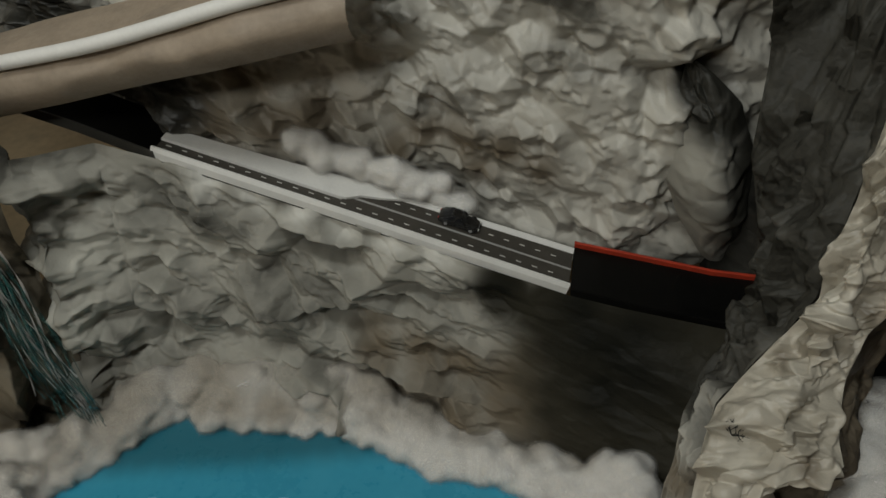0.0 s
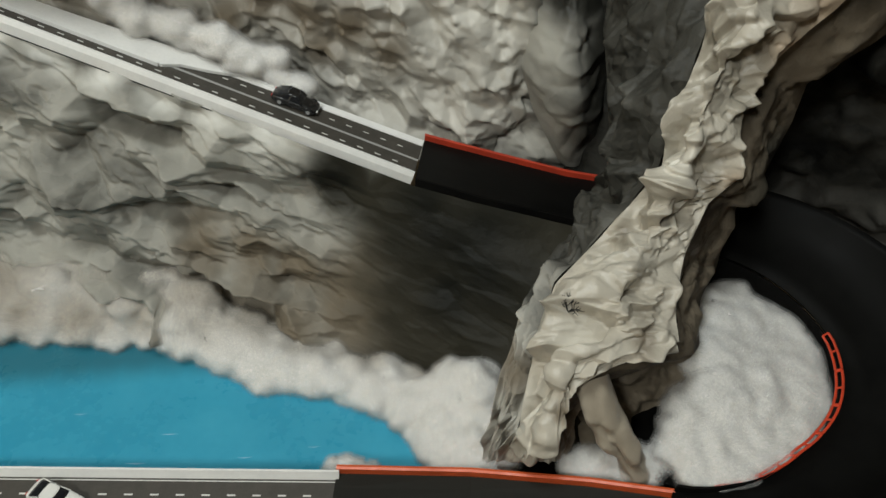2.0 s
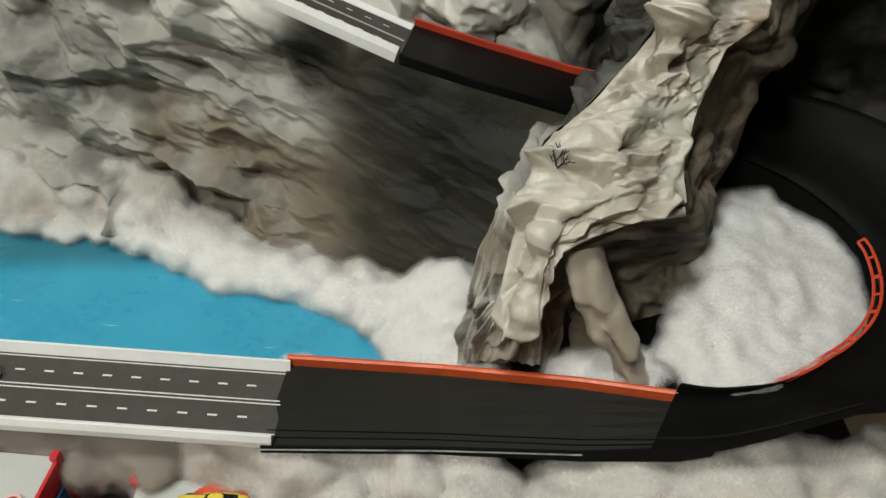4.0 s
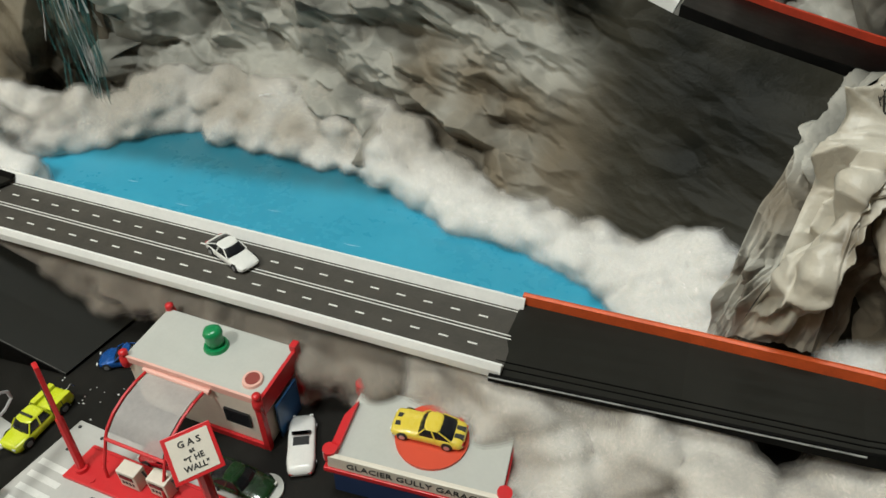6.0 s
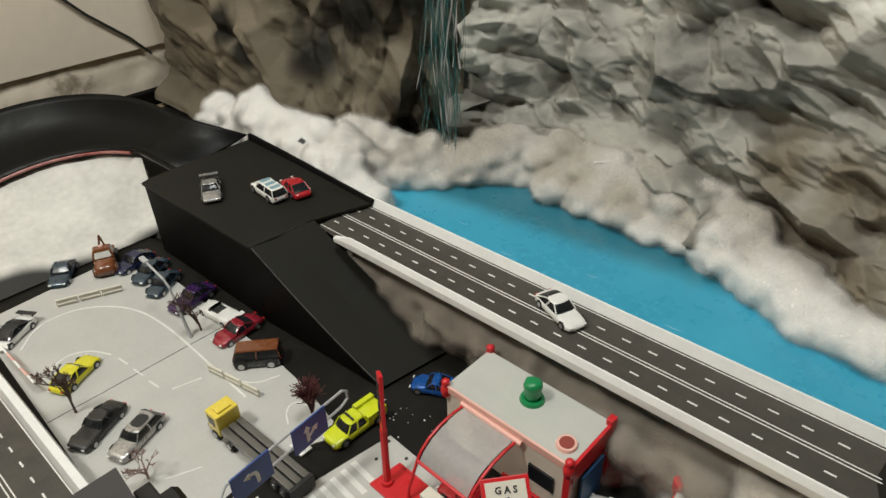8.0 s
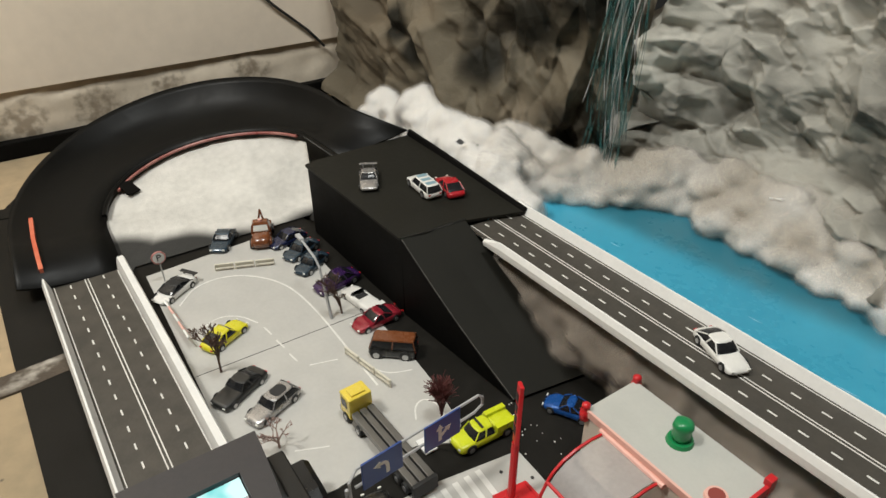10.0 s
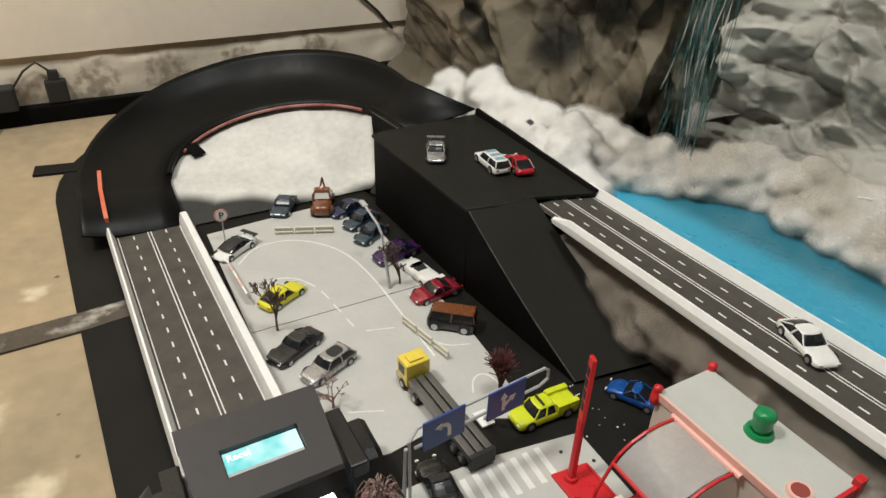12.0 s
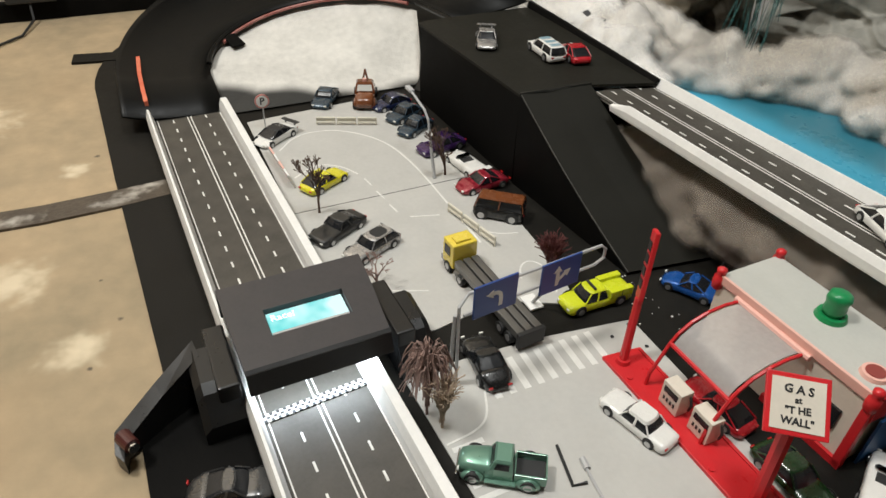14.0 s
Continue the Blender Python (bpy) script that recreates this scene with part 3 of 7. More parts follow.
for z in np.linspace(0.0, 0.1335, 12):
    row = []
    for y in np.linspace(-2.0, 1.3, 190):
        chip = max(0, noise.noise((y * 9, z * 22, 3.0)) - 0.25) * 0.02
        row.append((-1.340 + 0.007 * noise.noise((y * 5, z * 9, 0)) + 0.004 * noise.noise((y * 24, z * 30, 1)) - chip - (0.012 * (z / 0.1335) ** 8), y, z + (0.006 * noise.noise((y * 12, 0, 7)) if 0.12 < z < 0.13 else 0)))
    rows.append(row)
part("plaster_face", sheet(rows), BLOCK, footing, smooth=True)
part("footing_core", box(-1.42, -2.0, 0.0, -1.37, 1.3, 0.13), BLOCK, footing)
structure("base_strip", box(-1.345, -2.0, 0.0, -1.318, 1.2, 0.036, 0.003), BLACK, "black painted strip along the wall foot")

tagged(part("power_cable", pipe([(-1.328, 0.50, 0.36), (-1.327, 0.56, 0.30), (-1.327, 0.62, 0.235), (-1.328, 0.70, 0.165), (-1.33, 0.74, 0.12)], 0.0035), INK), "thin black cable drooping down the wall", "cable")
tagged(part("power_adapter", box(-1.34, -0.19, 0.038, -1.30, -0.10, 0.085, 0.004), INK), "black power adapter on the wall strip", "adapter")
tagged(part("plug", join(box(-1.343, -0.045, 0.038, -1.322, -0.005, 0.085, 0.004), box(-1.340, -0.035, 0.08, -1.325, -0.015, 0.105, 0.003)), INK), "black mains plug against the block wall", "plug")
tagged(part("adapter_lead", pipe([(-1.33, -0.10, 0.08), (-1.328, -0.075, 0.11), (-1.327, -0.05, 0.125), (-1.328, -0.03, 0.105)], 0.0025), INK), "thin black lead between adapter and plug", "cable")
tagged(part("floor_lead", pipe([(-1.31, -0.15, 0.04), (-1.29, -0.15, 0.01), (-1.22, -0.17, 0.004), (-1.10, -0.28, 0.004), (-1.0, -0.5, 0.004)], 0.0025), INK), "thin black lead trailing across the concrete", "cable")

# ---- black base board and floor tape ----
outline = [(0.75, 0.0), (-0.25, -0.031), (-0.60, -0.047), (-0.92, -0.058)] + [(-0.92 - 0.36 * math.sin(a), 0.29 - 0.348 * math.cos(a)) for a in np.linspace(0.1, 1.5, 12)] + [(-1.29, 0.8), (1.0, 0.8), (1.0, 0.0)]
tagged(part("base_board", prism(outline, 0.0, 0.003), BOARD), "matt black base board under the whole layout", "board", kind="structure")
tape = prism([(-0.600, -0.6), (-0.556, -0.6), (-0.534, -0.13), (-0.538, -0.03), (-0.544, 0.014), (-0.583, 0.016), (-0.578, -0.04), (-0.574, -0.13)], 0.0, 0.0034)
TAPE = material("worn_grey_tape", (0.085, 0.066, 0.048), 0.45, 0, 0.7, 26, 0.4, 160, tint=(0.05, 0.037, 0.026))
blobs_mix(TAPE, [(-0.563 + 0.012 * k, -0.03 - 0.022 * k, 0.003, 0.012) for k in range(-1, 2)] + [(-0.55, -0.16, 0.003, 0.014), (-0.59, -0.30, 0.003, 0.02)], (0.42, 0.39, 0.34), 0.7, 90, 0.9, 0.35)
tagged(part("floor_tape", tape, TAPE), "worn dark tape strip stuck on the concrete", "tape")
tagged(part("tape_tab", prism([(-1.085, -0.085), (-1.045, -0.09), (-1.03, 0.0), (-1.07, 0.0)], 0.0, 0.0045), BOARD), "short black tape tab holding the board down", "tape")


# ---- roads ----
def road(name, p0, p1, width, label, deck=0.007, wall=0.013, first=0.012, cap=0.0, cut=0.0):
    """A printed four-lane road piece with white side walls from p0 to p1 (centre line, on the surface)."""
    p0, p1 = Vector(p0), Vector(p1)
    d = p1 - p0
    length = d.length
    rot = Matrix((d.normalized(), Vector((0, 0, 1)).cross(d).normalized(), d.normalized().cross(Vector((0, 0, 1)).cross(d).normalized()))).transposed().to_4x4()
    top = thing(name, label, "toy road", Matrix.Translation(p0) @ rot)
    h = width / 2
    part("slab", prism([(0, -h + 0.0095), (cut, -h + 0.0095), (cut, -h), (length, -h), (length, h), (0, h)], -deck, -0.0006) if cut else box(0, -h, -deck, length, h, -0.0006), WHITE, top, "white plastic road slab")
    part("asphalt", box(0, -h + 0.007, -0.0005, length, h - 0.007, 0.0006), ASPHALT, top, "dark grey printed asphalt")
    for s in (-1, 1):
        ring = lambda x: [(x, s * (h + 0.001), -deck + 0.002), (x, s * (h + 0.001), wall * 0.45), (x, s * (h - 0.002), wall), (x, s * (h - 0.0045), wall), (x, s * (h - 0.008), wall * 0.35), (x, s * (h - 0.0095), 0.0008), (x, s * (h - 0.0095), -deck + 0.002)]
        if cap and s > 0:
            ring = lambda x: [(x, h + 0.003, -deck + 0.002), (x, h + 0.003, wall * 0.75), (x, h + 0.001, wall), (x, h - cap, wall), (x, h - cap - 0.003, wall * 0.5), (x, h - 0.0115, 0.0008), (x, h - 0.0115, -deck + 0.002)]
        part("side_wall", loft([[(px_, py_, pz_ * (0.3 if cut and s < 0 and i == 0 else 1)) for px_, py_, pz_ in ring(x)] for i, x in enumerate([cut, cut + 0.03] + np.linspace(cut + 0.06, length, 11).tolist() if cut and s < 0 else np.linspace(0, length, 12))]), WHITE, top)
        part("edge_line", box(0, s * (h - 0.0125) - 0.0006, 0.0006, length, s * (h - 0.0125) + 0.0006, 0.0009), MARK, top)
        part("centre_line", box(0, s * 0.0022 - 0.0007, 0.0006, length, s * 0.0022 + 0.0007, 0.0009), MARK, top)
        dash = None
        x = first
        while x < length - 0.01:
            y = s * (h - 0.0125) * 0.52
            if dash is None:
                dash = part("lane_dash", box(-0.005, -0.0010, 0, 0.005, 0.0010, 0.0003), MARK, top, m=Matrix.Translation((x, y, 0.0006)))
            else:
                put("lane_dash", dash.data, None, top, "", Matrix.Translation((x, y, 0.0006)))
            x += 0.0305
    return top


road("lake_bridge_road", (-0.392, 0.5662, 0.120), (0.297, 0.5873, 0.122), 0.100, "four-lane toy road bridge with white guard walls beside the lake", deck=0.0045, wall=0.0125, cut=0.042)
road("finish_road", (-0.728, 0.064, 0.018), (0.16, 0.096, 0.018), 0.112, "four-lane toy road with white guard walls leading under the timing gantry", wall=0.020, cap=0.0075)


def cliff_road():
    """The upper road: its far edge is tucked under the paper, so that it narrows towards the tunnel."""
    p0, p1 = Vector((-0.272, 1.105, 0.520)), Vector((0.372, 1.014, 0.336))
    d = p1 - p0
    length, d = d.length, d.normalized()
    side = Vector((0, 0, 1)).cross(d).normalized()
    top = thing("cliff_road", "four-lane toy road sloping down the paper cliff", "toy road", Matrix.Translation(p0) @ Matrix((d, side, d.cross(side))).transposed().to_4x4())
    far = lambda x: float(np.interp(x, [0, 0.17, 0.34, 0.5, length], [0.012, 0.022, 0.036, 0.041, 0.045]))
    xs = np.linspace(0, length, 14).tolist()
    part("slab", prism([(0, -0.045), (length, -0.045)] + [(x, far(x)) for x in xs[::-1]], -0.006, -0.0006), WHITE, top, "white plastic road slab")
    part("asphalt", prism([(0, -0.037), (length, -0.037)] + [(x, far(x) - 0.006) for x in xs[::-1]], -0.0005, 0.0006), ASPHALT, top, "dark grey printed asphalt")
    ring = lambda x: [(x, -0.0465, -0.010), (x, -0.0465, 0.004), (x, -0.0435, 0.011), (x, -0.0405, 0.011), (x, -0.0375, 0.004), (x, -0.036, 0.0008), (x, -0.036, -0.010)]
    part("side_wall", loft([ring(x) for x in xs]), WHITE, top, "thick white near guard wall")
    part("wall_seam", box(0, -0.0472, -0.0115, length, -0.046, -0.0100), INK, top, "dark seam under the guard wall")
    part("side_wall", loft([[(x, far(x), -0.005), (x, far(x), 0.004), (x, far(x) - 0.003, 0.006), (x, far(x) - 0.011, 0.002), (x, far(x) - 0.012, -0.005)] for x in xs]), WHITE, top, "low sloping far edge")
    part("centre_line", box(0, -0.0035, 0.0006, length, 0.0005, 0.0009), material("grey_centre_band", (0.36, 0.355, 0.34), 0.6), top, "grey painted centre band")
    dash = None
    for y in (-0.0205, 0.0165):
        for k in range(25):
            m = Matrix.Translation((0.016 + k * 0.0262, y, 0.0006))
            if dash is None:
                dash = part("lane_dash", box(-0.0042, -0.0009, 0, 0.0042, 0.0009, 0.0003), MARK, top, m=m)
            else:
                put("lane_dash", dash.data, None, top, "", m)
    return top


cliff = cliff_road()

shoulder = tagged(new("snow_shoulder"), "white card strip covering the far lane of the cliff road", "card strip")
shoulder.matrix_world = cliff.matrix_basis.copy()
part("card_fold", box(0.0, -0.0135, 0.0008, 0.30, -0.0115, 0.0068, 0.0004), WHITE, shoulder, "folded near edge")
part("card", prism([(0.0, -0.0112), (0.305, -0.0112), (0.325, 0.004), (0.36, 0.014), (0.39, 0.026), (0.42, 0.036), (0.34, 0.038), (0.17, 0.024), (0.0, 0.014)], 0.001, 0.0062, 0.0008), WHITE, shoulder)

tunnel = thing("tunnel_track", "black track piece running into the paper tunnel", "toy race track")
TUNNEL = [(-0.273, 1.105, 0.5185), (-0.40, 1.13, 0.556), (-0.62, 1.16, 0.62)]
part("track_bed", loft([[(x, y - 0.045, z - 0.012), (x, y + 0.05, z - 0.012), (x, y + 0.05, z), (x, y - 0.045, z)] for x, y, z in TUNNEL]), RUBBER, tunnel)
part("near_lip", loft([[(x, y - 0.049, z - 0.014), (x, y - 0.045, z - 0.014), (x, y - 0.045, z + 0.005), (x, y - 0.049, z + 0.005)] for x, y, z in TUNNEL]), material("worn_black_rim", (0.05, 0.048, 0.042), 0.4), tunnel, "worn pale-edged rim")

# ---- black banked curve at the wall end ----


def banked(name, centre, r0, r1, a0, a1, height, lip, label, n=44, entry=None, leave=None, mat=RUBBER):
    """A banked curve from angle a0 to a1 (degrees) with height(t) along it."""
    top = thing(name, label, "toy race track")
    rows, inner = [], []
    prof = [(0.0, 0.0), (0.25, 0.002), (0.5, 0.007), (0.7, 0.016), (0.85, 0.03), (0.95, 0.045), (1.0, 0.052)]
    path = []
    for i in range(n + 1):
        t = i / n
        a = radians(a0 + (a1 - a0) * t)
        path.append((t, Vector((math.cos(a), math.sin(a), 0)), Vector((centre[0], centre[1], 0))))
    for t, out, c in path:
        bank = lip(t)
        rows.append([c + out * (r0(t) + (r1(t) - r0(t)) * f) + Vector((0, 0, height(t) + bank * z)) for f, z in prof])
    if entry:
        rows = [[Vector(entry[0]).lerp(Vector(entry[1]), f) + Vector((0, 0, 0.12 * z)) for f, z in prof]] + rows
    if leave:
        rows = rows + [[p + Vector(leave) for p in rows[-1]]]
    bm = sheet(rows)
    bmesh.ops.recalc_face_normals(bm, faces=bm.faces[:])
    bmesh.ops.solidify(bm, geom=bm.faces[:], thickness=0.003)
    part("track_bed", bm, mat, top, "smooth black banked track bed", smooth=True)
    return top, rows


WEST_Z = curve_through([0, 0.22, 0.37, 0.51, 0.65, 0.83, 1], [0.098, 0.088, 0.078, 0.064, 0.050, 0.034, 0.020])
WEST_R = curve_through([0, 0.11, 0.22, 0.37, 1], [0.215, 0.193, 0.170, 0.153, 0.149])
WEST_TOP = lambda t: 0.127 - 0.107 * (t * t * (3 - 2 * t)) + 0.052 * (0.25 + 0.9 * math.sin(math.pi * min(1, t * 0.93 + 0.05)))
west, west_rows = banked("west_banked_curve", (-0.86, 0.268), WEST_R, lambda t: 0.29, 90, 270, WEST_Z, lambda t: (WEST_TOP(t) - WEST_Z(t)) / 0.052, "black banked toy race curve descending round a white island", leave=(0.135, -0.002, -0.004), entry=((-0.692, 0.472, 0.120), (-0.700, 0.610, 0.130)))
# inner kerb of the curve
kerb = []
for i, r in enumerate(west_rows):
    kerb.append(r[0] + Vector((0, 0, 0.004)))
part("inner_kerb", pipe(kerb[0:43], 0.0045), RUBBER, west)
red_edge = part("red_edge", pipe([p + (Vector((-0.86, 0.268, p.z)) - p).normalized() * 0.006 + Vector((0, 0, -0.003)) for p in kerb[2:36]], 0.0030), material("faded_red_edge", (0.24, 0.035, 0.03), 0.35, 0, 0.6, 25, tint=(0.42, 0.20, 0.17)), west, "faded red plastic inner edge")
strip = [(-0.92, 0.017), (-0.86, 0.013), (-0.80, 0.012), (-0.765, 0.012)]
bm = loft([[(x, y - 0.002, 0.02), (x, y + 0.002, 0.02), (x, y + 0.003, 0.046 - 0.012 * k / 3), (x, y - 0.003, 0.046 - 0.012 * k / 3)] for k, (x, y) in enumerate(strip)])
tagged(part("orange_strip", bm, material("faded_orange_strip", (0.70, 0.20, 0.11), 0.45, 0, 0.4, 40, tint=(0.60, 0.09, 0.04))), "short orange plastic strip clipped beside the track", "track strip")
# white island inside the curve, rising to the track edge
ISLAND = material("white_fibre_board", (0.74, 0.72, 0.67), 0.85, 0, 0.3, 9, 0.4, 300)
blobs_mix(ISLAND, [(-0.743, 0.10, 0, 0.12), (-0.705, 0.19, 0, 0.12), (-0.665, 0.274, 0, 0.12), (-0.645, 0.355, 0, 0.12), (-0.66, 0.44, 0, 0.12)], (0.03, 0.03, 0.028), 0.3, 9, 0.06)
rim = [Vector((-0.705, 0.43, 0.006))] + [r[0] + Vector((0, 0, -0.009)) for r in west_rows[1:46]] + [Vector((-0.70, 0.118, 0.006))]
hub = Vector((-0.74, 0.275, 0.006))
rows = []
for f in np.linspace(0, 1, 9):
    row = []
    for p in rim:
        q = Vector((hub.x, p.y * 0.9 + hub.y * 0.1, 0.006)).lerp(p, f)
        front = min(1, max(0, (-0.74 - q.x) / 0.12))
        q.z = 0.006 + max(0, p.z - 0.006) * f ** 1.5 * front + 0.004 * noise.noise(q * 30) * front
        row.append(q)
    rows.append(row)
tagged(part("island_board", sheet(rows), ISLAND, smooth=True), "white fibre island with black overspray along its front", "board")
tagged(part("black_tab", box(-0.018, -0.012, 0, 0.018, 0.012, 0.003), BLACK, m=pose(-0.957, 0.176, 0.040, 0, 18, 20)), "black card tab lying at the inner track edge", "tape")

# ---- deck box and ramp ----
deck = thing("track_deck", "black painted deck box joining the curve to the bridge", "toy race track")
dk = [(-0.688, 0.412), (-0.405, 0.424), (-0.398, 0.522), (-0.372, 0.607), (-0.70, 0.612), (-0.694, 0.43)]
part("top_plate", prism(dk, 0.124, 0.128), DECK, deck, "black deck plate")
part("front_panel", prism([(-0.686, 0.415), (-0.408, 0.427), (-0.408, 0.431), (-0.686, 0.419)], 0.003, 0.124), BLACK, deck)
part("side_panel", prism([(-0.412, 0.43), (-0.408, 0.43), (-0.402, 0.515), (-0.406, 0.515)], 0.003, 0.124), BLACK, deck)
part("end_panel", prism([(-0.686, 0.42), (-0.682, 0.42), (-0.690, 0.6), (-0.694, 0.6)], 0.003, 0.124), BLACK, deck)
rail = [(-0.70, 0.612, 0.128), (-0.60, 0.612, 0.128), (-0.50, 0.61, 0.128), (-0.372, 0.607, 0.128)]
part("back_lip", loft([[(x, y - 0.003, z), (x, y + 0.003, z), (x, y + 0.004, z + 0.010 - 0.002 * k), (x, y - 0.001, z + 0.010 - 0.002 * k)] for k, (x, y, z) in enumerate(rail)]), BLACK, deck)
tapeline = pipe([(-0.405, 0.424, 0.1285), (-0.40, 0.46, 0.1292), (-0.401, 0.49, 0.1288), (-0.398, 0.523, 0.1296)], 0.0022)
part("glue_seam", tapeline, material("shiny_black_glue", (0.02, 0.02, 0.018), 0.12), deck, "rough black glue seam")
ramp = thing("ramp", "black card ramp sloping from the deck to the car park", "ramp")
rows = []
for t in np.linspace(0, 1, 10):
    a = Vector((-0.404, 0.426, 0.127)).lerp(Vector((-0.186, 0.448, 0.006)), t)
    b = Vector((-0.397, 0.522, 0.127)).lerp(Vector((-0.172, 0.552, 0.006)), t)
    sag = Vector((0, 0, -0.006 * math.sin(math.pi * t)))
    rows.append([a + sag, a.lerp(b, 0.5) + sag * 1.2, b + sag])
part("slope", sheet(rows, 0.002), DECK, ramp, smooth=False)
part("pale_edge", pipe([r[0] + Vector((0, -0.0006, 0.0012)) for r in rows], 0.0007, 5), material("scuffed_card_edge", (0.11, 0.105, 0.095), 0.5, 0, 0.6, 50), ramp, "pale scuffed card edge")
part("cheek", sheet([[r[0], Vector((r[0].x, r[0].y + 0.002, 0.003))] for r in rows], 0.002), BLACK, ramp)

# ---- east tracks and hairpin ----
lower = thing("lower_approach_track", "black track ramp with an orange guard edge beyond the bridge", "toy race track")
na = [(0.288, 0.534, 0.121), (0.46, 0.545, 0.132), (0.60, 0.540, 0.158), (0.69, 0.536, 0.187), (0.72, 0.542, 0.194)]
fa = [(0.292, 0.637, 0.124), (0.46, 0.633, 0.138), (0.60, 0.612, 0.166), (0.69, 0.592, 0.186), (0.72, 0.596, 0.190)]
rows = [[Vector(a).lerp(Vector(b), f) for f in np.linspace(0, 1, 6)] for a, b in zip(na, fa)]
part("track_bed", sheet(rows, 0.003), DECK, lower)
part("near_lip", loft([[(x, y - 0.001, z - d), (x, y + 0.002, z - d), (x, y + 0.002, z + 0.003), (x, y - 0.001, z + 0.003)] for (x, y, z), d in zip(na, (0.006, 0.007, 0.012, 0.018, 0.02))]), BLACK, lower)
# Highlight along the near lip, put in as a pale grey strip.
part("pale_edge", pipe([Vector(p) + Vector((0, -0.0015, 0.0005)) for p in na[:3]], 0.0009), material("edge_highlight_grey", (0.34, 0.34, 0.32), 0.35, 0, 0.6, 60), lower, "near edge's highlight as a pale strip")
for f in (0.12, 0.2):
    part("rail_groove", pipe([Vector(a).lerp(Vector(b), f) + Vector((0, 0, 0.0006)) for a, b in zip(na[:4], fa[:4])], 0.0007, 4), BLACK, lower, "fine moulded groove")
ORANGE_RING = lambda p, h: [(p[0], p[1] - 0.001, p[2] - 0.004), (p[0], p[1] + 0.004, p[2] - 0.004), (p[0], p[1] + 0.004, p[2] + h), (p[0], p[1] + 0.001, p[2] + h + 0.001), (p[0], p[1] - 0.002, p[2] + h)]
part("orange_guard", loft([ORANGE_RING(p, 0.013) for p in fa[:4]]), ORANGE, lower, "bright orange plastic guard edge")
HAIR_IN = curve_through([0, 0.037, 0.087, 0.197, 0.266, 0.35, 0.45, 0.59, 1], [0.183, 0.175, 0.163, 0.145, 0.139, 0.142, 0.151, 0.162, 0.162])
HAIR_OUT = curve_through([0, 0.027, 0.069, 0.100, 0.142, 0.179, 0.35, 0.55, 1], [0.250, 0.238, 0.225, 0.218, 0.214, 0.216, 0.250, 0.285, 0.285])
HAIR_LIP = curve_through([0, 0.027, 0.069, 0.100, 0.142, 0.179, 0.35, 0.55, 0.8, 1], [0.10, 0.13, 0.27, 0.45, 0.77, 1.12, 1.45, 1.6, 1.1, 0.5])
hair, hair_rows = banked("east_hairpin_curve", (0.775, 0.755), HAIR_IN, HAIR_OUT, -118, 100, lambda t: 0.196 + 0.085 * t, HAIR_LIP, "black banked hairpin curve round a snowy island", mat=CURVE)
def lip_ring(p, low, high, out):
    x, y = p.x, p.y
    return [(x - out, y - out, p.z - low), (x + 0.002, y + 0.002, p.z - low), (x + 0.002, y + 0.002, p.z + high), (x - out, y - out, p.z + high)]


part("outer_lip", loft([lip_ring(hair_rows[i][-1], 0.004 + 0.021 * max(0, 1 - i / 13), 0.002, 0.001) for i in range(15)]), BLACK, hair, "black outer rim of the curve")
part("inner_lip", loft([lip_ring(hair_rows[i][0], 0.004, 0.001 + 0.014 * max(0, 1 - i / 12) ** 0.7, 0.001) for i in range(13)]), BLACK, hair, "black raised rim where the curve begins")
part("inner_skirt", sheet([[r[0] + Vector((0, 0, -0.001)), Vector((r[0].x, r[0].y, 0.16))] for r in hair_rows], 0.002), BLACK, hair, "black skirt under the inner edge")
KERB_RED = material("red_orange_rail", (0.72, 0.075, 0.03), 0.35, 0, 0.2, 40)
inward = lambda p, by, up: p + (Vector((0.775, 0.755, p.z)) - p).normalized() * by + Vector((0, 0, up))
for k in range(6):
    seg = [hair_rows[i][0] for i in range(3 + k * 4, 8 + k * 4)]
    seg[-1] = seg[-1].lerp(seg[-2], 0.15)
    link = part("orange_kerb", join(pipe([inward(p, 0.001, 0.006) for p in seg], 0.0017), pipe([inward(p, 0.007, 0.001) for p in seg], 0.0017), *[pipe([inward(p, 0.001, 0.006), inward(p, 0.007, 0.001)], 0.0015) for p in (seg[0], seg[2], seg[4])]), KERB_RED, hair, "slotted red-orange plastic kerb link")
tagged(part("hairpin_board", prism([(0.775 + 0.166 * math.cos(a), 0.755 + 0.166 * math.sin(a)) for a in np.linspace(-1.7, 1.9, 40)] + [(0.70, 0.90), (0.66, 0.80), (0.68, 0.62)], 0.150, 0.172), BLACK), "black board under the snow inside the hairpin", "board")
upper = thing("upper_approach_track", "black track with a red guard edge below the cliff road", "toy race track")
nu_ = [(0.370, 0.968, 0.337), (0.48, 0.955, 0.316), (0.60, 0.945, 0.298), (0.75, 0.925, 0.284)]
fu_ = [(0.380, 1.063, 0.338), (0.48, 1.058, 0.318), (0.60, 1.045, 0.300), (0.74, 1.04, 0.286)]
part("track_bed", sheet([[Vector(a).lerp(Vector(b), f) for f in np.linspace(0, 1, 5)] for a, b in zip(nu_, fu_)], 0.003), RUBBER, upper)
part("near_skirt", loft([[(x, y - 0.001, z - 0.035), (x, y + 0.002, z - 0.035), (x, y + 0.002, z + 0.002), (x, y - 0.001, z + 0.002)] for x, y, z in nu_]), BLACK, upper)
part("red_guard", loft([ORANGE_RING(p, 0.009) for p in fu_]), material("dull_red_guard", (0.52, 0.055, 0.025), 0.4, 0, 0.25, 30), upper, "orange-red guard edge")

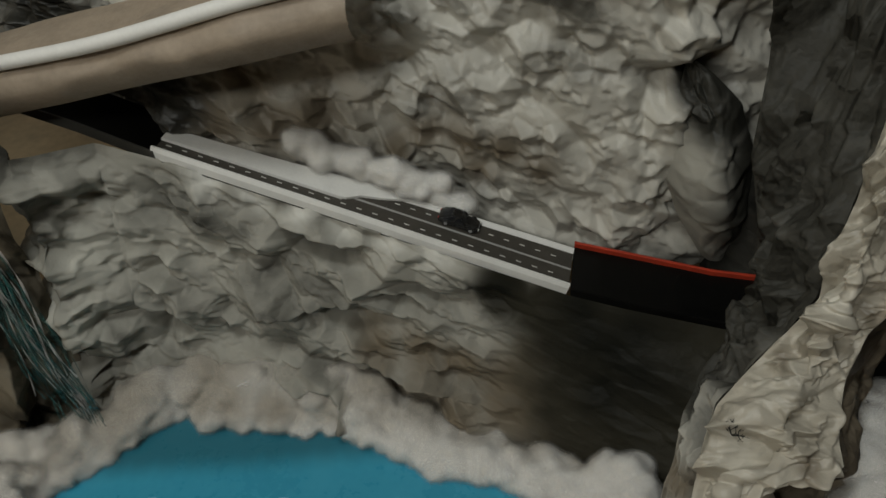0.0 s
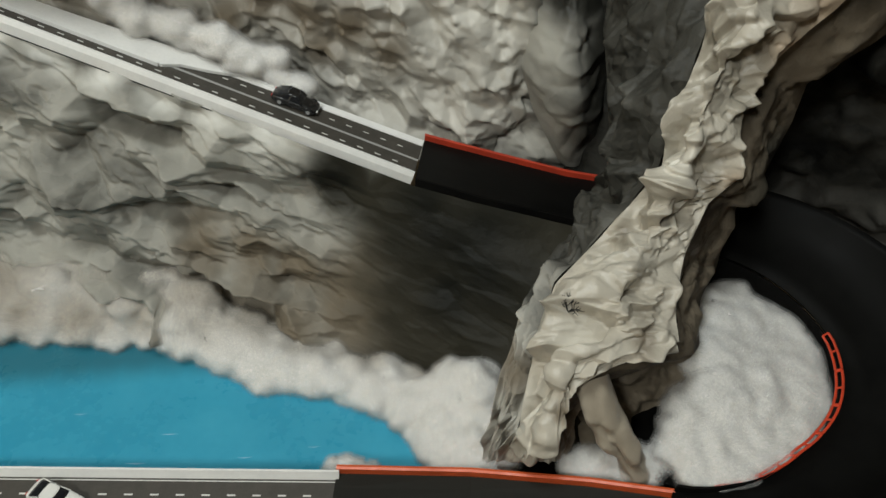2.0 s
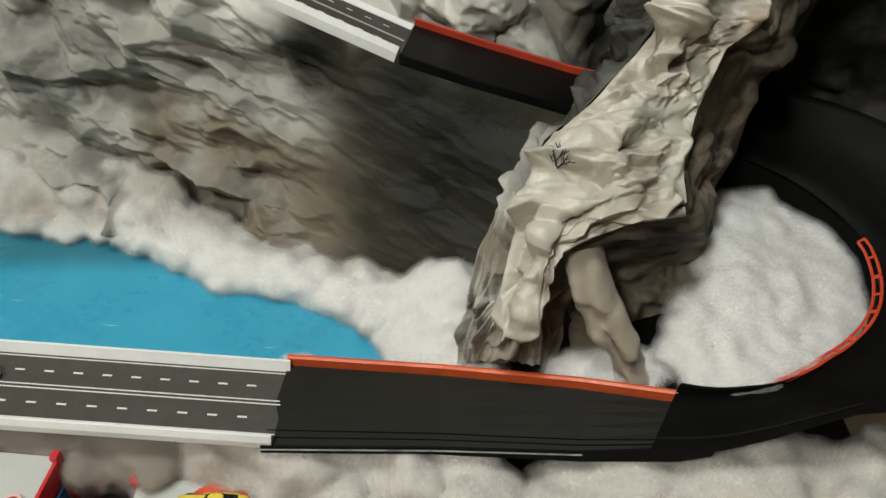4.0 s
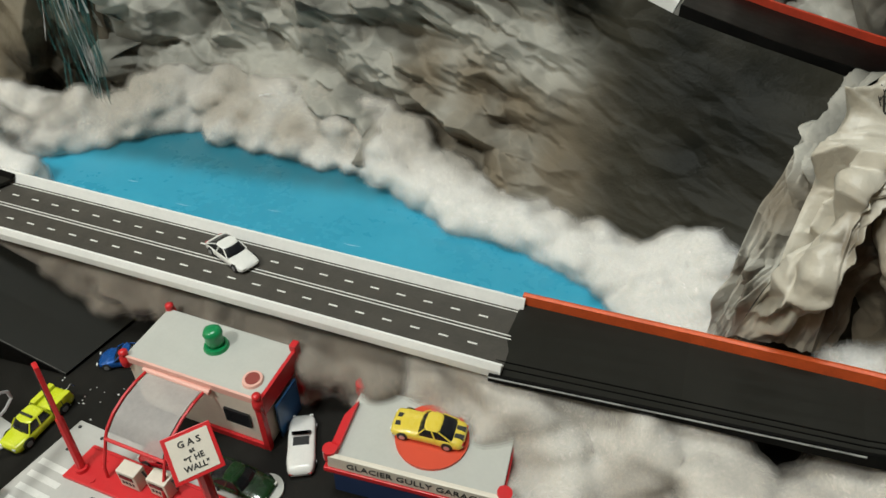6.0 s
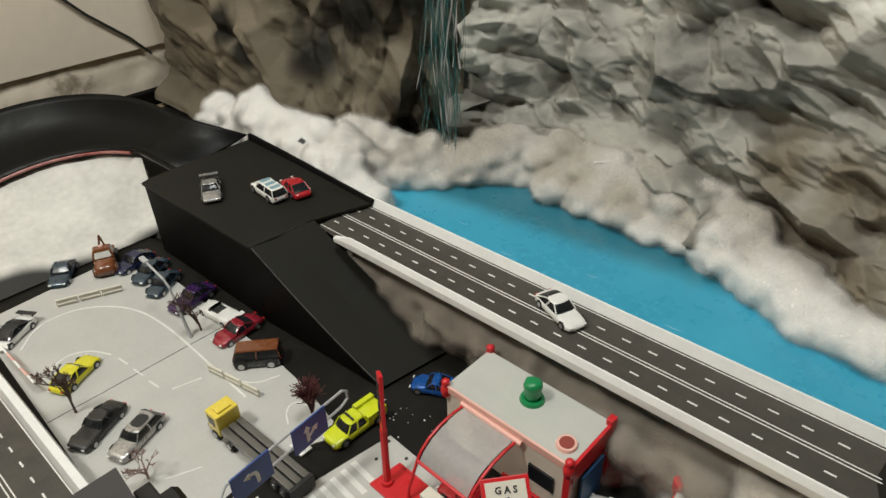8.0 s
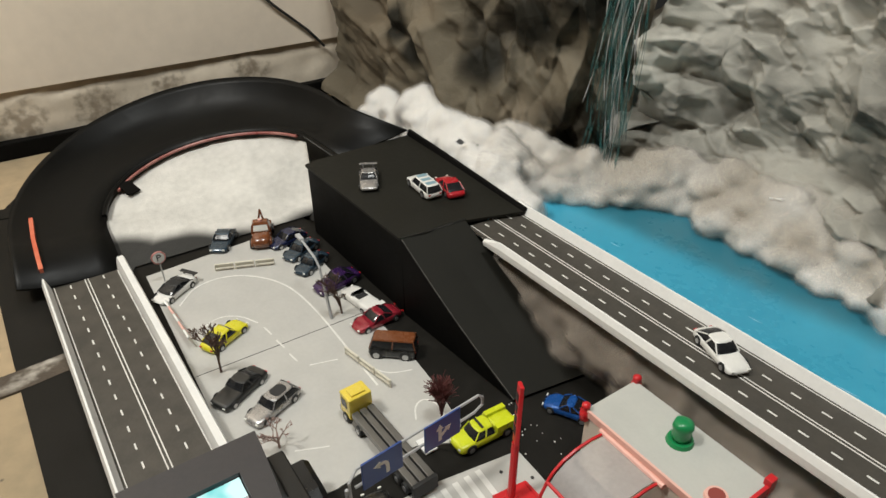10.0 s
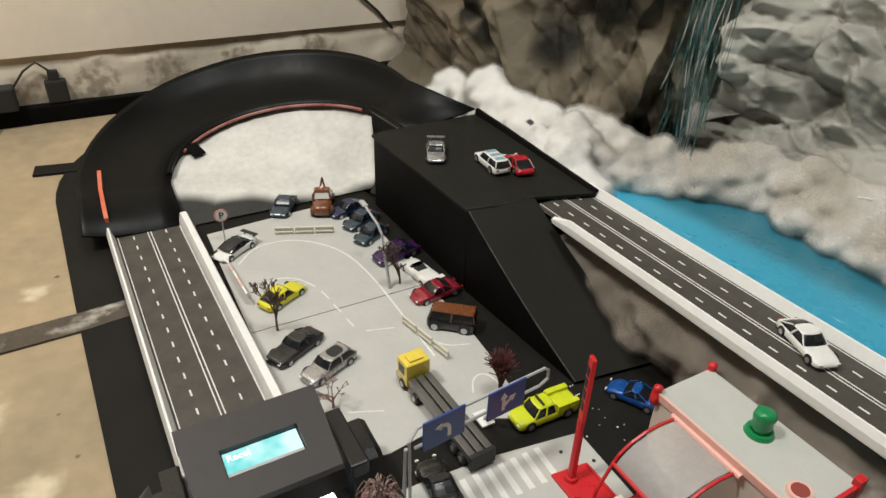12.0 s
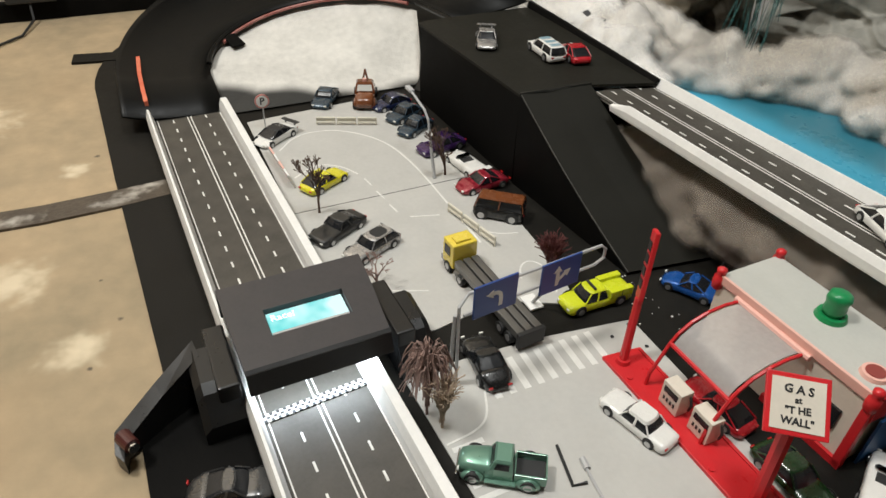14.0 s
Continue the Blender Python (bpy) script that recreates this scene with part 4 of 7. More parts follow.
# ---- lake ----
lake_pts = [(-0.52, 0.618), (0.45, 0.645), (0.47, 0.70), (0.47, 0.95), (-0.5, 0.95), (-0.56, 0.75)]
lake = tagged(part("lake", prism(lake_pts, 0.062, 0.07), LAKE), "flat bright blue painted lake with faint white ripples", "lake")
RIPPLE = material("pale_blue_ripple", (0.30, 0.55, 0.70), 0.3)
for x, y, w in ((-0.08, 0.735, 0.010), (0.05, 0.71, 0.012), (-0.20, 0.70, 0.012), (-0.30, 0.72, 0.009), (0.16, 0.68, 0.010), (0.02, 0.665, 0.014), (-0.12, 0.655, 0.010), (0.25, 0.70, 0.008)):
    part("ripple", prism([(x - w, y), (x, y - 0.0007), (x + w, y + 0.002), (x, y + 0.0009)], 0.07, 0.0703), RIPPLE, lake, "pale streak of a ripple")
tagged(part("lake_base", prism([(-0.5, 0.63), (0.5, 0.655), (0.5, 0.94), (-0.5, 0.94)], 0.003, 0.0615), BLACK), "dark support board under the lake", "board")

# ---- paper mountain ----
road_z = lambda x: np.interp(x, [-0.7, -0.30, -0.272, 0.37, 0.6, 0.8], [0.63, 0.52, 0.508, 0.322, 0.285, 0.27])
def across(v, points):
    """A point along a bent line, v from 0 to 1 over its points."""
    k = np.linspace(0, 1, len(points))
    return [np.interp(v, k, [p[i] for p in points]) for i in range(3)]


def between(a, b):
    """The skin from line a to line b."""
    return lambda u, v: [p + (q - p) * u for p, q in zip(across(v, a), across(v, b))]


XS = [-0.50, -0.45, -0.36, -0.2, 0.0, 0.15, 0.3, 0.45, 0.6, 0.7]
shore = curve_through(XS, [0.80, 0.845, 0.90, 0.915, 0.91, 0.87, 0.83, 0.785, 0.72, 0.70])
mid = curve_through(XS, [0.82, 0.88, 0.96, 0.97, 0.975, 0.96, 0.94, 0.905, 0.86, 0.84])
crest = curve_through(XS, [0.90, 0.97, 1.055, 1.053, 1.022, 0.999, 0.976, 0.955, 0.942, 0.93])


def lower_cliff(u, v):
    x = -0.50 + 1.2 * u
    zt = road_z(x) + 0.004
    z = 0.04 + (zt - 0.04) * v
    m = np.clip((0.24 - 0.04) / (zt - 0.04), 0.2, 0.9)
    y = np.where(v < m, shore(x) + (mid(x) - shore(x)) * (v / m), mid(x) + (crest(x) - mid(x)) * ((v - m) / (1 - m)))
    return x, y + 2.2 * np.maximum(0, -0.445 - x), z


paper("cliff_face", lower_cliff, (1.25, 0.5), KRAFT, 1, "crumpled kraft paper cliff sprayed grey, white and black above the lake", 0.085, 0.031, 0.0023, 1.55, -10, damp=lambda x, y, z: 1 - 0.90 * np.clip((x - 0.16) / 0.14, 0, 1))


def upper_cliff(u, v):
    x = -0.75 + 1.43 * u
    z = np.maximum(road_z(x) - 0.05, 0.2) + (1.05 - road_z(x)) * v
    y = 1.112 + 0.05 * v + 0.02 * np.sin(x * 9) + np.where(x > 0.5, (x - 0.5) * 0.4, 0) + 0.45 * np.maximum(0, -0.27 - x) + 0.022 * np.clip((0.25 - x) / 0.1, 0, 1)
    return x, y, z


paper("upper_cliff", upper_cliff, (1.4, 0.6), UPPER_PAPER, 4, "crumpled grey-sprayed paper rock face above the cliff road", 0.07, 0.027, 0.0024, 1.5, -12)
FOLD_LEFT = [(0.6, 1.09, 0.275), (0.546, 1.09, 0.362), (0.516, 1.09, 0.436), (0.515, 1.095, 0.51), (0.516, 1.1, 0.56), (0.511, 1.105, 0.591), (0.516, 1.115, 0.631)]
FOLD_RIGHT = [(0.646, 1.09, 0.278), (0.653, 1.09, 0.368), (0.647, 1.09, 0.432), (0.633, 1.095, 0.495), (0.601, 1.1, 0.566), (0.555, 1.105, 0.609), (0.52, 1.115, 0.63)]


def dark_fold(u, v):
    x, y, z = between(FOLD_LEFT, FOLD_RIGHT)(u, v)
    return x, y + 0.03 - 0.066 * np.sin(np.pi * u) ** 0.8 * np.clip(np.sin(np.pi * np.clip(v + 0.1, 0, 1)), 0, 1), z


paper("dark_fold", dark_fold, (0.11, 0.40), FOLD_PAPER, 27, "smooth domed fold of grey paper sprayed black down one side", 0.08, 0.013, 0.0025, 1.4, 60, pin=0.02)
WEST_PLAN = [(-0.46, 0.87), (-0.52, 0.83), (-0.57, 0.775), (-0.63, 0.735), (-0.72, 0.71), (-0.86, 0.695), (-1.05, 0.70), (-1.31, 0.71)]


def west_cliff(u, v):
    k = u * (len(WEST_PLAN) - 1)
    x = np.interp(k, range(len(WEST_PLAN)), [p[0] for p in WEST_PLAN])
    y = np.interp(k, range(len(WEST_PLAN)), [p[1] for p in WEST_PLAN])
    return x, y + 0.10 * v, 0.02 + 0.75 * v


paper("west_cliff", west_cliff, (0.95, 0.75), WEST_PAPER, 9, "crumpled kraft paper rock wall in brown and grey beside the waterfall", 0.16, 0.022, 0.0035, 1.6, 35)


def tube(axis, a0=0, a1=360, twist=0.0):
    ks = np.linspace(0, 1, len(axis))

    def f(u, v):
        c = [np.interp(v, ks, [p[i] for p in axis]) for i in range(4)]
        a = np.radians(a0 + (a1 - a0) * u + twist * v)
        return c[0] + c[3] * np.cos(a), c[1] + c[3] * np.sin(a), c[2] + 0 * a

    return f


WING = [(0.477, 0.665, 0.113), (0.480, 0.680, 0.220), (0.495, 0.720, 0.279), (0.513, 0.780, 0.304), (0.551, 0.850, 0.311), (0.592, 0.900, 0.324), (0.623, 0.950, 0.339), (0.634, 0.980, 0.389), (0.614, 1.010, 0.481), (0.600, 1.040, 0.539), (0.597, 1.060, 0.625), (0.584, 1.080, 0.80), (0.58, 1.10, 1.0)]
EDGE = [(0.497, 0.650, 0.145), (0.506, 0.645, 0.223), (0.516, 0.690, 0.288), (0.525, 0.725, 0.336), (0.539, 0.757, 0.364), (0.584, 0.800, 0.389), (0.614, 0.818, 0.427), (0.643, 0.835, 0.480), (0.649, 0.855, 0.543), (0.662, 0.880, 0.604), (0.674, 0.910, 0.670), (0.681, 0.950, 0.80), (0.69, 0.97, 1.0)]
CREST = [(0.530, 0.645, 0.150), (0.529, 0.632, 0.258), (0.541, 0.660, 0.325), (0.591, 0.682, 0.375), (0.597, 0.712, 0.404), (0.625, 0.758, 0.425), (0.645, 0.783, 0.460), (0.660, 0.803, 0.505), (0.665, 0.826, 0.560), (0.682, 0.854, 0.618), (0.705, 0.878, 0.690), (0.725, 0.905, 0.80), (0.75, 0.92, 1.0)]
FLANK = [(0.566, 0.650, 0.150), (0.549, 0.645, 0.270), (0.561, 0.660, 0.311), (0.665, 0.681, 0.363), (0.664, 0.720, 0.381), (0.679, 0.770, 0.411), (0.697, 0.800, 0.460), (0.730, 0.825, 0.475), (0.718, 0.850, 0.537), (0.734, 0.880, 0.578), (0.793, 0.900, 0.641), (0.880, 0.930, 0.76), (0.97, 0.95, 1.0)]
BACK = [(0.589, 0.660, 0.132), (0.584, 0.680, 0.204), (0.609, 0.700, 0.260), (0.733, 0.750, 0.260), (0.743, 0.800, 0.305), (0.772, 0.850, 0.318), (0.779, 0.880, 0.393), (0.806, 0.900, 0.424), (0.828, 0.930, 0.488), (0.841, 0.960, 0.526), (0.909, 0.980, 0.575), (1.02, 1.000, 0.70), (1.15, 1.03, 0.95)]


def pillar_front(u, v):
    w, r, f = across(v, EDGE), across(v, CREST), across(v, FLANK)
    s = np.clip(u / 0.4, 0, 1)
    t = np.clip((u - 0.4) / 0.6, 0, 1)
    return [np.where(u < 0.4, a + (b - a) * s, b + (c - b) * t) for a, b, c in zip(w, r, f)]


paper("pillar_wing", between(WING, EDGE), (0.22, 1.05), WING_PAPER, 12, "smooth dark grey sprayed side of the pillar, its shade painted in", 0.08, 0.024, 0.003, 1.8, 75, pin=0.02)
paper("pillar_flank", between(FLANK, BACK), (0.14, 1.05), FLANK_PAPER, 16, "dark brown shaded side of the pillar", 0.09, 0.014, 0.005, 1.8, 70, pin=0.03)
paper("rock_pillar", pillar_front, (0.15, 1.0), PILLAR_PAPER, 13, "tall twisted pillar of crumpled kraft paper with bright creases", 0.080, 0.025, 0.002, 1.3, 62, pin=0.010, fine=1.15)
HEM = [(0.543, 0.650, 0.311), (0.576, 0.672, 0.329), (0.624, 0.683, 0.344), (0.665, 0.681, 0.360), (0.719, 0.740, 0.285)]
HOLLOW = [(0.605, 0.665, 0.150), (0.655, 0.685, 0.135), (0.715, 0.710, 0.150), (0.757, 0.735, 0.188), (0.777, 0.780, 0.200)]


def under_pillar(u, v):
    a, b = across(u, HEM), across(u, HOLLOW)
    x, y, z = [p + (q - p) * v for p, q in zip(a, b)]
    return x, y + 0.05 * np.sin(v * np.pi), z


# The hollow takes its shade from the darkened flank colour.
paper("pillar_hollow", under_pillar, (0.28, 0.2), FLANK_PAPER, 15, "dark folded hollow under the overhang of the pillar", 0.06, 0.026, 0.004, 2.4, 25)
part("folded_hem", pipe([Vector(p) + Vector((0.0, -0.004, -0.004)) for p in HEM[1:4]], 0.0045), PILLAR_PAPER, MOUNTAIN, "bright folded paper hem", smooth=True)
LEG_PAPER = sprayed_paper("brownish_kraft_paper", (0.36, 0.31, 0.24), (0.22, 0.19, 0.145), (0.09, 0.078, 0.06), [(0.655, 0.62, 0.15, 0.025)], (), 0.4, 0.5, 0.2, (1.1, 1.1, 1.0))
LEG = [(0.664, 0.632, 0.150, 0.012), (0.655, 0.634, 0.178, 0.019), (0.628, 0.642, 0.222, 0.023), (0.600, 0.660, 0.265, 0.022), (0.575, 0.690, 0.31, 0.022)]
paper("paper_leg", tube(LEG, 90, 450), (0.12, 0.2), LEG_PAPER, 14, "brownish crumpled paper strut at the foot of the pillar", 0.045, 0.014, 0.003, 1.8, 80)


def gully(u, v):
    pl = [(0.665, 1.18), (0.655, 1.07), (0.675, 0.97), (0.73, 0.91)]
    x = np.interp(u * 3, range(4), [p[0] for p in pl])
    y = np.interp(u * 3, range(4), [p[1] for p in pl])
    return x - 0.02 + 0.05 * v, y + 0.05, 0.15 + 0.9 * v


paper("dark_gully", gully, (0.3, 0.9), DARK_PAPER, 17, "dark sprayed paper gully behind the rock pillar, crevice shade painted in", 0.11, 0.012, 0.006, 2.2, 85)


def east_slope(u, v):
    pl = [(0.70, 1.20), (0.95, 1.16), (1.16, 1.0), (1.22, 0.75), (1.2, 0.45)]
    x = np.interp(u * 4, range(5), [p[0] for p in pl])
    y = np.interp(u * 4, range(5), [p[1] for p in pl])
    return x - 0.1 * (v - 0.4), y - 0.05 * v, 0.02 + 1.0 * v


paper("east_slope", east_slope, (1.1, 1.0), DARK_PAPER, 21, "dark brown and black sprayed paper slope behind the hairpin, shadow painted in", 0.13, 0.024, 0.007, 1.5, 40)


def ledge(u, v):
    x = -0.62 + 0.70 * u
    z = 0.625 + 0.21 * (x + 0.45)
    return x, np.where(v < 0.5, 1.03 - 0.03 * np.sin(v * 2 * np.pi), 1.03 + (v - 0.5) * 0.2), np.where(v < 0.5, z - 0.02 + 0.085 * v * 2, z + 0.065)


paper("paper_ledge", ledge, (0.7, 0.2), material("plain_brown_paper", (0.36, 0.29, 0.22), 0.55, 0, 0.3, 12, 0.3, 200), 25, "smooth brown paper ledge with a lit rim over the tunnel", 0.12, 0.004, 0.006, 2.0, 0)

# Lamp-lit top edge of the brown ledge, added as a white pipe.
rim_pts = [(-0.62 + 0.7 * f, 1.006 + 0.01 * f, 0.625 + 0.21 * (-0.62 + 0.7 * f + 0.45) + 0.062 + 0.004 * math.sin(f * 9)) for f in np.linspace(0, 1, 24)]
part("lit_ledge_rim", pipe(rim_pts, 0.010, 10), WHITE, MOUNTAIN, "white pipe for the lit top edge of the ledge", smooth=True)

# ---- fibre stuffing ----
SHORE_X = [-0.50, -0.466, -0.40, -0.31, -0.20, 0.0, 0.05, 0.10, 0.185, 0.21, 0.245, 0.275, 0.305, 0.34, 0.385, 0.41, 0.43]
SHORE_Y = [0.66, 0.737, 0.80, 0.885, 0.865, 0.865, 0.845, 0.823, 0.79, 0.80, 0.777, 0.795, 0.772, 0.768, 0.735, 0.70, 0.66]


def shore_line(x0, x1, off, z, n=26):
    return [(x, float(np.interp(x, SHORE_X, SHORE_Y)) + off, z) for x in np.linspace(x0, x1, n)]


tuft_list = tufts(shore_line(-0.49, 0.43, 0.020, 0.082, 40), 0.020, 130, 31, (0.006, 0.006, 0.006))
tuft_list += tufts(shore_line(-0.47, 0.43, 0.004, 0.080, 40), 0.012, 70, 37, (0.010, 0.013, 0.004))
tuft_list += tufts(shore_line(-0.47, 0.12, 0.045, 0.098, 40), 0.027, 52, 32, (0.012, 0.010, 0.012))
tuft_list += tufts(shore_line(0.12, 0.44, 0.036, 0.086, 40), 0.020, 40, 38, (0.010, 0.010, 0.010))
tuft_list += tufts(shore_line(-0.40, 0.06, 0.068, 0.115), 0.026, 44, 33, (0.015, 0.008, 0.014))
tuft_list += tufts(shore_line(0.06, 0.46, 0.055, 0.082), 0.020, 34, 36, (0.015, 0.012, 0.008))
tuft_list += tufts([(0.40, 0.76, 0.085), (0.45, 0.74, 0.09), (0.47, 0.70, 0.10), (0.50, 0.70, 0.11), (0.44, 0.70, 0.09), (0.43, 0.78, 0.10), (0.50, 0.75, 0.115)], 0.024, 80, 35, (0.015, 0.015, 0.01))
tuft_list += tufts([(0.42, 0.72, 0.085), (0.49, 0.69, 0.09), (0.44, 0.675, 0.09), (0.47, 0.665, 0.10)], 0.018, 36, 34, (0.02, 0.02, 0.012))
rng = random.Random(53)
for x, y in ((0.116, 0.825), (0.156, 0.806), (0.231, 0.795), (0.286, 0.785), (0.328, 0.764), (0.369, 0.738), (0.19, 0.80), (0.06, 0.848), (-0.014, 0.872), (-0.107, 0.856), (-0.243, 0.855), (-0.366, 0.848)):
    for k in range(3):
        tuft_list.append((x + rng.gauss(0, 0.008), y + rng.uniform(-0.006, 0.014), 0.084 + rng.uniform(0, 0.014), rng.uniform(0.012, 0.021)))
tuft_list += [(0.28, 0.668, 0.076, 0.012), (0.297, 0.672, 0.078, 0.013), (0.312, 0.672, 0.078, 0.011), (0.335, 0.668, 0.076, 0.009)]
fibre_bank("shore_snow", tuft_list, COTTON, "white fluffy fibre stuffing along the lake shore", 3)
tuft_list = tufts([(-0.93, 0.68, 0.09), (-0.75, 0.678, 0.105), (-0.60, 0.668, 0.112), (-0.48, 0.660, 0.10), (-0.42, 0.655, 0.085)], 0.022, 64, 5, (0.015, 0.012, 0.014))
tuft_list += tufts([(-0.80, 0.69, 0.13), (-0.65, 0.70, 0.13), (-0.55, 0.71, 0.11), (-0.50, 0.74, 0.095)], 0.024, 40, 15, (0.015, 0.015, 0.012))
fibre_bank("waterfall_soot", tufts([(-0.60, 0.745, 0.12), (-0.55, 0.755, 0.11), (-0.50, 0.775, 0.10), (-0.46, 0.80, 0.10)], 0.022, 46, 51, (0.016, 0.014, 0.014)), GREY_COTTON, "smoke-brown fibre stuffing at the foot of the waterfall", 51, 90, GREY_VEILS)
fibre_bank("west_snow", tuft_list, COTTON, "white fluffy fibre stuffing behind the deck", 5)
tuft_list = []
for k in range(110):
    a, rr = k * 2.399, 0.156 * math.sqrt((k + 0.5) / 110)
    turn = (math.degrees(math.atan2(math.sin(a), math.cos(a))) + 118) / 218
    if 0 < turn < 1 and rr > HAIR_IN(turn) - 0.022:
        rr = HAIR_IN(turn) - 0.022
    if 0.775 + rr * math.cos(a) < 0.695 + 0.4 * (0.135 + rr * math.sin(a)):
        continue
    tuft_list.append((0.775 + rr * math.cos(a), 0.755 + rr * math.sin(a), 0.185 + 0.12 * (0.755 + rr * math.sin(a) - 0.62) + 0.02 * (1 - rr / 0.15), 0.026))
fibre_bank("foot_snow", tufts([(0.60, 0.655, 0.135), (0.615, 0.650, 0.138), (0.64, 0.648, 0.145), (0.69, 0.645, 0.165)], 0.014, 60, 41, (0.02, 0.010, 0.010)), COTTON, "white fibre stuffing tucked round the foot of the pillar", 41)
fibre_bank("road_snow", tufts([(-0.07, 1.120, 0.505), (0.03, 1.110, 0.468), (0.13, 1.10, 0.432), (0.20, 1.092, 0.402)], 0.016, 30, 43, (0.012, 0.008, 0.010)), COTTON, "white fibre stuffing behind the cliff road", 43)
fibre_bank("hairpin_snow", tuft_list, COTTON, "white fibre stuffing heaped inside the hairpin", 6, 120)
tuft_list = tufts([(0.08, 0.545, 0.03), (0.35, 0.55, 0.045), (0.60, 0.535, 0.055), (0.85, 0.515, 0.08), (1.0, 0.5, 0.1)], 0.034, 62, 7, (0.025, 0.03, 0.034))
tuft_list += tufts([(0.34, 0.50, 0.02), (0.60, 0.49, 0.02), (0.95, 0.45, 0.03)], 0.036, 40, 17, (0.03, 0.03, 0.016))
tuft_list += tufts([(0.64, 0.545, 0.09), (0.78, 0.55, 0.115), (0.90, 0.56, 0.13), (1.04, 0.56, 0.14)], 0.034, 34, 18, (0.025, 0.022, 0.02))
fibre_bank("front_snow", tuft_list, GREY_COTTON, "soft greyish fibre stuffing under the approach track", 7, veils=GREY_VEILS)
fibre_bank("bridge_stuffing", tufts([(-0.33, 0.585, 0.06), (-0.22, 0.58, 0.045), (-0.10, 0.575, 0.04), (0.0, 0.575, 0.04), (0.14, 0.57, 0.04), (0.25, 0.56, 0.04)], 0.022, 190, 9, (0.02, 0.026, 0.032)), BROWN_COTTON, "brown-grey fibre stuffing under the bridge", 9, 40, BROWN_VEILS)

# ---- toy vehicles ----
PAINTS = {}


def paint(name, color, metal=0.0, rough=0.25):
    if name not in PAINTS:
        PAINTS[name] = material(name + "_toy_enamel", color, rough, metal, 0.08, 90, coat=0.6)
    return PAINTS[name]


RIM = material("silver_toy_rim", (0.55, 0.55, 0.55), 0.3, 0.8)
LAMP_GLASS = material("toy_headlight", (0.75, 0.75, 0.7), 0.2)
TAIL = material("toy_tail_light", (0.4, 0.01, 0.01), 0.3)
# along the length from nose to tail: fraction, body top (fraction of height), half width factor
STYLES = {
    "sedan": dict(top=[(0, .36, .78), (.05, .46, .92), (.3, .54, 1), (.7, .56, 1), (.95, .53, .95), (1, .42, .82)], cab=(.30, .42, .66, .82), h=1.0),
    "coupe": dict(top=[(0, .34, .76), (.06, .45, .92), (.34, .56, 1), (.7, .60, 1), (.95, .57, .94), (1, .44, .82)], cab=(.34, .47, .68, .92), h=1.0),
    "super": dict(top=[(0, .28, .72), (.08, .40, .92), (.3, .56, 1), (.7, .70, 1), (.95, .66, .95), (1, .5, .85)], cab=(.22, .42, .60, .86), h=1.0),
    "suv": dict(top=[(0, .40, .82), (.04, .50, .95), (.28, .57, 1), (.7, .58, 1), (.97, .57, .97), (1, .45, .9)], cab=(.28, .38, .92, .985), h=1.0),
    "wagon": dict(top=[(0, .40, .8), (.05, .52, .93), (.3, .58, 1), (.7, .58, 1), (.96, .56, .96), (1, .45, .85)], cab=(.33, .43, .84, .96), h=1.0),
    "pickup": dict(top=[(0, .42, .82), (.05, .52, .95), (.3, .57, 1), (.62, .57, 1), (.97, .56, .97), (1, .45, .92)], cab=(.28, .38, .58, .63), h=1.0),
    "van": dict(top=[(0, .5, .86), (.04, .58, .97), (.2, .60, 1), (.7, .60, 1), (.97, .60, .99), (1, .5, .95)], cab=(.03, .10, .95, .99), h=1.0),
    "classic": dict(top=[(0, .44, .88), (.03, .54, .96), (.3, .57, 1), (.7, .56, 1), (.97, .55, .95), (1, .46, .86)], cab=(.33, .40, .68, .76), h=1.0),
    "muscle": dict(top=[(0, .44, .86), (.03, .53, .96), (.36, .59, 1), (.7, .60, 1), (.95, .58, .97), (1, .46, .88)], cab=(.38, .47, .66, .86), h=1.0),
    "bubble": dict(top=[(0, .28, .60), (.08, .46, .84), (.22, .62, .98), (.42, .60, .94), (.68, .66, .98), (.80, .70, 1), (.93, .52, .82), (1, .30, .55)], cab=(.32, .46, .58, .80), h=1.0),
    "crew": dict(top=[(0, .42, .86), (.03, .52, .96), (.26, .56, 1), (.60, .57, 1), (.64, .70, 1), (.97, .70, .98), (1, .5, .95)], cab=(.24, .33, .57, .61), h=1.0),
    "roadster": dict(top=[(0, .38, .7), (.08, .52, .9), (.35, .72, 1), (.7, .74, 1), (.93, .76, .94), (1, .55, .8)], cab=(.36, .44, .50, .58), h=1.0),
}


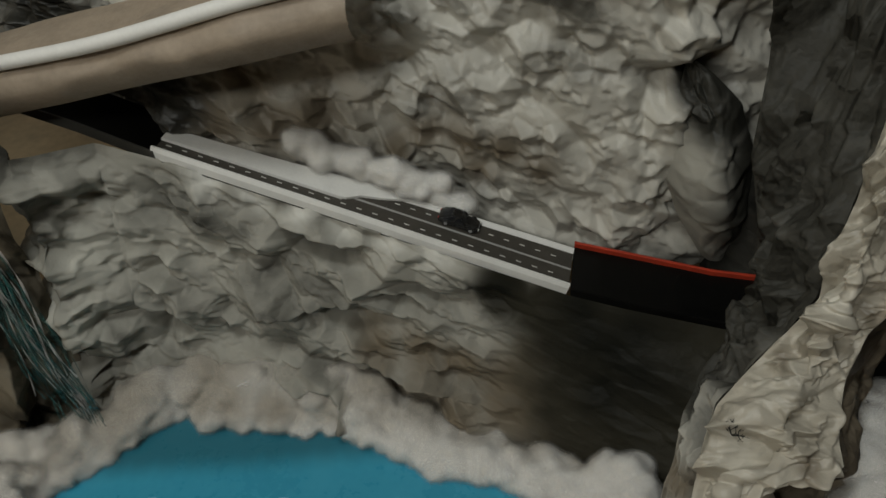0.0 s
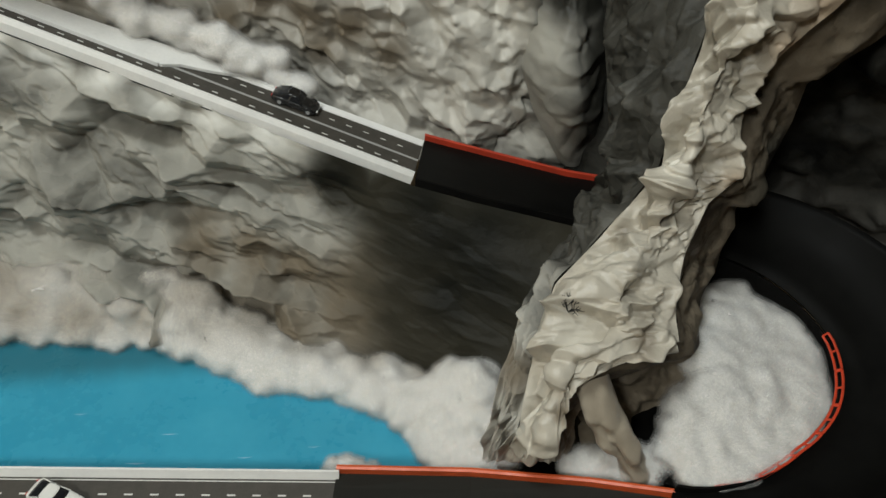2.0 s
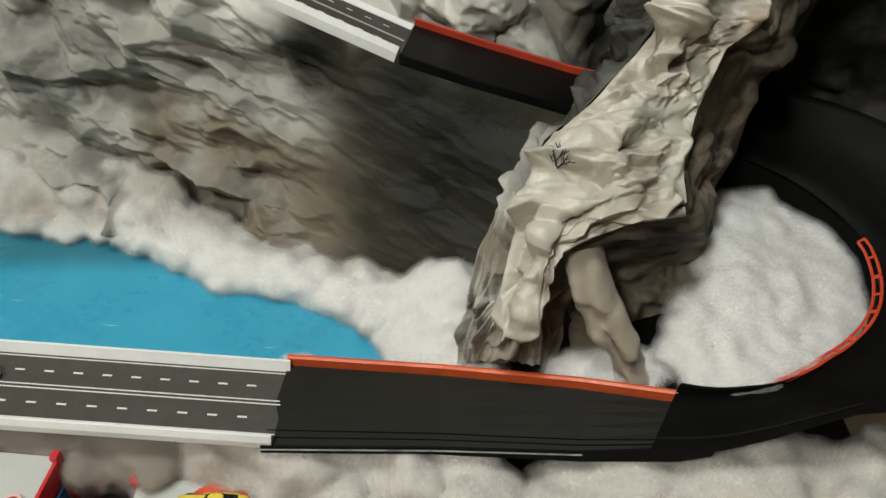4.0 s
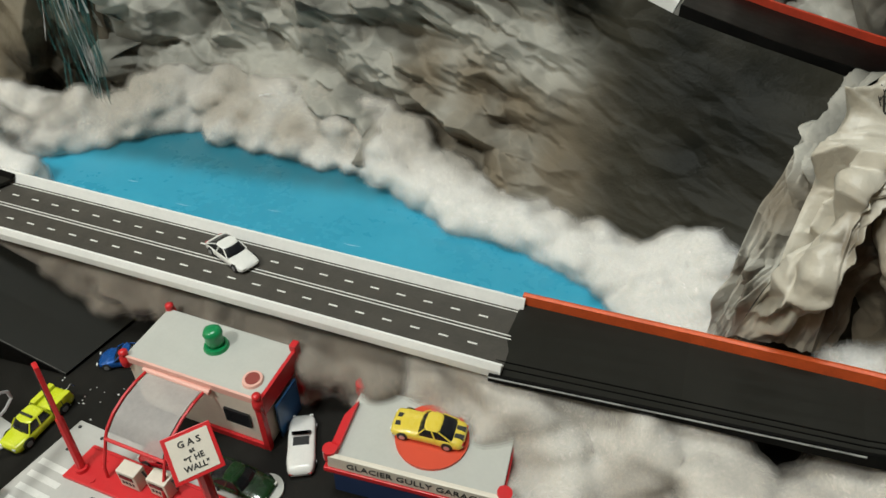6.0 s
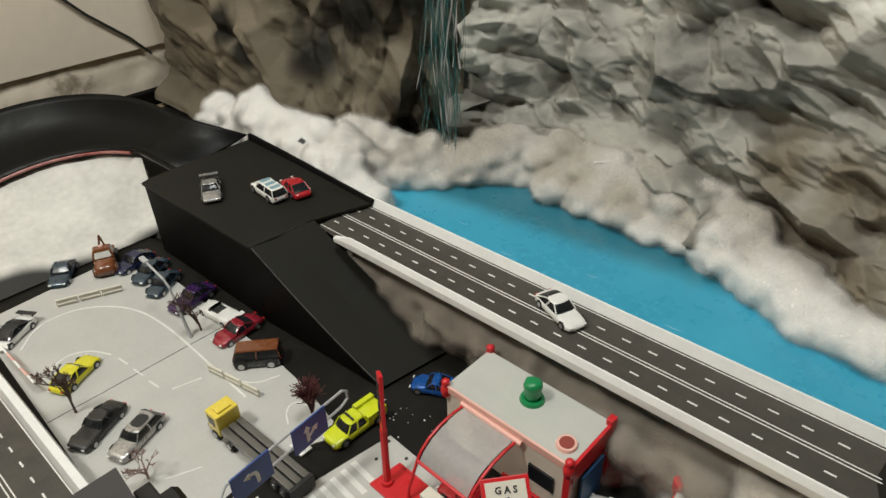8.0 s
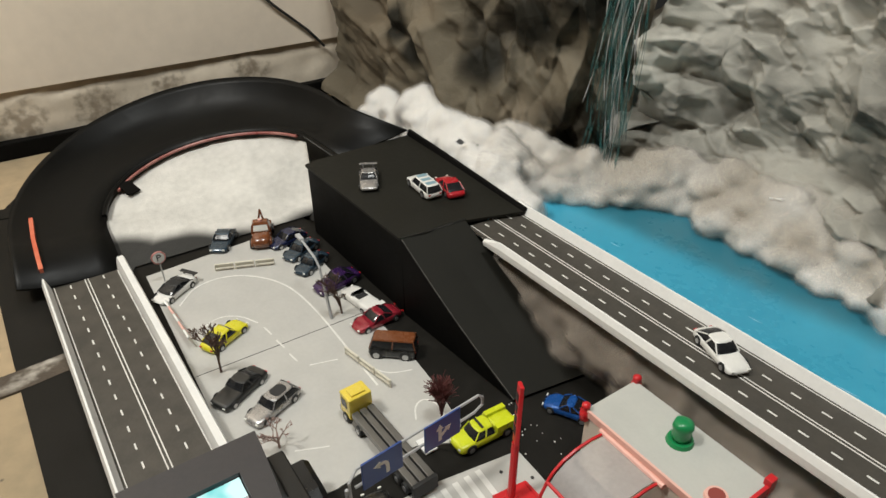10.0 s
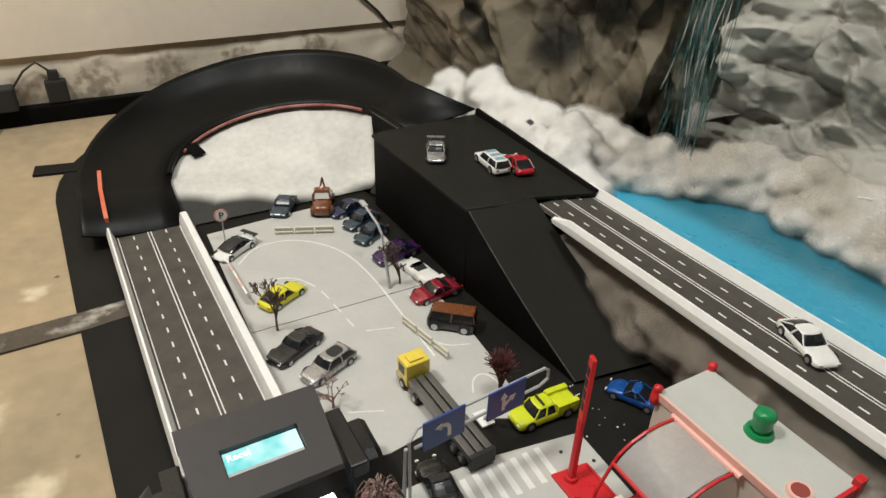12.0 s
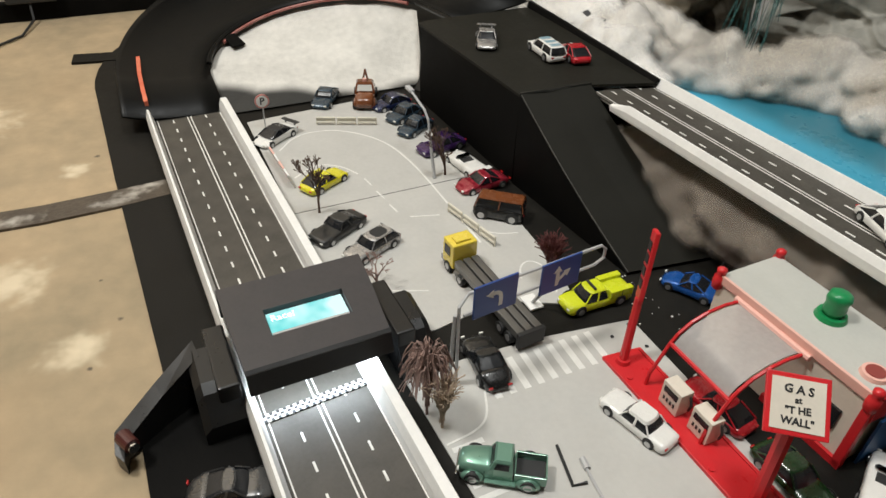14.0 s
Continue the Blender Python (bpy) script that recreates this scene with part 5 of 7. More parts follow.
def toy_car(name, label, m, style, color, length=0.072, width=0.030, height=0.022, roof=None, glass=None, group="toy cars", wing=False, stripes=None, bed=False):
    st = STYLES[style]
    top = thing(name, label, "toy car", m, group)
    L, W, H = length, width / 2, height
    zb = 0.12 * H
    xs, zt, ws = zip(*st["top"])
    rings = []
    for f in np.linspace(0, 1, 30):
        e = math.sqrt(min(1, min(f, 1 - f) / 0.06))
        arch = math.exp(-((f - 0.18) / 0.075) ** 2) + math.exp(-((f - 0.79) / 0.085) ** 2)
        w = W * np.interp(f, xs, ws) * (0.86 + 0.14 * e) * (0.965 + 0.045 * arch)
        z = H * np.interp(f, xs, zt) * (0.93 + 0.07 * e) * (1 + 0.035 * arch)
        lo = zb + (1 - e) * 0.10 * H
        x = L / 2 - f * L
        half = [(0.90, 0.0), (0.985, 0.12), (1.0, 0.35), (0.99, 0.58), (0.965, 0.74), (0.92, 0.87), (0.80, 0.965), (0.55, 1.0)]
        rings.append([(x, -w * k, lo + q * (z - lo)) for k, q in half] + [(x, 0, z + 0.014 * H)] + [(x, w * k, lo + q * (z - lo)) for k, q in half[::-1]])
    part("body", loft(rings), color, top, smooth=True)
    a, b, c, d = st["cab"]
    zbelt = H * np.interp((b + c) / 2, xs, zt) - 0.0004
    X = lambda f: L / 2 - f * L

    def cabin(f0, f1, f2, f3, z0, z1, k0, k1):
        rings_ = []
        for g in (0.0, 0.35, 0.7, 0.9, 1.0):
            bow = g ** 1.35
            fa, fb, k, zz = f0 + (f1 - f0) * bow, f3 + (f2 - f3) * bow, k0 + (k1 - k0) * bow, z0 + (z1 - z0) * g
            m_, cx = 0.14, (fb - fa)
            rings_.append([(X(fa + 0.03), -W * k, zz), (X(fa), -W * k * 0.72, zz), (X(fa - 0.012), 0, zz), (X(fa), W * k * 0.72, zz), (X(fa + 0.03), W * k, zz),
                           (X(fb - 0.03), W * k, zz), (X(fb), W * k * 0.72, zz), (X(fb + 0.008), 0, zz), (X(fb), -W * k * 0.72, zz), (X(fb - 0.03), -W * k, zz)])
        return loft(rings_)

    zr = H * (0.87 if style == "classic" else 0.955)
    if style == "roadster":
        part("windscreen", cabin(a, a + 0.05, a + 0.055, a + 0.02, zbelt, zbelt + 0.3 * H, 0.7, 0.6), glass or WINDOW, top)
        part("seat_well", box(X(d), -W * 0.55, zbelt + 0.0004, X(b), W * 0.55, zbelt + 0.0012), INK, top, "dark open cockpit")
    else:
        bm = cabin(a, b, c, d, zbelt, zr, 0.88, 0.70)
        part("greenhouse", bm, glass or WINDOW, top, "dark tinted windows")
        bm = cabin(b - 0.01, b + 0.012, c - 0.01, c + 0.012, zr - 0.0002, H, 0.715, 0.64)
        part("roof", bm, roof or color, top)
        for s in (-1, 1):
            for f0, f1 in ((a, b), (d, c), ((a + d) / 2, (b + c) / 2)):
                bm = rod((X(f0), s * W * 0.885, zbelt), (X(f1), s * W * 0.705, zr + 0.0003), 0.0008 if f0 != (a + d) / 2 else 0.0011, seg=5)
                part("pillar", bm, roof or color, top)
    if bed:
        part("bed_floor", box(X(0.95), -W * 0.72, zbelt + 0.0003, X(0.66), W * 0.72, zbelt + 0.001), INK, top, "dark open load bed")
    if stripes:
        for s in (-1, 1):
            part("stripe", box(X(0.28), s * W * 0.30 - W * 0.16, H * 0.50, X(0.05), s * W * 0.30 + W * 0.16, H * 0.562), stripes, top, "black bonnet stripe")
            part("stripe", box(X(0.985), s * W * 0.30 - W * 0.16, H * 0.5, X(0.86), s * W * 0.30 + W * 0.16, H * 0.605), stripes, top, "black boot stripe")
    if wing:
        part("rear_wing", join(box(X(1.02), -W * 0.95, H * 0.86, X(0.92), W * 0.95, H * 0.91), box(X(0.97), -W * 0.6, H * 0.6, X(0.95), -W * 0.5, H * 0.88), box(X(0.97), W * 0.5, H * 0.6, X(0.95), W * 0.6, H * 0.88)), wing if wing is not True else INK, top)
    r = H * 0.24
    for s in (-1, 1):
        for f in (0.18, 0.79):
            side = W * float(np.interp(f, xs, ws))
            part("wheel_arch", rod((0, -0.0003, 0), (0, 0.0003, 0), r * 1.13, seg=18), INK, top, "", Matrix.Translation((X(f), s * (side - 0.00005), r * 1.13)))
            w = part("wheel", rod((0, -0.0022, 0), (0, 0.0022, 0), r, seg=18), TYRE, top, "black toy tyre", Matrix.Translation((X(f), s * (side - 0.0016), r)))
            part("rim", rod((0, s * 0.0016, 0), (0, s * 0.0026, 0), r * 0.62, seg=10), RIM, w, "silver wheel rim")
        part("headlight", box(X(0.025), s * W * 0.62 - W * 0.13, H * 0.33, X(-0.002), s * W * 0.62 + W * 0.13, H * 0.43, 0.0004), LAMP_GLASS, top)
        part("tail_light", box(X(1.002), s * W * 0.62 - W * 0.13, H * 0.36, X(0.98), s * W * 0.62 + W * 0.13, H * 0.46, 0.0004), TAIL, top)
    return top


C_WHITE, C_RED, C_YEL, C_BLK = paint("white", (0.78, 0.77, 0.73)), paint("red", (0.42, 0.012, 0.02)), paint("yellow", (0.68, 0.62, 0.02)), paint("black", (0.012, 0.012, 0.012))
C_BLUE, C_NAVY, C_TEAL, C_PURP = paint("blue", (0.015, 0.10, 0.38), 0.3), paint("navy", (0.015, 0.022, 0.07), 0.3), paint("slate", (0.03, 0.055, 0.08), 0.3), paint("purple", (0.045, 0.015, 0.09), 0.3)
C_SILV, C_GRN, C_MAROON, C_BROWN = paint("silver", (0.42, 0.41, 0.40), 0.6), paint("green", (0.17, 0.33, 0.25), 0.45, 0.35), paint("maroon", (0.30, 0.02, 0.035), 0.2), paint("rust", (0.17, 0.055, 0.02))
C_GOLD, C_DKGREEN = paint("sun_yellow", (0.78, 0.60, 0.07)), paint("dark_green", (0.008, 0.036, 0.009))


def on(x, y, z, heading):
    """A car's pose: its place and the way its nose points, in degrees from +x."""
    return pose(x, y, z, 0, 0, heading)


M = 0.0035
toy_car("toy_supercar", "white toy supercar with black roof and rear wing", on(-0.638, 0.169, M, -56), "super", C_WHITE, 0.070, 0.031, 0.019, roof=INK, wing=True)
toy_car("toy_sports_car", "bright yellow toy sports car parked on the grey mat", on(-0.492, 0.197, M, 118), "coupe", C_YEL, 0.068, 0.030, 0.020)
toy_car("toy_muscle_car", "black toy muscle car parked beside the white guard wall", on(-0.384, 0.181, M, -62), "muscle", paint("matt_black", (0.010, 0.010, 0.009), 0, 0.5), 0.074, 0.031, 0.020)
toy_car("toy_wagon", "silver toy station wagon with a dark roof opening", on(-0.335, 0.205, M, -66), "wagon", C_SILV, 0.072, 0.029, 0.021, roof=C_SILV)
toy_car("toy_stock_car", "dark grey toy race car at the island edge", on(-0.734, 0.272, M, -34), "coupe", C_TEAL, 0.068, 0.032, 0.021)
toy_car("toy_sedan", "dark navy toy saloon in the parked row", on(-0.680, 0.362, M, -78), "coupe", C_NAVY, 0.066, 0.030, 0.020)
toy_car("toy_sedan", "slate blue toy saloon in the parked row", on(-0.636, 0.368, M, -64), "sedan", C_TEAL, 0.068, 0.029, 0.021)
toy_car("toy_coupe", "dark slate toy coupe in the parked row", on(-0.590, 0.366, M, -59), "sedan", C_TEAL, 0.066, 0.028, 0.021)
toy_car("toy_hot_rod", "metallic purple toy hot rod in the parked row", on(-0.522, 0.377, M, -78), "muscle", C_PURP, 0.074, 0.030, 0.023)
toy_car("toy_roadster", "white open-top toy race car", on(-0.462, 0.387, M, 188), "roadster", C_WHITE, 0.076, 0.030, 0.018, wing=C_WHITE)
toy_car("toy_coupe", "metallic red rounded toy coupe", on(-0.411, 0.385, M, -85), "bubble", C_MAROON, 0.074, 0.031, 0.020)
toy_car("toy_van", "dark toy van with a rusty orange roof", on(-0.342, 0.372, M, -130), "van", C_BLK, 0.062, 0.030, 0.029, roof=C_BROWN)
rescue = toy_car("toy_rescue_truck", "fluorescent yellow toy rescue pickup on the black board", on(-0.163, 0.386, M, -91), "crew", paint("fluorescent_yellow", (0.62, 0.68, 0.02)), 0.078, 0.0285, 0.024, bed=True)
toy_car("toy_coupe", "metallic blue toy coupe behind the filling station", on(-0.137, 0.492, M, 210), "bubble", C_BLUE, 0.063, 0.028, 0.019)
toy_car("toy_saloon", "glossy black toy saloon facing the crossing", on(-0.128, 0.240, M, 175), "bubble", C_BLK, 0.070, 0.030, 0.021)
toy_car("toy_classic_car", "white toy classic saloon at the petrol pumps", on(-0.017, 0.328, M, 194), "classic", C_WHITE, 0.069, 0.027, 0.020)
toy_car("toy_convertible", "white open-top toy car with a dark cockpit beside the station", on(0.113, 0.464, M, 118), "roadster", C_WHITE, 0.072, 0.030, 0.018)
toy_car("toy_coupe", "metallic dark red toy coupe parked under the canopy", on(-0.002, 0.402, M, 187), "coupe", C_RED, 0.068, 0.029, 0.019)
toy_car("toy_race_car", "dark green toy car with pale stripes behind the pumps", on(0.078, 0.405, M, 0), "coupe", C_DKGREEN, 0.070, 0.031, 0.020)
toy_car("toy_muscle_car", "yellow toy muscle car with black stripes on the garage roof", on(0.246, 0.490, 0.0675, 186), "muscle", C_GOLD, 0.072, 0.031, 0.020, stripes=INK)
toy_car("toy_tuner_car", "silver toy race car with a rear wing on the deck", on(-0.575, 0.468, 0.128, -27), "coupe", C_SILV, 0.070, 0.029, 0.018, wing=C_SILV)
toy_car("toy_race_coupe", "red toy race coupe on the black deck", on(-0.485, 0.555, 0.128, 168), "coupe", C_RED, 0.066, 0.029, 0.019)
toy_car("toy_race_wagon", "white and blue toy race wagon on the black deck", on(-0.505, 0.523, 0.128, 176), "suv", C_WHITE, 0.070, 0.028, 0.022)
toy_car("toy_race_coupe", "white toy race coupe with black trim on the bridge", on(-0.032, 0.588, 0.1225, -20), "coupe", C_WHITE, 0.070, 0.029, 0.019)
toy_car("toy_race_coupe", "black toy race coupe on the cliff road", cliff.matrix_basis @ pose(0.485, 0.019, 0.001), "coupe", C_BLK, 0.068, 0.030, 0.020)
toy_car("toy_coupe", "gunmetal toy coupe beside the timing gantry", on(-0.088, 0.004, M, 75), "bubble", paint("gunmetal", (0.10, 0.10, 0.10), 0.7, 0.28), 0.068, 0.030, 0.019)



def dome(x, y, z, rx, ry, rz, seg=14):
    """The upper half of a rounded lump."""
    return loft([[(x + rx * math.cos(b) * math.cos(a), y + ry * math.cos(b) * math.sin(a), z + rz * math.sin(b)) for a in np.linspace(0, 2 * math.pi, seg, endpoint=False)] for b in np.linspace(0, 1.5, 6)])


def old_pickup(m):
    """A rounded pickup of the fifties: narrow bonnet, four bulging wings, tall cab and an open bed."""
    t = thing("toy_pickup", "metallic green old toy pickup with an open bed", "toy car", m, "toy cars")
    c = C_GRN
    rings = []
    for x, w, zt in ((0.034, 0.0075, 0.012), (0.032, 0.009, 0.016), (0.026, 0.0100, 0.018), (0.012, 0.0115, 0.0190), (0.006, 0.012, 0.019)):
        rings.append([(x, -w, 0.005), (x, -w, zt - 0.003), (x, -w * 0.7, zt - 0.0006), (x, 0, zt), (x, w * 0.7, zt - 0.0006), (x, w, zt - 0.003), (x, w, 0.005)])
    part("bonnet", loft(rings), c, t, smooth=True)
    part("cab", loft([[(x * k + o, y * k2, z) for x, y in ((0.009, -0.0115), (0.009, 0.0115), (-0.009, 0.0115), (-0.009, -0.0115))] for z, k, k2, o in ((0.005, 1, 1, 0), (0.0175, 1, 1, 0), (0.0245, 0.78, 0.86, -0.001), (0.0262, 0.62, 0.72, -0.001))]), c, t)
    part("windscreen", sheet([[(0.0093, y, 0.0178), (0.0063, y * 0.88, 0.0242)] for y in (-0.0095, -0.003, 0.003, 0.0095)]), WINDOW, t, "dark windscreen")
    part("rear_window", sheet([[(-0.0094, y, 0.0185), (-0.0084, y * 0.9, 0.0236)] for y in (-0.006, 0.006)]), WINDOW, t, "dark rear window")
    for s in (-1, 1):
        part("side_window", sheet([[(x, s * 0.01165, 0.0182), (x * 0.8 - 0.001, s * 0.0103, 0.0238)] for x in (-0.006, 0.006)]), WINDOW, t, "dark side window")
        part("front_wing", dome(0.0215, s * 0.0118, 0.0045, 0.0098, 0.0042, 0.0078), c, t, smooth=True)
        part("rear_wing", dome(-0.0215, s * 0.0125, 0.0045, 0.0100, 0.0036, 0.0085), c, t, smooth=True)
        part("running_board", box(-0.012, s * 0.0125 - 0.0025, 0.0045, 0.012, s * 0.0125 + 0.0025, 0.006), c, t)
        part("bed_side", box(-0.0345, s * 0.0108 - 0.0008, 0.006, -0.0105, s * 0.0108 + 0.0008, 0.0155, 0.0004), c, t)
        part("headlight", dome(0.0, 0, 0, 0.0022, 0.0022, 0.0018), LAMP_GLASS, t, "", pose(0.0325, s * 0.0095, 0.0105, 0, 90, 0))
        for x in (0.0215, -0.0215):
            w = part("wheel", rod((0, -0.002, 0), (0, 0.002, 0), 0.0062, seg=18), TYRE, t, "black toy tyre", Matrix.Translation((x, s * 0.0132, 0.0062)))
            part("rim", rod((0, s * 0.0018, 0), (0, s * 0.0026, 0), 0.0036, seg=12), RIM, w, "silver wheel rim")
    part("bed_floor", box(-0.0340, -0.0100, 0.0065, -0.0105, 0.0100, 0.0082), INK, t, "dark open load bed")
    part("tailgate", box(-0.0352, -0.0108, 0.006, -0.0342, 0.0108, 0.0155, 0.0003), c, t)
    part("bed_front", box(-0.0112, -0.0100, 0.006, -0.0102, 0.0100, 0.0155), c, t)
    part("bumper", box(0.0335, -0.012, 0.0045, 0.0352, 0.012, 0.0068, 0.0006), CHROME, t, "chrome bumper")


old_pickup(on(-0.022, 0.198, M + 0.0012, -124))
FLUOR = PAINTS["fluorescent_yellow"]
for sd in (-1, 1):
    part("tool_locker", box(-0.036, sd * 0.0112 - 0.0034, 0.0125, -0.0085, sd * 0.0112 + 0.0034, 0.0212, 0.0008), FLUOR, rescue, "fluorescent side locker")
    part("locker_gap", box(-0.0225, sd * 0.0148 - 0.0002, 0.013, -0.0220, sd * 0.0148 + 0.0002, 0.0205), INK, rescue)
part("light_bar", box(0.006, -0.008, 0.0248, 0.0085, 0.008, 0.0268, 0.0005), INK, rescue, "dark roof light bar")
part("tow_hook", pipe([(-0.041, 0, 0.010), (-0.047, 0, 0.012), (-0.049, 0.002, 0.008)], 0.0009), CHROME, rescue, "grey towing hook")
racer = [o for o in bpy.data.objects if o.name == "toy_race_wagon"][0]
for x0, x1 in ((0.002, 0.010), (-0.012, -0.004), (-0.026, -0.018)):
    part("roof_panel", box(x0, -0.0075, 0.0219, x1, 0.0075, 0.0223), material("pale_blue_panel", (0.20, 0.32, 0.38), 0.3), racer, "blue-grey roof panel")
wagon_top = [o for o in bpy.data.objects if o.name == "toy_wagon"][0]
part("roof_opening", prism([(-0.012, -0.004), (-0.008, -0.008), (0.004, -0.008), (0.007, -0.004), (0.007, 0.004), (0.004, 0.008), (-0.008, 0.008), (-0.012, 0.004)], 0.0208, 0.0214), INK, wagon_top, "dark roof opening", Matrix.Translation((-0.008, 0, 0)))
# ---- filling station building ----
st = thing("filling_station", "cream toy filling station building with a grey roof and red trim", "toy building", pose(0.003, 0.486, 0.003, 0, 0, 1) @ Matrix.Diagonal((0.94, 0.98, 0.95, 1)))
part("front_wall", box(-0.085, -0.036, 0, 0.082, -0.032, 0.078), CREAM, st)
part("back_wall", box(-0.085, 0.032, 0, 0.082, 0.036, 0.078), CREAM, st)
part("end_wall", box(-0.085, -0.032, 0, -0.081, 0.032, 0.078), material("pale_pink_plastic", (0.76, 0.66, 0.62), 0.45), st, "pale pink end wall")
for y in (-0.022, 0.004):
    part("end_window", box(-0.0862, y, 0.03, -0.0848, y + 0.016, 0.058), WINDOW, st, "dark window opening")
part("end_wall", box(0.078, -0.032, 0, 0.082, 0.032, 0.078), CREAM, st)
part("roof", box(-0.085, -0.036, 0.080, 0.083, 0.037, 0.087, 0.001), ROOF, st, "flat pale grey roof")
part("roof_trim", box(-0.087, -0.039, 0.079, 0.085, -0.036, 0.0885, 0.0008), PINK, st, "pale red roof trim")
part("roof_trim", box(0.083, -0.036, 0.06, 0.087, 0.037, 0.088, 0.0006), RED, st, "red roof trim")
part("corner_post", box(0.078, -0.040, 0, 0.086, -0.033, 0.08, 0.001), RED, st)
part("corner_post", box(0.080, 0.030, 0, 0.088, 0.040, 0.095, 0.001), RED, st)
for x, y in ((-0.085, -0.037), (0.082, -0.037), (-0.083, 0.037)):
    knob = [(0.003, 0.070), (0.0055, 0.073), (0.0062, 0.080), (0.0055, 0.086), (0.0035, 0.088), (0.0048, 0.0905), (0.0048, 0.0935), (0.002, 0.0955)]
    part("roof_hinge", loft([[(x + r * math.cos(a), y + r * math.sin(a), z) for a in np.linspace(0, 2 * math.pi, 12, endpoint=False)] for r, z in knob]), RED, st, "round red corner hinge", smooth=True)
part("window", box(0.034, -0.0385, 0.030, 0.066, -0.0355, 0.052), WINDOW, st, "dark window opening")
part("base_trim", box(0.0, -0.040, 0, 0.086, -0.0365, 0.008), RED, st, "red skirting")
vent = part("roof_disc", rod((0.065, -0.018, 0.087), (0.065, -0.018, 0.0905), 0.0115, 0.0105, seg=24), PINK, st, "pale red roof vent")
part("vent_grille", rod((0.065, -0.018, 0.0904), (0.065, -0.018, 0.0912), 0.0078, seg=24), material("dull_red_disc", (0.26, 0.05, 0.04), 0.5), vent, "dark red vent grille")
part("side_door", box(0.087, -0.02, 0.0, 0.0895, 0.02, 0.055), material("blue_plastic", (0.03, 0.12, 0.30), 0.4), st, "blue side panel")
beacon = thing("green_beacon", "shiny green plastic beacon on the station roof", "toy beacon", pose(0.004, 0.494, 0.0857))
part("beacon_base", rod((0, 0, 0), (0, 0, 0.004), 0.0135, 0.0120, seg=22), GREEN, beacon, smooth=False)
part("beacon_cap", loft([[(r * (1 + 0.12 * noise.noise((math.cos(a) * 2, math.sin(a) * 2, z * 260))) * math.cos(a), r * (1 + 0.12 * noise.noise((math.cos(a) * 2, math.sin(a) * 2, z * 260))) * math.sin(a), z) for a in np.linspace(0, 2 * math.pi, 22, endpoint=False)] for r, z in ((0.0082, 0.004), (0.0088, 0.007), (0.0090, 0.011), (0.0088, 0.015), (0.0098, 0.018), (0.0100, 0.021), (0.0092, 0.024), (0.0065, 0.0262), (0.002, 0.0268))]), GREEN, beacon, smooth=True)
# canopy over the pumps
can = thing("pump_canopy", "ribbed clear canopy with red hoops over the petrol pumps", "toy canopy", pose(-0.012, 0.0, 0.003))
prof = [(0.446, 0.074), (0.428, 0.0755), (0.410, 0.0735), (0.394, 0.068), (0.382, 0.059), (0.376, 0.050)]
part("canopy_sheet", sheet([[(x, y, z) for x in np.linspace(-0.033, 0.031, 6)] for y, z in prof]), CLEAR, can, "frosted sheet", smooth=True)
for k in range(7):
    x = -0.030 + k * 0.0097
    part("rib", pipe([(x, y, z - 0.0004) for y, z in prof], 0.0003, 4), CLEAR, can)
for x in (-0.036, 0.034):
    part("hoop", pipe([(x, y, z) for y, z in prof] + [(x, 0.362, 0.02), (x, 0.360, 0.0)], 0.0017), RED, can, "red curved hoop")
part("front_rail", rod((-0.036, 0.376, 0.050), (0.034, 0.376, 0.050), 0.002), RED, can)
part("back_rail", rod((-0.040, 0.446, 0.0745), (0.040, 0.446, 0.0745), 0.003), PINK, can)
# red island with pumps
isl2 = thing("pump_island", "red plastic pump island strip", "toy pump island", pose(0, 0, 0.003))
for x in (-0.06, 0.045, 0.085):
    part("peg", rod((x, 0.352, 0.005), (x, 0.352, 0.0062), 0.003, seg=12), RED, isl2)
part("kerb", box(-0.086, 0.3815, 0.005, 0.098, 0.3845, 0.0068, 0.0005), RED, isl2, "raised red back kerb")
part("strip", prism([(-0.092, 0.345), (-0.088, 0.385), (0.10, 0.385), (0.115, 0.347)], 0, 0.005, 0.001), RED, isl2)
for x, y in ((-0.018, 0.366), (0.015, 0.369)):
    pump = thing("petrol_pump", "cream toy petrol pump with a dark display", "toy petrol pump", pose(x, y, 0.0082), "petrol pumps")
    part("pump_body", box(-0.011, -0.007, 0, 0.011, 0.007, 0.026, 0.001), CREAM, pump)
    part("display", box(-0.008, -0.0076, 0.016, 0.008, -0.0069, 0.022), WINDOW, pump, "dark display window")
    for k in range(4):
        part("dial_mark", box(-0.007 + k * 0.004, -0.0075, 0.007, -0.005 + k * 0.004, -0.0069, 0.011), INK, pump)
    part("hose", pipe([(0.012, 0.003, 0.022), (0.015, 0.003, 0.014), (0.013, 0.004, 0.006)], 0.0012), INK, pump)
# tall red sign
tall = thing("tall_sign", "tall leaning red plastic sign post with black lettering bars", "toy sign")
part("post", rod((-0.0785, 0.3585, 0.008), (-0.0885, 0.3685, 0.075), 0.0042, 0.0038, seg=8), RED, tall)
up_ = Vector((-0.0195, 0.0205, 0.131)).normalized()
side_ = (Vector((0.88, -0.47, 0)) - up_ * Vector((0.88, -0.47, 0)).dot(up_)).normalized()
TALL_M = Matrix.Translation((-0.0885, 0.3685, 0.074)) @ Matrix((side_, up_.cross(side_), up_)).transposed().to_4x4()
bm = box(-0.0065, -0.0022, 0, 0.0065, 0.0022, 0.066, 0.001)
part("sign_board", bm, RED, tall, "", TALL_M)
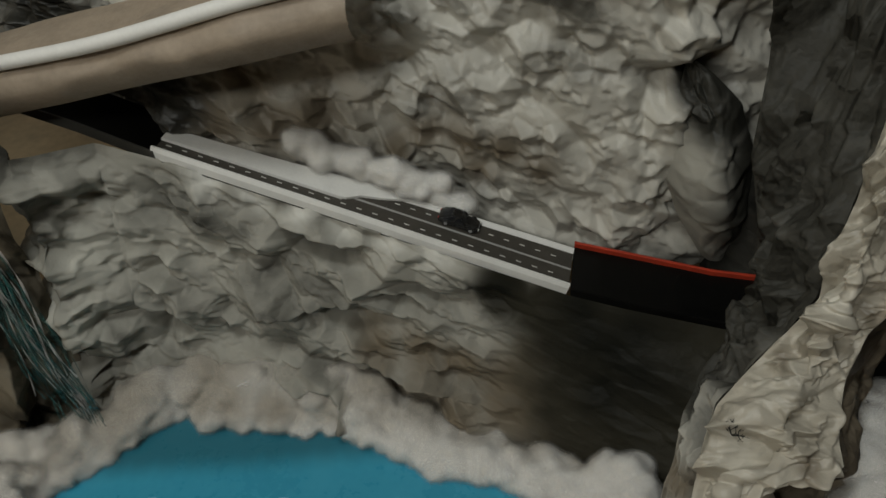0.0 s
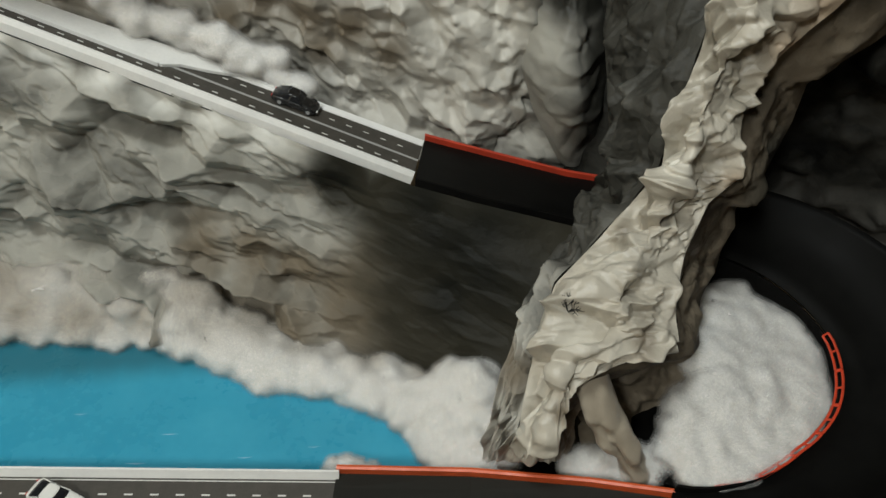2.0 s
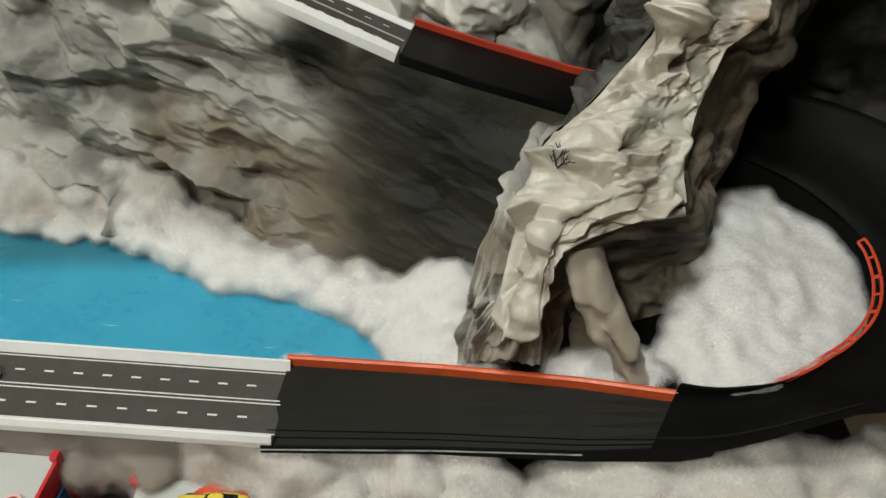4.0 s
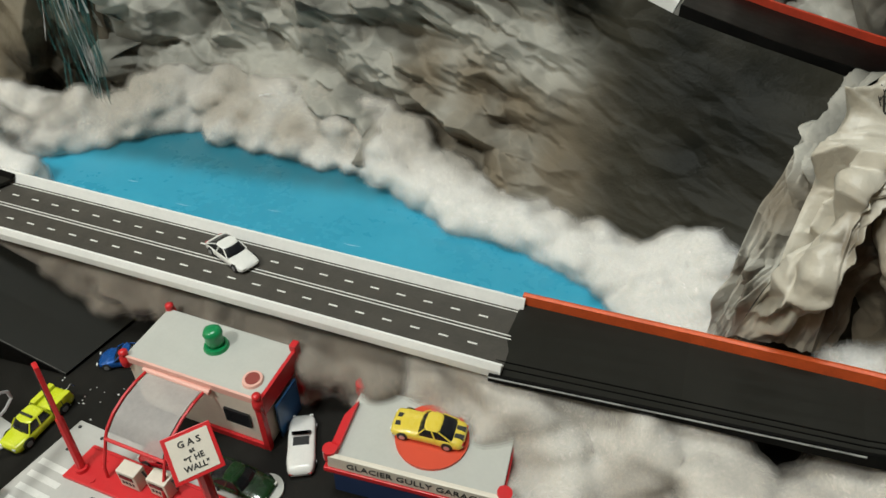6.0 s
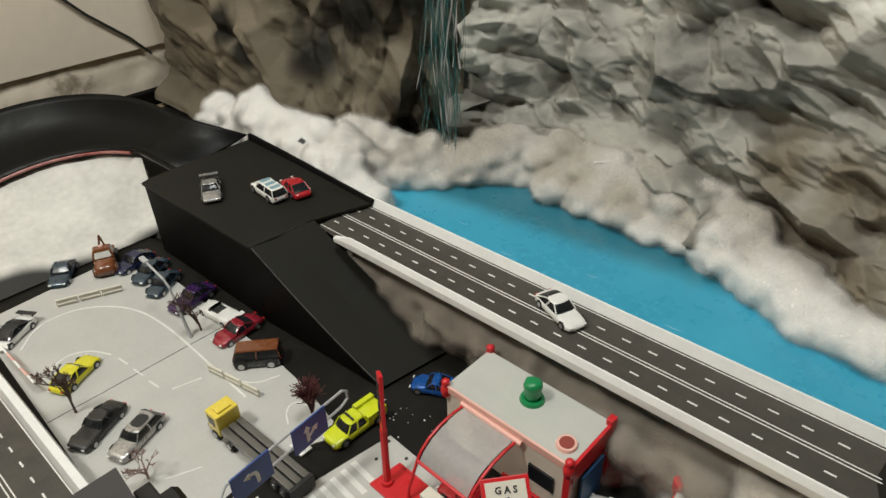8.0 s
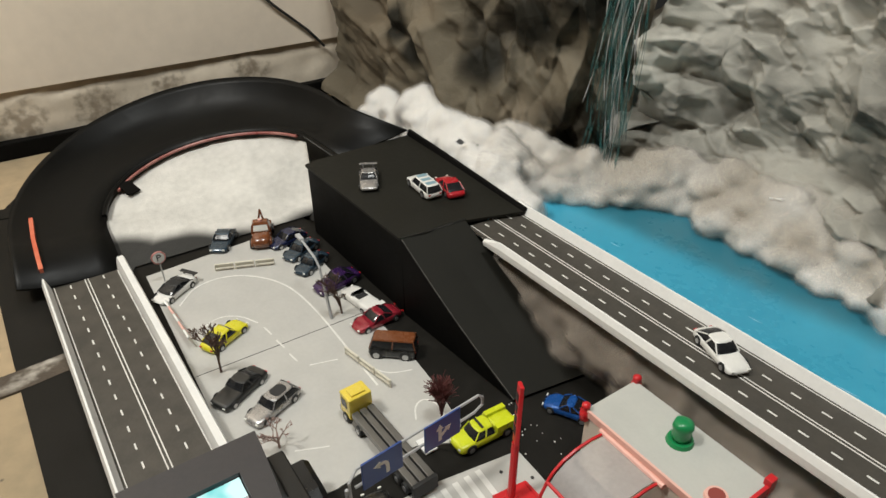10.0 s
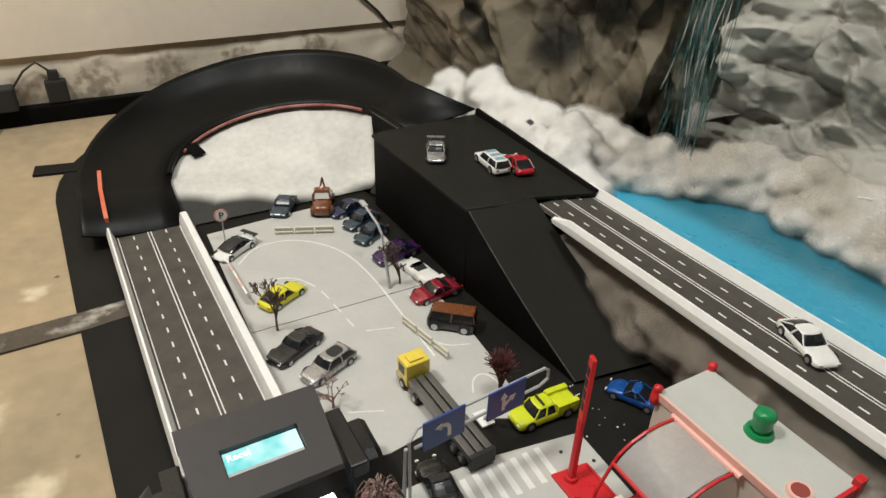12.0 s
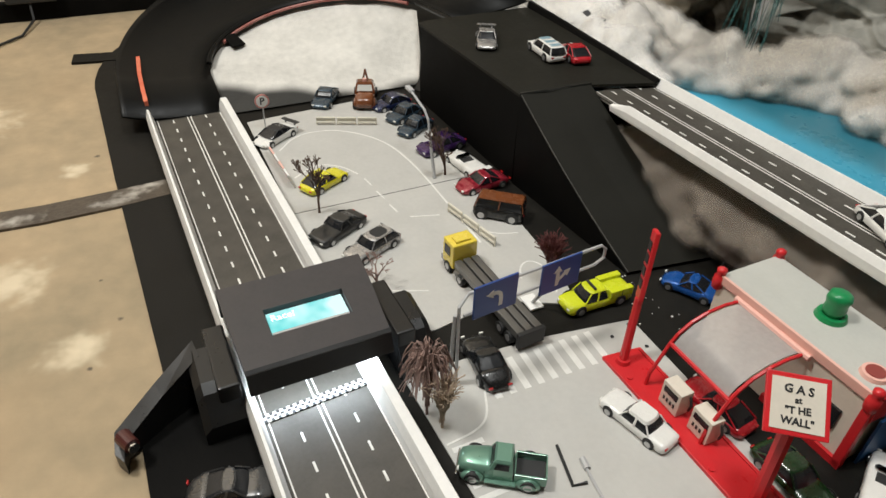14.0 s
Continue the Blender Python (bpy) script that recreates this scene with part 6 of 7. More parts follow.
for k in range(4):
    part("lettering_bar", box(-0.0042, -0.0029, 0.012 + k * 0.012, 0.0042, -0.0023, 0.0205 + k * 0.012), INK, tall, "", TALL_M)
part("foot", rod((-0.0785, 0.3585, 0.003), (-0.0785, 0.3585, 0.012), 0.008, 0.006, seg=12), RED, tall)
# square fuel sign
fuel = thing("fuel_sign", "square cream sign with a red frame and hand lettering", "toy sign")
part("post", rod((0.079, 0.366, 0.006), (0.073, 0.371, 0.085), 0.0058, seg=8), RED, fuel)
fm = Matrix.Translation((0.071, 0.371, 0.104)) @ pose(0, 0, 0, 38, 0, 52) @ Matrix.Scale(1.02, 4)
part("frame", box(-0.021, -0.021, -0.0015, 0.021, 0.021, 0.0015, 0.0008), RED, fuel, "red frame", fm)
part("face", box(-0.0175, -0.0175, 0.0014, 0.0175, 0.0175, 0.0021), CREAM, fuel, "cream sign face", fm)
for text, y, size in (("G A S", 0.0100, 0.0080), ("at", 0.0030, 0.0058), ("\"T HE", -0.0040, 0.0068), ("WALL\"", -0.0115, 0.0070)):
    lettering(text, size, INK, fuel, fm @ Matrix.Translation((0, y, 0.0023)) @ pose(0, 0, 0, 0, 0, 3 if size < 0.007 else -2), bold=0.025)

# ---- garage ----
ga = thing("garage", "red and navy toy garage with a grey roof and lettered board", "toy building", pose(0.245, 0.485, 0.003, 0, 0, 6))
part("roof_deck", box(-0.08, -0.04, 0.056, 0.082, 0.042, 0.061, 0.001), ROOF, ga, "flat grey roof deck")
part("front_wall", box(-0.082, -0.042, 0, 0.084, -0.038, 0.052), NAVY, ga, "navy blue garage front")
part("back_wall", box(-0.08, 0.038, 0, 0.082, 0.042, 0.055), NAVY, ga)
for s in (-0.082, 0.080):
    part("side_wall", box(s, -0.037, 0, s + 0.004, 0.037, 0.055), RED, ga)
part("front_board", box(-0.084, -0.047, 0.048, 0.086, -0.042, 0.066, 0.001), CREAM, ga, "cream lettered board")
part("board_trim", box(-0.088, -0.049, 0.042, 0.090, -0.041, 0.0485, 0.001), RED, ga, "red trim under the board")
part("turntable", rod((0.005, 0.002, 0.061), (0.005, 0.002, 0.0642), 0.036, seg=40), material("orange_red_disc", (0.62, 0.07, 0.03), 0.4), ga, "round orange-red turntable")
lettering("GLACIER GULLY GARAGE", 0.0115, INK, ga, Matrix.Translation((0.001, -0.0473, 0.057)) @ pose(0, 0, 0, 90))
for x, y in ((-0.08, 0.04), (-0.083, -0.04), (0.084, -0.04)):
    part("corner_knob", rod((x, y, 0.055), (x, y, 0.069), 0.007, seg=12), RED, ga)
part("end_fin", prism([(-0.084, -0.038), (-0.076, -0.038), (-0.076, 0.02), (-0.084, 0.0)], 0.061, 0.067), RED, ga)

# ---- mats with road markings ----
mat1 = thing("parking_mat", "pale grey road-play mat with white markings", "play mat")
m1 = [(-0.705, 0.142), (-0.72, 0.33), (-0.60, 0.385), (-0.318, 0.388), (-0.262, 0.385), (-0.19, 0.374), (-0.174, 0.352), (-0.192, 0.316), (-0.196, 0.262), (-0.189, 0.217), (-0.20, 0.14)]
part("mat_sheet", prism(m1, 0.003, 0.0046), CARD, mat1)


def stroke(pts, w, parent, z=0.0046, name="painted_line"):
    for _ in range(3 if len(pts) > 2 else 0):
        cut = [pts[0]]
        for a, b in zip(pts, pts[1:]):
            cut += [(0.75 * a[0] + 0.25 * b[0], 0.75 * a[1] + 0.25 * b[1]), (0.25 * a[0] + 0.75 * b[0], 0.25 * a[1] + 0.75 * b[1])]
        pts = cut + [pts[-1]]
    rows = []
    for i, p in enumerate(pts):
        a, b = Vector(pts[max(0, i - 1)]), Vector(pts[min(len(pts) - 1, i + 1)])
        d = (b - a).normalized()
        n = Vector((-d.y, d.x)) * w / 2
        rows.append([(p[0] + n.x, p[1] + n.y, z), (p[0] - n.x, p[1] - n.y, z), (p[0] - n.x, p[1] - n.y, z + 0.0003), (p[0] + n.x, p[1] + n.y, z + 0.0003)])
    return part(name, loft(rows), MARK, parent)


stroke([(-0.60, 0.165), (-0.64, 0.20), (-0.635, 0.26), (-0.58, 0.31), (-0.50, 0.325), (-0.37, 0.325), (-0.30, 0.325)], 0.0028, mat1)
stroke([(-0.52, 0.165), (-0.545, 0.20), (-0.53, 0.23), (-0.50, 0.245)], 0.0022, mat1)
for k in range(3):
    stroke([(-0.485 + k * 0.035, 0.249 + k * 0.004), (-0.465 + k * 0.035, 0.252 + k * 0.004)], 0.0022, mat1)
stroke([(-0.38, 0.27), (-0.37, 0.305)], 0.002, mat1)
stroke([(-0.26, 0.20), (-0.245, 0.235)], 0.002, mat1)
stroke([(-0.34, 0.33), (-0.31, 0.345), (-0.30, 0.375)], 0.002, mat1)
stroke([(-0.225, 0.335), (-0.245, 0.345), (-0.25, 0.36), (-0.235, 0.37), (-0.205, 0.366), (-0.19, 0.358)], 0.002, mat1)
part("seam", box(-0.4395, 0.142, 0.0046, -0.4385, 0.386, 0.0048), INK, mat1, "dark seam between the mat halves")
mat2 = thing("station_mat", "pale grey road-play mat with a zebra crossing", "play mat")
m2 = [(-0.125, 0.405), (-0.14, 0.30), (-0.145, 0.165), (0.16, 0.175), (0.13, 0.345), (0.10, 0.40)]
part("mat_sheet", prism(m2, 0.003, 0.0046), CARD, mat2)
for k in range(9):
    y = 0.236 + k * 0.0145
    stroke([(-0.128, y), (-0.088, y - 0.002)], 0.0065, mat2, name="zebra_stripe")
stroke([(-0.10, 0.225), (-0.075, 0.215), (-0.065, 0.20), (-0.062, 0.17)], 0.002, mat2)
for k in range(5):
    stroke([(-0.055 + k * 0.012, 0.172), (-0.055 + k * 0.012, 0.20)], 0.005, mat2, name="zebra_stripe")
for x, y in ((-0.112, 0.372), (-0.088, 0.395), (-0.12, 0.398)):
    part("rivet", rod((x, y, 0.0046), (x, y, 0.0052), 0.002, seg=10), INK, mat2)

# ---- timing gantry ----
gan = thing("timing_gantry", "black timing gantry with a lit display spanning the finish road", "timing gantry", pose(-0.19, 0.095, 0.003, 0, 0, 1))
GLOSS = material("satin_black_plastic", (0.009, 0.009, 0.009), 0.34, 0, 0.2, 40, 0.05, 400)
pl = join(prism([(-0.052, -0.066), (-0.014, -0.065), (-0.014, 0.0635), (-0.052, 0.066)], 0, 0.006), prism([(0.0165, -0.064), (0.050, -0.063), (0.050, 0.0575), (0.0165, 0.0605)], 0, 0.006), prism([(-0.014, -0.065), (0.0165, -0.064), (0.0165, -0.034), (-0.014, -0.034)], 0, 0.006), prism([(-0.014, 0.036), (0.0165, 0.036), (0.0165, 0.0605), (-0.014, 0.0635)], 0, 0.006))
part("panel", pl, material("satin_charcoal_panel", (0.045, 0.041, 0.043), 0.42, 0, 0.2, 30, 0.03, 400), gan, "flat black display panel", pose(0, 0, 0.064, 0, 5, 0))
part("front_fascia", loft([[(0.047, y, 0.068), (0.050, y, 0.066), (0.056, y, 0.048), (0.050, y, 0.047)] for y in (-0.063, 0.0575)]), GLOSS, gan)
part("back_fascia", box(-0.053, -0.066, 0.045, -0.048, 0.066, 0.069), GLOSS, gan)
part("under_plate", box(-0.048, -0.062, 0.046, 0.049, 0.057, 0.049), GLOSS, gan)
for s in (-1, 1):
    part("pillar", box(-0.035, s * 0.076 - 0.009, 0, 0.04, s * 0.076 + 0.009, 0.05, 0.002), GLOSS, gan)
    part("shoulder", loft([[(x, s * 0.068, z - 0.03), (x, s * 0.102, z - 0.03), (x, s * 0.102, z - 0.006), (x, s * 0.096, z), (x, s * 0.068, z)] for x, z in ((-0.015, 0.045), (-0.012, 0.05), (0.025, 0.047), (0.034, 0.042), (0.05, 0.02))]), GLOSS, gan)
part("bezel", box(-0.0155, -0.0355, -0.004, 0.018, 0.0375, -0.002), INK, gan, "black bezel", pose(0, 0, 0.064, 0, 5, 0))
SCREEN = bpy.data.materials.new("lit_display")
SCREEN.use_nodes = True
sn, sl = SCREEN.node_tree.nodes, SCREEN.node_tree.links
sgeo, stex, sramp = sn.new("ShaderNodeNewGeometry"), sn.new("ShaderNodeTexNoise"), sn.new("ShaderNodeValToRGB")
stex.inputs["Scale"].default_value = 26
sl.new(sgeo.outputs["Position"], stex.inputs["Vector"])
sl.new(stex.outputs["Fac"], sramp.inputs["Fac"])
sramp.color_ramp.elements[0].position, sramp.color_ramp.elements[0].color = 0.42, (0.12, 0.62, 0.62, 1)
sramp.color_ramp.elements[1].position, sramp.color_ramp.elements[1].color = 0.58, (0.80, 1.0, 1.0, 1)
sl.new(sramp.outputs["Color"], sn["Principled BSDF"].inputs["Emission Color"])
sn["Principled BSDF"].inputs["Emission Strength"].default_value = 0.95
sn["Principled BSDF"].inputs["Base Color"].default_value = (0.05, 0.2, 0.2, 1)
part("display", box(-0.0125, -0.0325, -0.002, 0.0105, 0.0345, 0.0012), SCREEN, gan, "glowing cyan display", pose(0, 0, 0.064, 0, 5, 0))
lettering("Race!", 0.0095, glow("white_display_text", (1.0, 1.0, 1.0), 1.3), gan, pose(0, 0, 0.064, 0, 5, 0) @ Matrix.Translation((-0.0055, -0.0195, 0.0014)) @ pose(0, 0, 0, 0, 0, 90), "display_text", 0.0001)
part("display_sill", box(0.0107, -0.0325, -0.002, 0.0150, 0.0345, 0.0018), SIGN_GREY, gan, "grey display edge", pose(0, 0, 0.064, 0, 5, 0))
fin = loft([[(-0.022, -0.094, 0.0), (-0.022, -0.094, 0.052), (-0.004, -0.092, 0.050), (-0.004, -0.092, 0.0)], [(-0.002, -0.130, 0.0), (-0.002, -0.130, 0.036), (0.013, -0.126, 0.034), (0.013, -0.126, 0.0)], [(0.022, -0.166, 0.0), (0.022, -0.166, 0.020), (0.036, -0.160, 0.019), (0.036, -0.160, 0.0)], [(0.040, -0.168, 0.0), (0.040, -0.168, 0.016), (0.050, -0.162, 0.015), (0.050, -0.162, 0.0)]])
part("side_fin", fin, GLOSS, gan, "black side wedge")
# Black sheet laid on the board in place of the gantry's shade.
part("shade_plate", box(0.0, -0.150, 0.0002, 0.16, -0.062, 0.002), BLACK, gan)
part("thumb_knob", rod((0.030, -0.160, 0.022), (0.044, -0.154, 0.023), 0.0066, 0.006, seg=16), material("dark_red_plastic", (0.06, 0.012, 0.010), 0.35), gan, "dark red-brown thumb knob")
part("knob_ring", rod((0.044, -0.154, 0.023), (0.047, -0.1527, 0.0232), 0.0042, seg=14), CHROME, gan, "chrome knob ring")
part("led_strip", box(0.040, -0.055, 0.0445, 0.047, 0.055, 0.0458), glow("white_leds", (0.85, 0.93, 1.0), 6.0), gan, "white light strip under the beam")
area_lamp("gantry_led_light", pose(-0.146, 0.094, 0.0455), 0.01, 0.11, 0.135, (0.78, 0.91, 1.0))
chk = thing("finish_line", "black and white chequered finish strip with a raised edge", "finish strip")
check_m = Matrix.Translation((-0.1365, 0.037, 0.019)) @ pose(0, 0, 0, 0, 0, 4.5)
check = part("white_check", box(-0.00145, -0.00145, 0, 0.00145, 0.00145, 0.0012), MARK, chk, "", check_m)
dark_check = part("black_check", box(-0.00145, -0.00145, 0, 0.00145, 0.00145, 0.0011), INK, chk, "", check_m @ Matrix.Translation((0.0029, 0, 0)))
for k in range(37):
    for j in range(3):
        if (k, j) not in ((0, 0), (0, 1)):
            put("black_check" if (k + j) % 2 else "white_check", dark_check.data if (k + j) % 2 else check.data, None, chk, "", check_m @ Matrix.Translation((j * 0.0029, k * 0.0029, 0)))

# ---- signs, lamp, fences, trees ----
sg = thing("direction_sign_gantry", "grey toy sign frame with two blue direction signs", "toy road sign")
part("top_bar", pipe([(-0.118, 0.205, 0.005), (-0.12, 0.205, 0.095), (-0.124, 0.215, 0.103), (-0.14, 0.36, 0.100), (-0.141, 0.366, 0.094), (-0.141, 0.366, 0.084), (-0.139, 0.355, 0.080), (-0.124, 0.212, 0.080)], 0.0016), SIGN_GREY, sg)
part("post", pipe([(-0.122, 0.2, 0.004), (-0.122, 0.203, 0.085)], 0.002), SIGN_GREY, sg)
part("foot_plate", box(-0.197, 0.317, 0.0046, -0.175, 0.333, 0.007, 0.0005), WHITE, sg)
part("post", pipe([(-0.185, 0.325, 0.006), (-0.15, 0.33, 0.074)], 0.002), SIGN_GREY, sg)
for y, kind, height in ((0.239, "turn", 0.0955), (0.310, "fork", 0.090)):
    x = -0.116 - (y - 0.205) * 0.13
    sm = Matrix.Translation((x, y, height)) @ pose(0, 0, 0, 90, 0, 96)
    part("sign_plate", box(-0.022, -0.017, -0.001, 0.022, 0.017, 0.001, 0.0006), SIGN_BLUE, sg, "blue sign plate with a white arrow", sm)
    if kind == "turn":
        pts = [[(0.005, -0.011), (0.005, 0.001), (0.002, 0.0045), (-0.005, 0.0045)]]
        heads = [(-0.010, 0.0045, 180)]
    else:
        pts = [[(-0.004, -0.011), (-0.004, 0.005)], [(-0.004, -0.006), (0.005, 0.001)]]
        heads = [(-0.004, 0.011, 90), (0.010, 0.004, 35)]
    for p in pts:
        ob = stroke(p, 0.0038, sg, 0.001, "arrow_line")
        ob.matrix_local = sm
    for hx_, hy_, ang in heads:
        bm = prism([(0, 0), (-0.007, 0.0045), (-0.007, -0.0045)], 0.001, 0.0013)
        part("arrow_head", bm, MARK, sg, "", sm @ pose(hx_, hy_, 0, 0, 0, ang))
ps = thing("parking_sign", "small round parking sign on a thin post", "toy road sign", pose(-0.675, 0.163, 0.0046))
part("post", rod((0, 0, 0), (0, 0, 0.036), 0.001), SIGN_GREY, ps)
part("disc", rod((-0.0008, 0, 0.043), (0.0008, 0, 0.043), 0.0105, seg=24), material("pink_rim", (0.6, 0.25, 0.22), 0.5), ps, "round plate with a red rim")
part("face", rod((0.0008, 0, 0.043), (0.0012, 0, 0.043), 0.0085, seg=24), WHITE, ps)
lettering("P", 0.0155, INK, ps, Matrix.Translation((0.0013, 0, 0.043)) @ pose(0, 0, 0, 90, 0, 90))
lp = thing("street_lamp", "grey plastic toy street lamp with a bent arm", "toy street lamp")
part("post", rod((-0.452, 0.335, 0.0046), (-0.468, 0.335, 0.055), 0.0026, 0.0020, seg=8), SIGN_GREY, lp)
part("arm", pipe([(-0.468, 0.335, 0.055), (-0.475, 0.335, 0.078), (-0.485, 0.334, 0.088), (-0.525, 0.332, 0.098)], 0.0017), SIGN_GREY, lp)
part("lamp_head", box(-0.54, 0.329, 0.096, -0.522, 0.336, 0.1, 0.001), SIGN_GREY, lp)


def fence(pts, mat, label, h=0.012, n=3):
    f = thing("barrier_fence", label, "toy barrier", group="toy barriers")
    a, b = Vector(pts[0]), Vector(pts[1])
    d = (b - a) / n
    for k in range(n):
        p, q = a + d * (k + 0.05), a + d * (k + 0.92)
        for z in (0.35, 0.95):
            part("rail", rod(p + Vector((0, 0, h * z)), q + Vector((0, 0, h * z)), 0.0017, seg=6), mat, f)
        part("board", prism([(p.x - 0.0005, p.y), (q.x - 0.0005, q.y), (q.x + 0.0005, q.y), (p.x + 0.0005, p.y)], p.z + h * 0.4, p.z + h * 0.9), mat, f)
        for e in (p, q):
            part("post", rod(e, e + Vector((0, 0, h)), 0.0011, seg=6), mat, f)
    return f


fence([(-0.66, 0.235, 0.0046), (-0.625, 0.32, 0.0046)], YELLOW_FENCE, "pale yellow toy barrier standing on the mat")
fence([(-0.375, 0.318, 0.0046), (-0.285, 0.337, 0.0046)], YELLOW_FENCE, "pale yellow toy barrier beside the dark van")
rw = thing("striped_barrier", "red and white striped toy barrier along the guard wall", "toy barrier")
for k in range(5):
    a = Vector((-0.60, 0.152, 0.011)).lerp(Vector((-0.495, 0.158, 0.011)), k / 5)
    b = Vector((-0.60, 0.152, 0.011)).lerp(Vector((-0.495, 0.158, 0.011)), (k + 1) / 5)
    bm = box(-0.0100, -0.0014, -0.007, 0.0100, 0.0014, 0.015, 0.0006)
    part("red_panel" if k % 2 else "white_panel", bm, PINK if k % 2 else WHITE, rw, "", Matrix.Translation((a + b) / 2) @ pose(0, 0, 0, 20, 0, 3))


def plume(name, label, x, y, height, width, mat, seed, n, droop):
    """A tuft of thin curved strands on a short stem."""
    rng = random.Random(seed)
    t = thing(name, label, "model tree", pose(x, y, 0.0046))
    part("stem", rod((0, 0, 0), (0, 0, height * 0.35), 0.0014, 0.001), mat, t)
    many = []
    for k in range(n):
        a, reach = rng.uniform(0, 2 * math.pi), width * rng.uniform(0.25, 1.0)
        z0, top = height * rng.uniform(0.1, 0.35), height * rng.uniform(0.7, 1.02)
        pts = []
        for s in np.linspace(0, 1, 7):
            r = reach * s ** 1.2
            z = z0 + (top - z0) * math.sin(min(1, s * (1.25 if droop else 0.95)) * math.pi / 2) - droop * height * max(0, s - 0.5) ** 1.3 * 1.6
            pts.append((r * math.cos(a) + rng.gauss(0, 0.0009), r * math.sin(a) + rng.gauss(0, 0.0009), max(0.001, z)))
        many.append(pipe(pts, rng.uniform(0.00035, 0.0006), 4))
    part("strand_crown", join(*many), mat, t)["kind"] = "stuff"
    return t


def wire_tree(name, label, x, y, z, height, mat, seed, spread=0.5, levels=4, weeping=False, trunk=0.0016):
    rng = random.Random(seed)
    t = thing(name, label, "model tree", pose(x, y, z))
    pieces, twigs = [], []

    def grow(p, d, length, r, level):
        q = p + d * length
        (pieces if level < 2 else twigs).append((p, q, r))
        if level >= levels:
            return
        for k in range(rng.choice((2, 3, 3)) if level else 5):
            nd = (d + Vector((rng.uniform(-1, 1), rng.uniform(-1, 1), rng.uniform(-0.3, 0.6) - (0.55 * level if weeping else 0))) * spread).normalized()
            grow(q if level else p.lerp(q, 0.35 + 0.16 * k), nd, length * rng.uniform(0.55, 0.8), r * 0.62, level + 1)

    grow(Vector((0, 0, 0)), Vector((rng.uniform(-0.1, 0.1), rng.uniform(-0.1, 0.1), 1)).normalized(), height * 0.45, trunk, 0)
    part("trunk", join(*[rod(p, q, r, r * 0.8, seg=5) for p, q, r in pieces]), mat, t)
    if twigs:
        part("twig_crown", join(*[rod(p, q, max(r, 0.00045), max(r * 0.7, 0.0004), seg=4) for p, q, r in twigs]), mat, t)
    return t


wire_tree("bare_tree", "small dark bare-branched model tree", -0.430, 0.172, 0.0046, 0.066, BARK, 3, 0.5, 5)
plume("dark_red_shrub", "dark red twiggy model shrub on the mat edge", -0.212, 0.362, 0.056, 0.021, BARK_RED, 5, 170, 0.0)


plume("weeping_tree", "pale mauve drooping model tree beside the finish road", -0.098, 0.168, 0.088, 0.024, BARK_PALE, 8, 210, 0.55)
plume("straw_shrub", "straw-coloured feathery model shrub", -0.080, 0.174, 0.060, 0.018, STRAW, 12, 110, 0.0)
wire_tree("bare_tree", "brown dry model tree by the street lamp", -0.455, 0.352, 0.0046, 0.06, BARK, 15, 0.55, 5)
wire_tree("pale_twig", "pale dry twig standing behind the gantry", -0.274, 0.188, 0.0046, 0.034, BARK_PALE, 18, 0.9, 4)
wire_tree("cliff_twig", "tiny black twig tree on the rock pillar", 0.546, 0.718, 0.345, 0.042, INK, 22, 0.7, 3)

# ---- waterfall ----
wf = thing("waterfall", "teal tinsel strands hanging down the paper cliff as a waterfall", "waterfall")
rng = random.Random(4)
for k in range(60):
    x0, w = rng.gauss(0, 0.017), rng.uniform(0.0006, 0.0018)
    pts, ph, end = [], rng.uniform(0, 6), rng.uniform(0.34, 0.49) if k % 3 else 0.49
    for t in np.linspace(0, 1, 22):
        z = 0.61 - t * end
        pts.append((-0.460 + x0 * (0.6 + 0.6 * t) + 0.006 * math.sin(t * 8 + ph) + 0.022 * t, 0.818 + 0.05 * (1 - t) + 0.006 * math.cos(t * 7 + ph), z))
    part("tinsel_strand", sheet([[Vector(p) + Vector((w * math.cos(i * 0.9 + ph), w * math.sin(i * 0.9 + ph), 0)), Vector(p) - Vector((w * math.cos(i * 0.9 + ph), w * math.sin(i * 0.9 + ph), 0))] for i, p in enumerate(pts)]), TEAL if k % 4 else CLEAR, wf)

# ---- oddments ----
tow = thing("toy_tow_truck", "rusty brown toy tow truck with a small crane", "toy car", pose(-0.708, 0.330, 0.0046, 0, 0, -22) @ Matrix.Scale(1.15, 4), "toy cars")
rings = [[(x, -w, 0.005), (x, -w, z - 0.003), (x, -w * 0.7, z), (x, w * 0.7, z), (x, w, z - 0.003), (x, w, 0.005)] for x, w, z in ((0.030, 0.009, 0.012), (0.027, 0.012, 0.0165), (0.014, 0.013, 0.019), (0.008, 0.0135, 0.020))]
part("bonnet", loft(rings), C_BROWN, tow, smooth=True)
part("cab", loft([[(0.009 * k + o, -0.0135 * k2, z), (0.009 * k + o, 0.0135 * k2, z), (-0.009 * k + o, 0.0135 * k2, z), (-0.009 * k + o, -0.0135 * k2, z)] for z, k, k2, o in ((0.005, 1, 1, 0), (0.020, 1, 1, 0), (0.029, 0.8, 0.86, -0.001), (0.0315, 0.6, 0.7, -0.001))]), C_BROWN, tow)
part("windscreen", sheet([[(0.0095, y, 0.0205), (0.0068, y * 0.88, 0.0285)] for y in (-0.0105, 0.0105)]), LAMP_GLASS, tow, "pale windscreen")
part("load_bed", box(-0.032, -0.013, 0.007, -0.009, 0.013, 0.0145, 0.001), C_BROWN, tow)
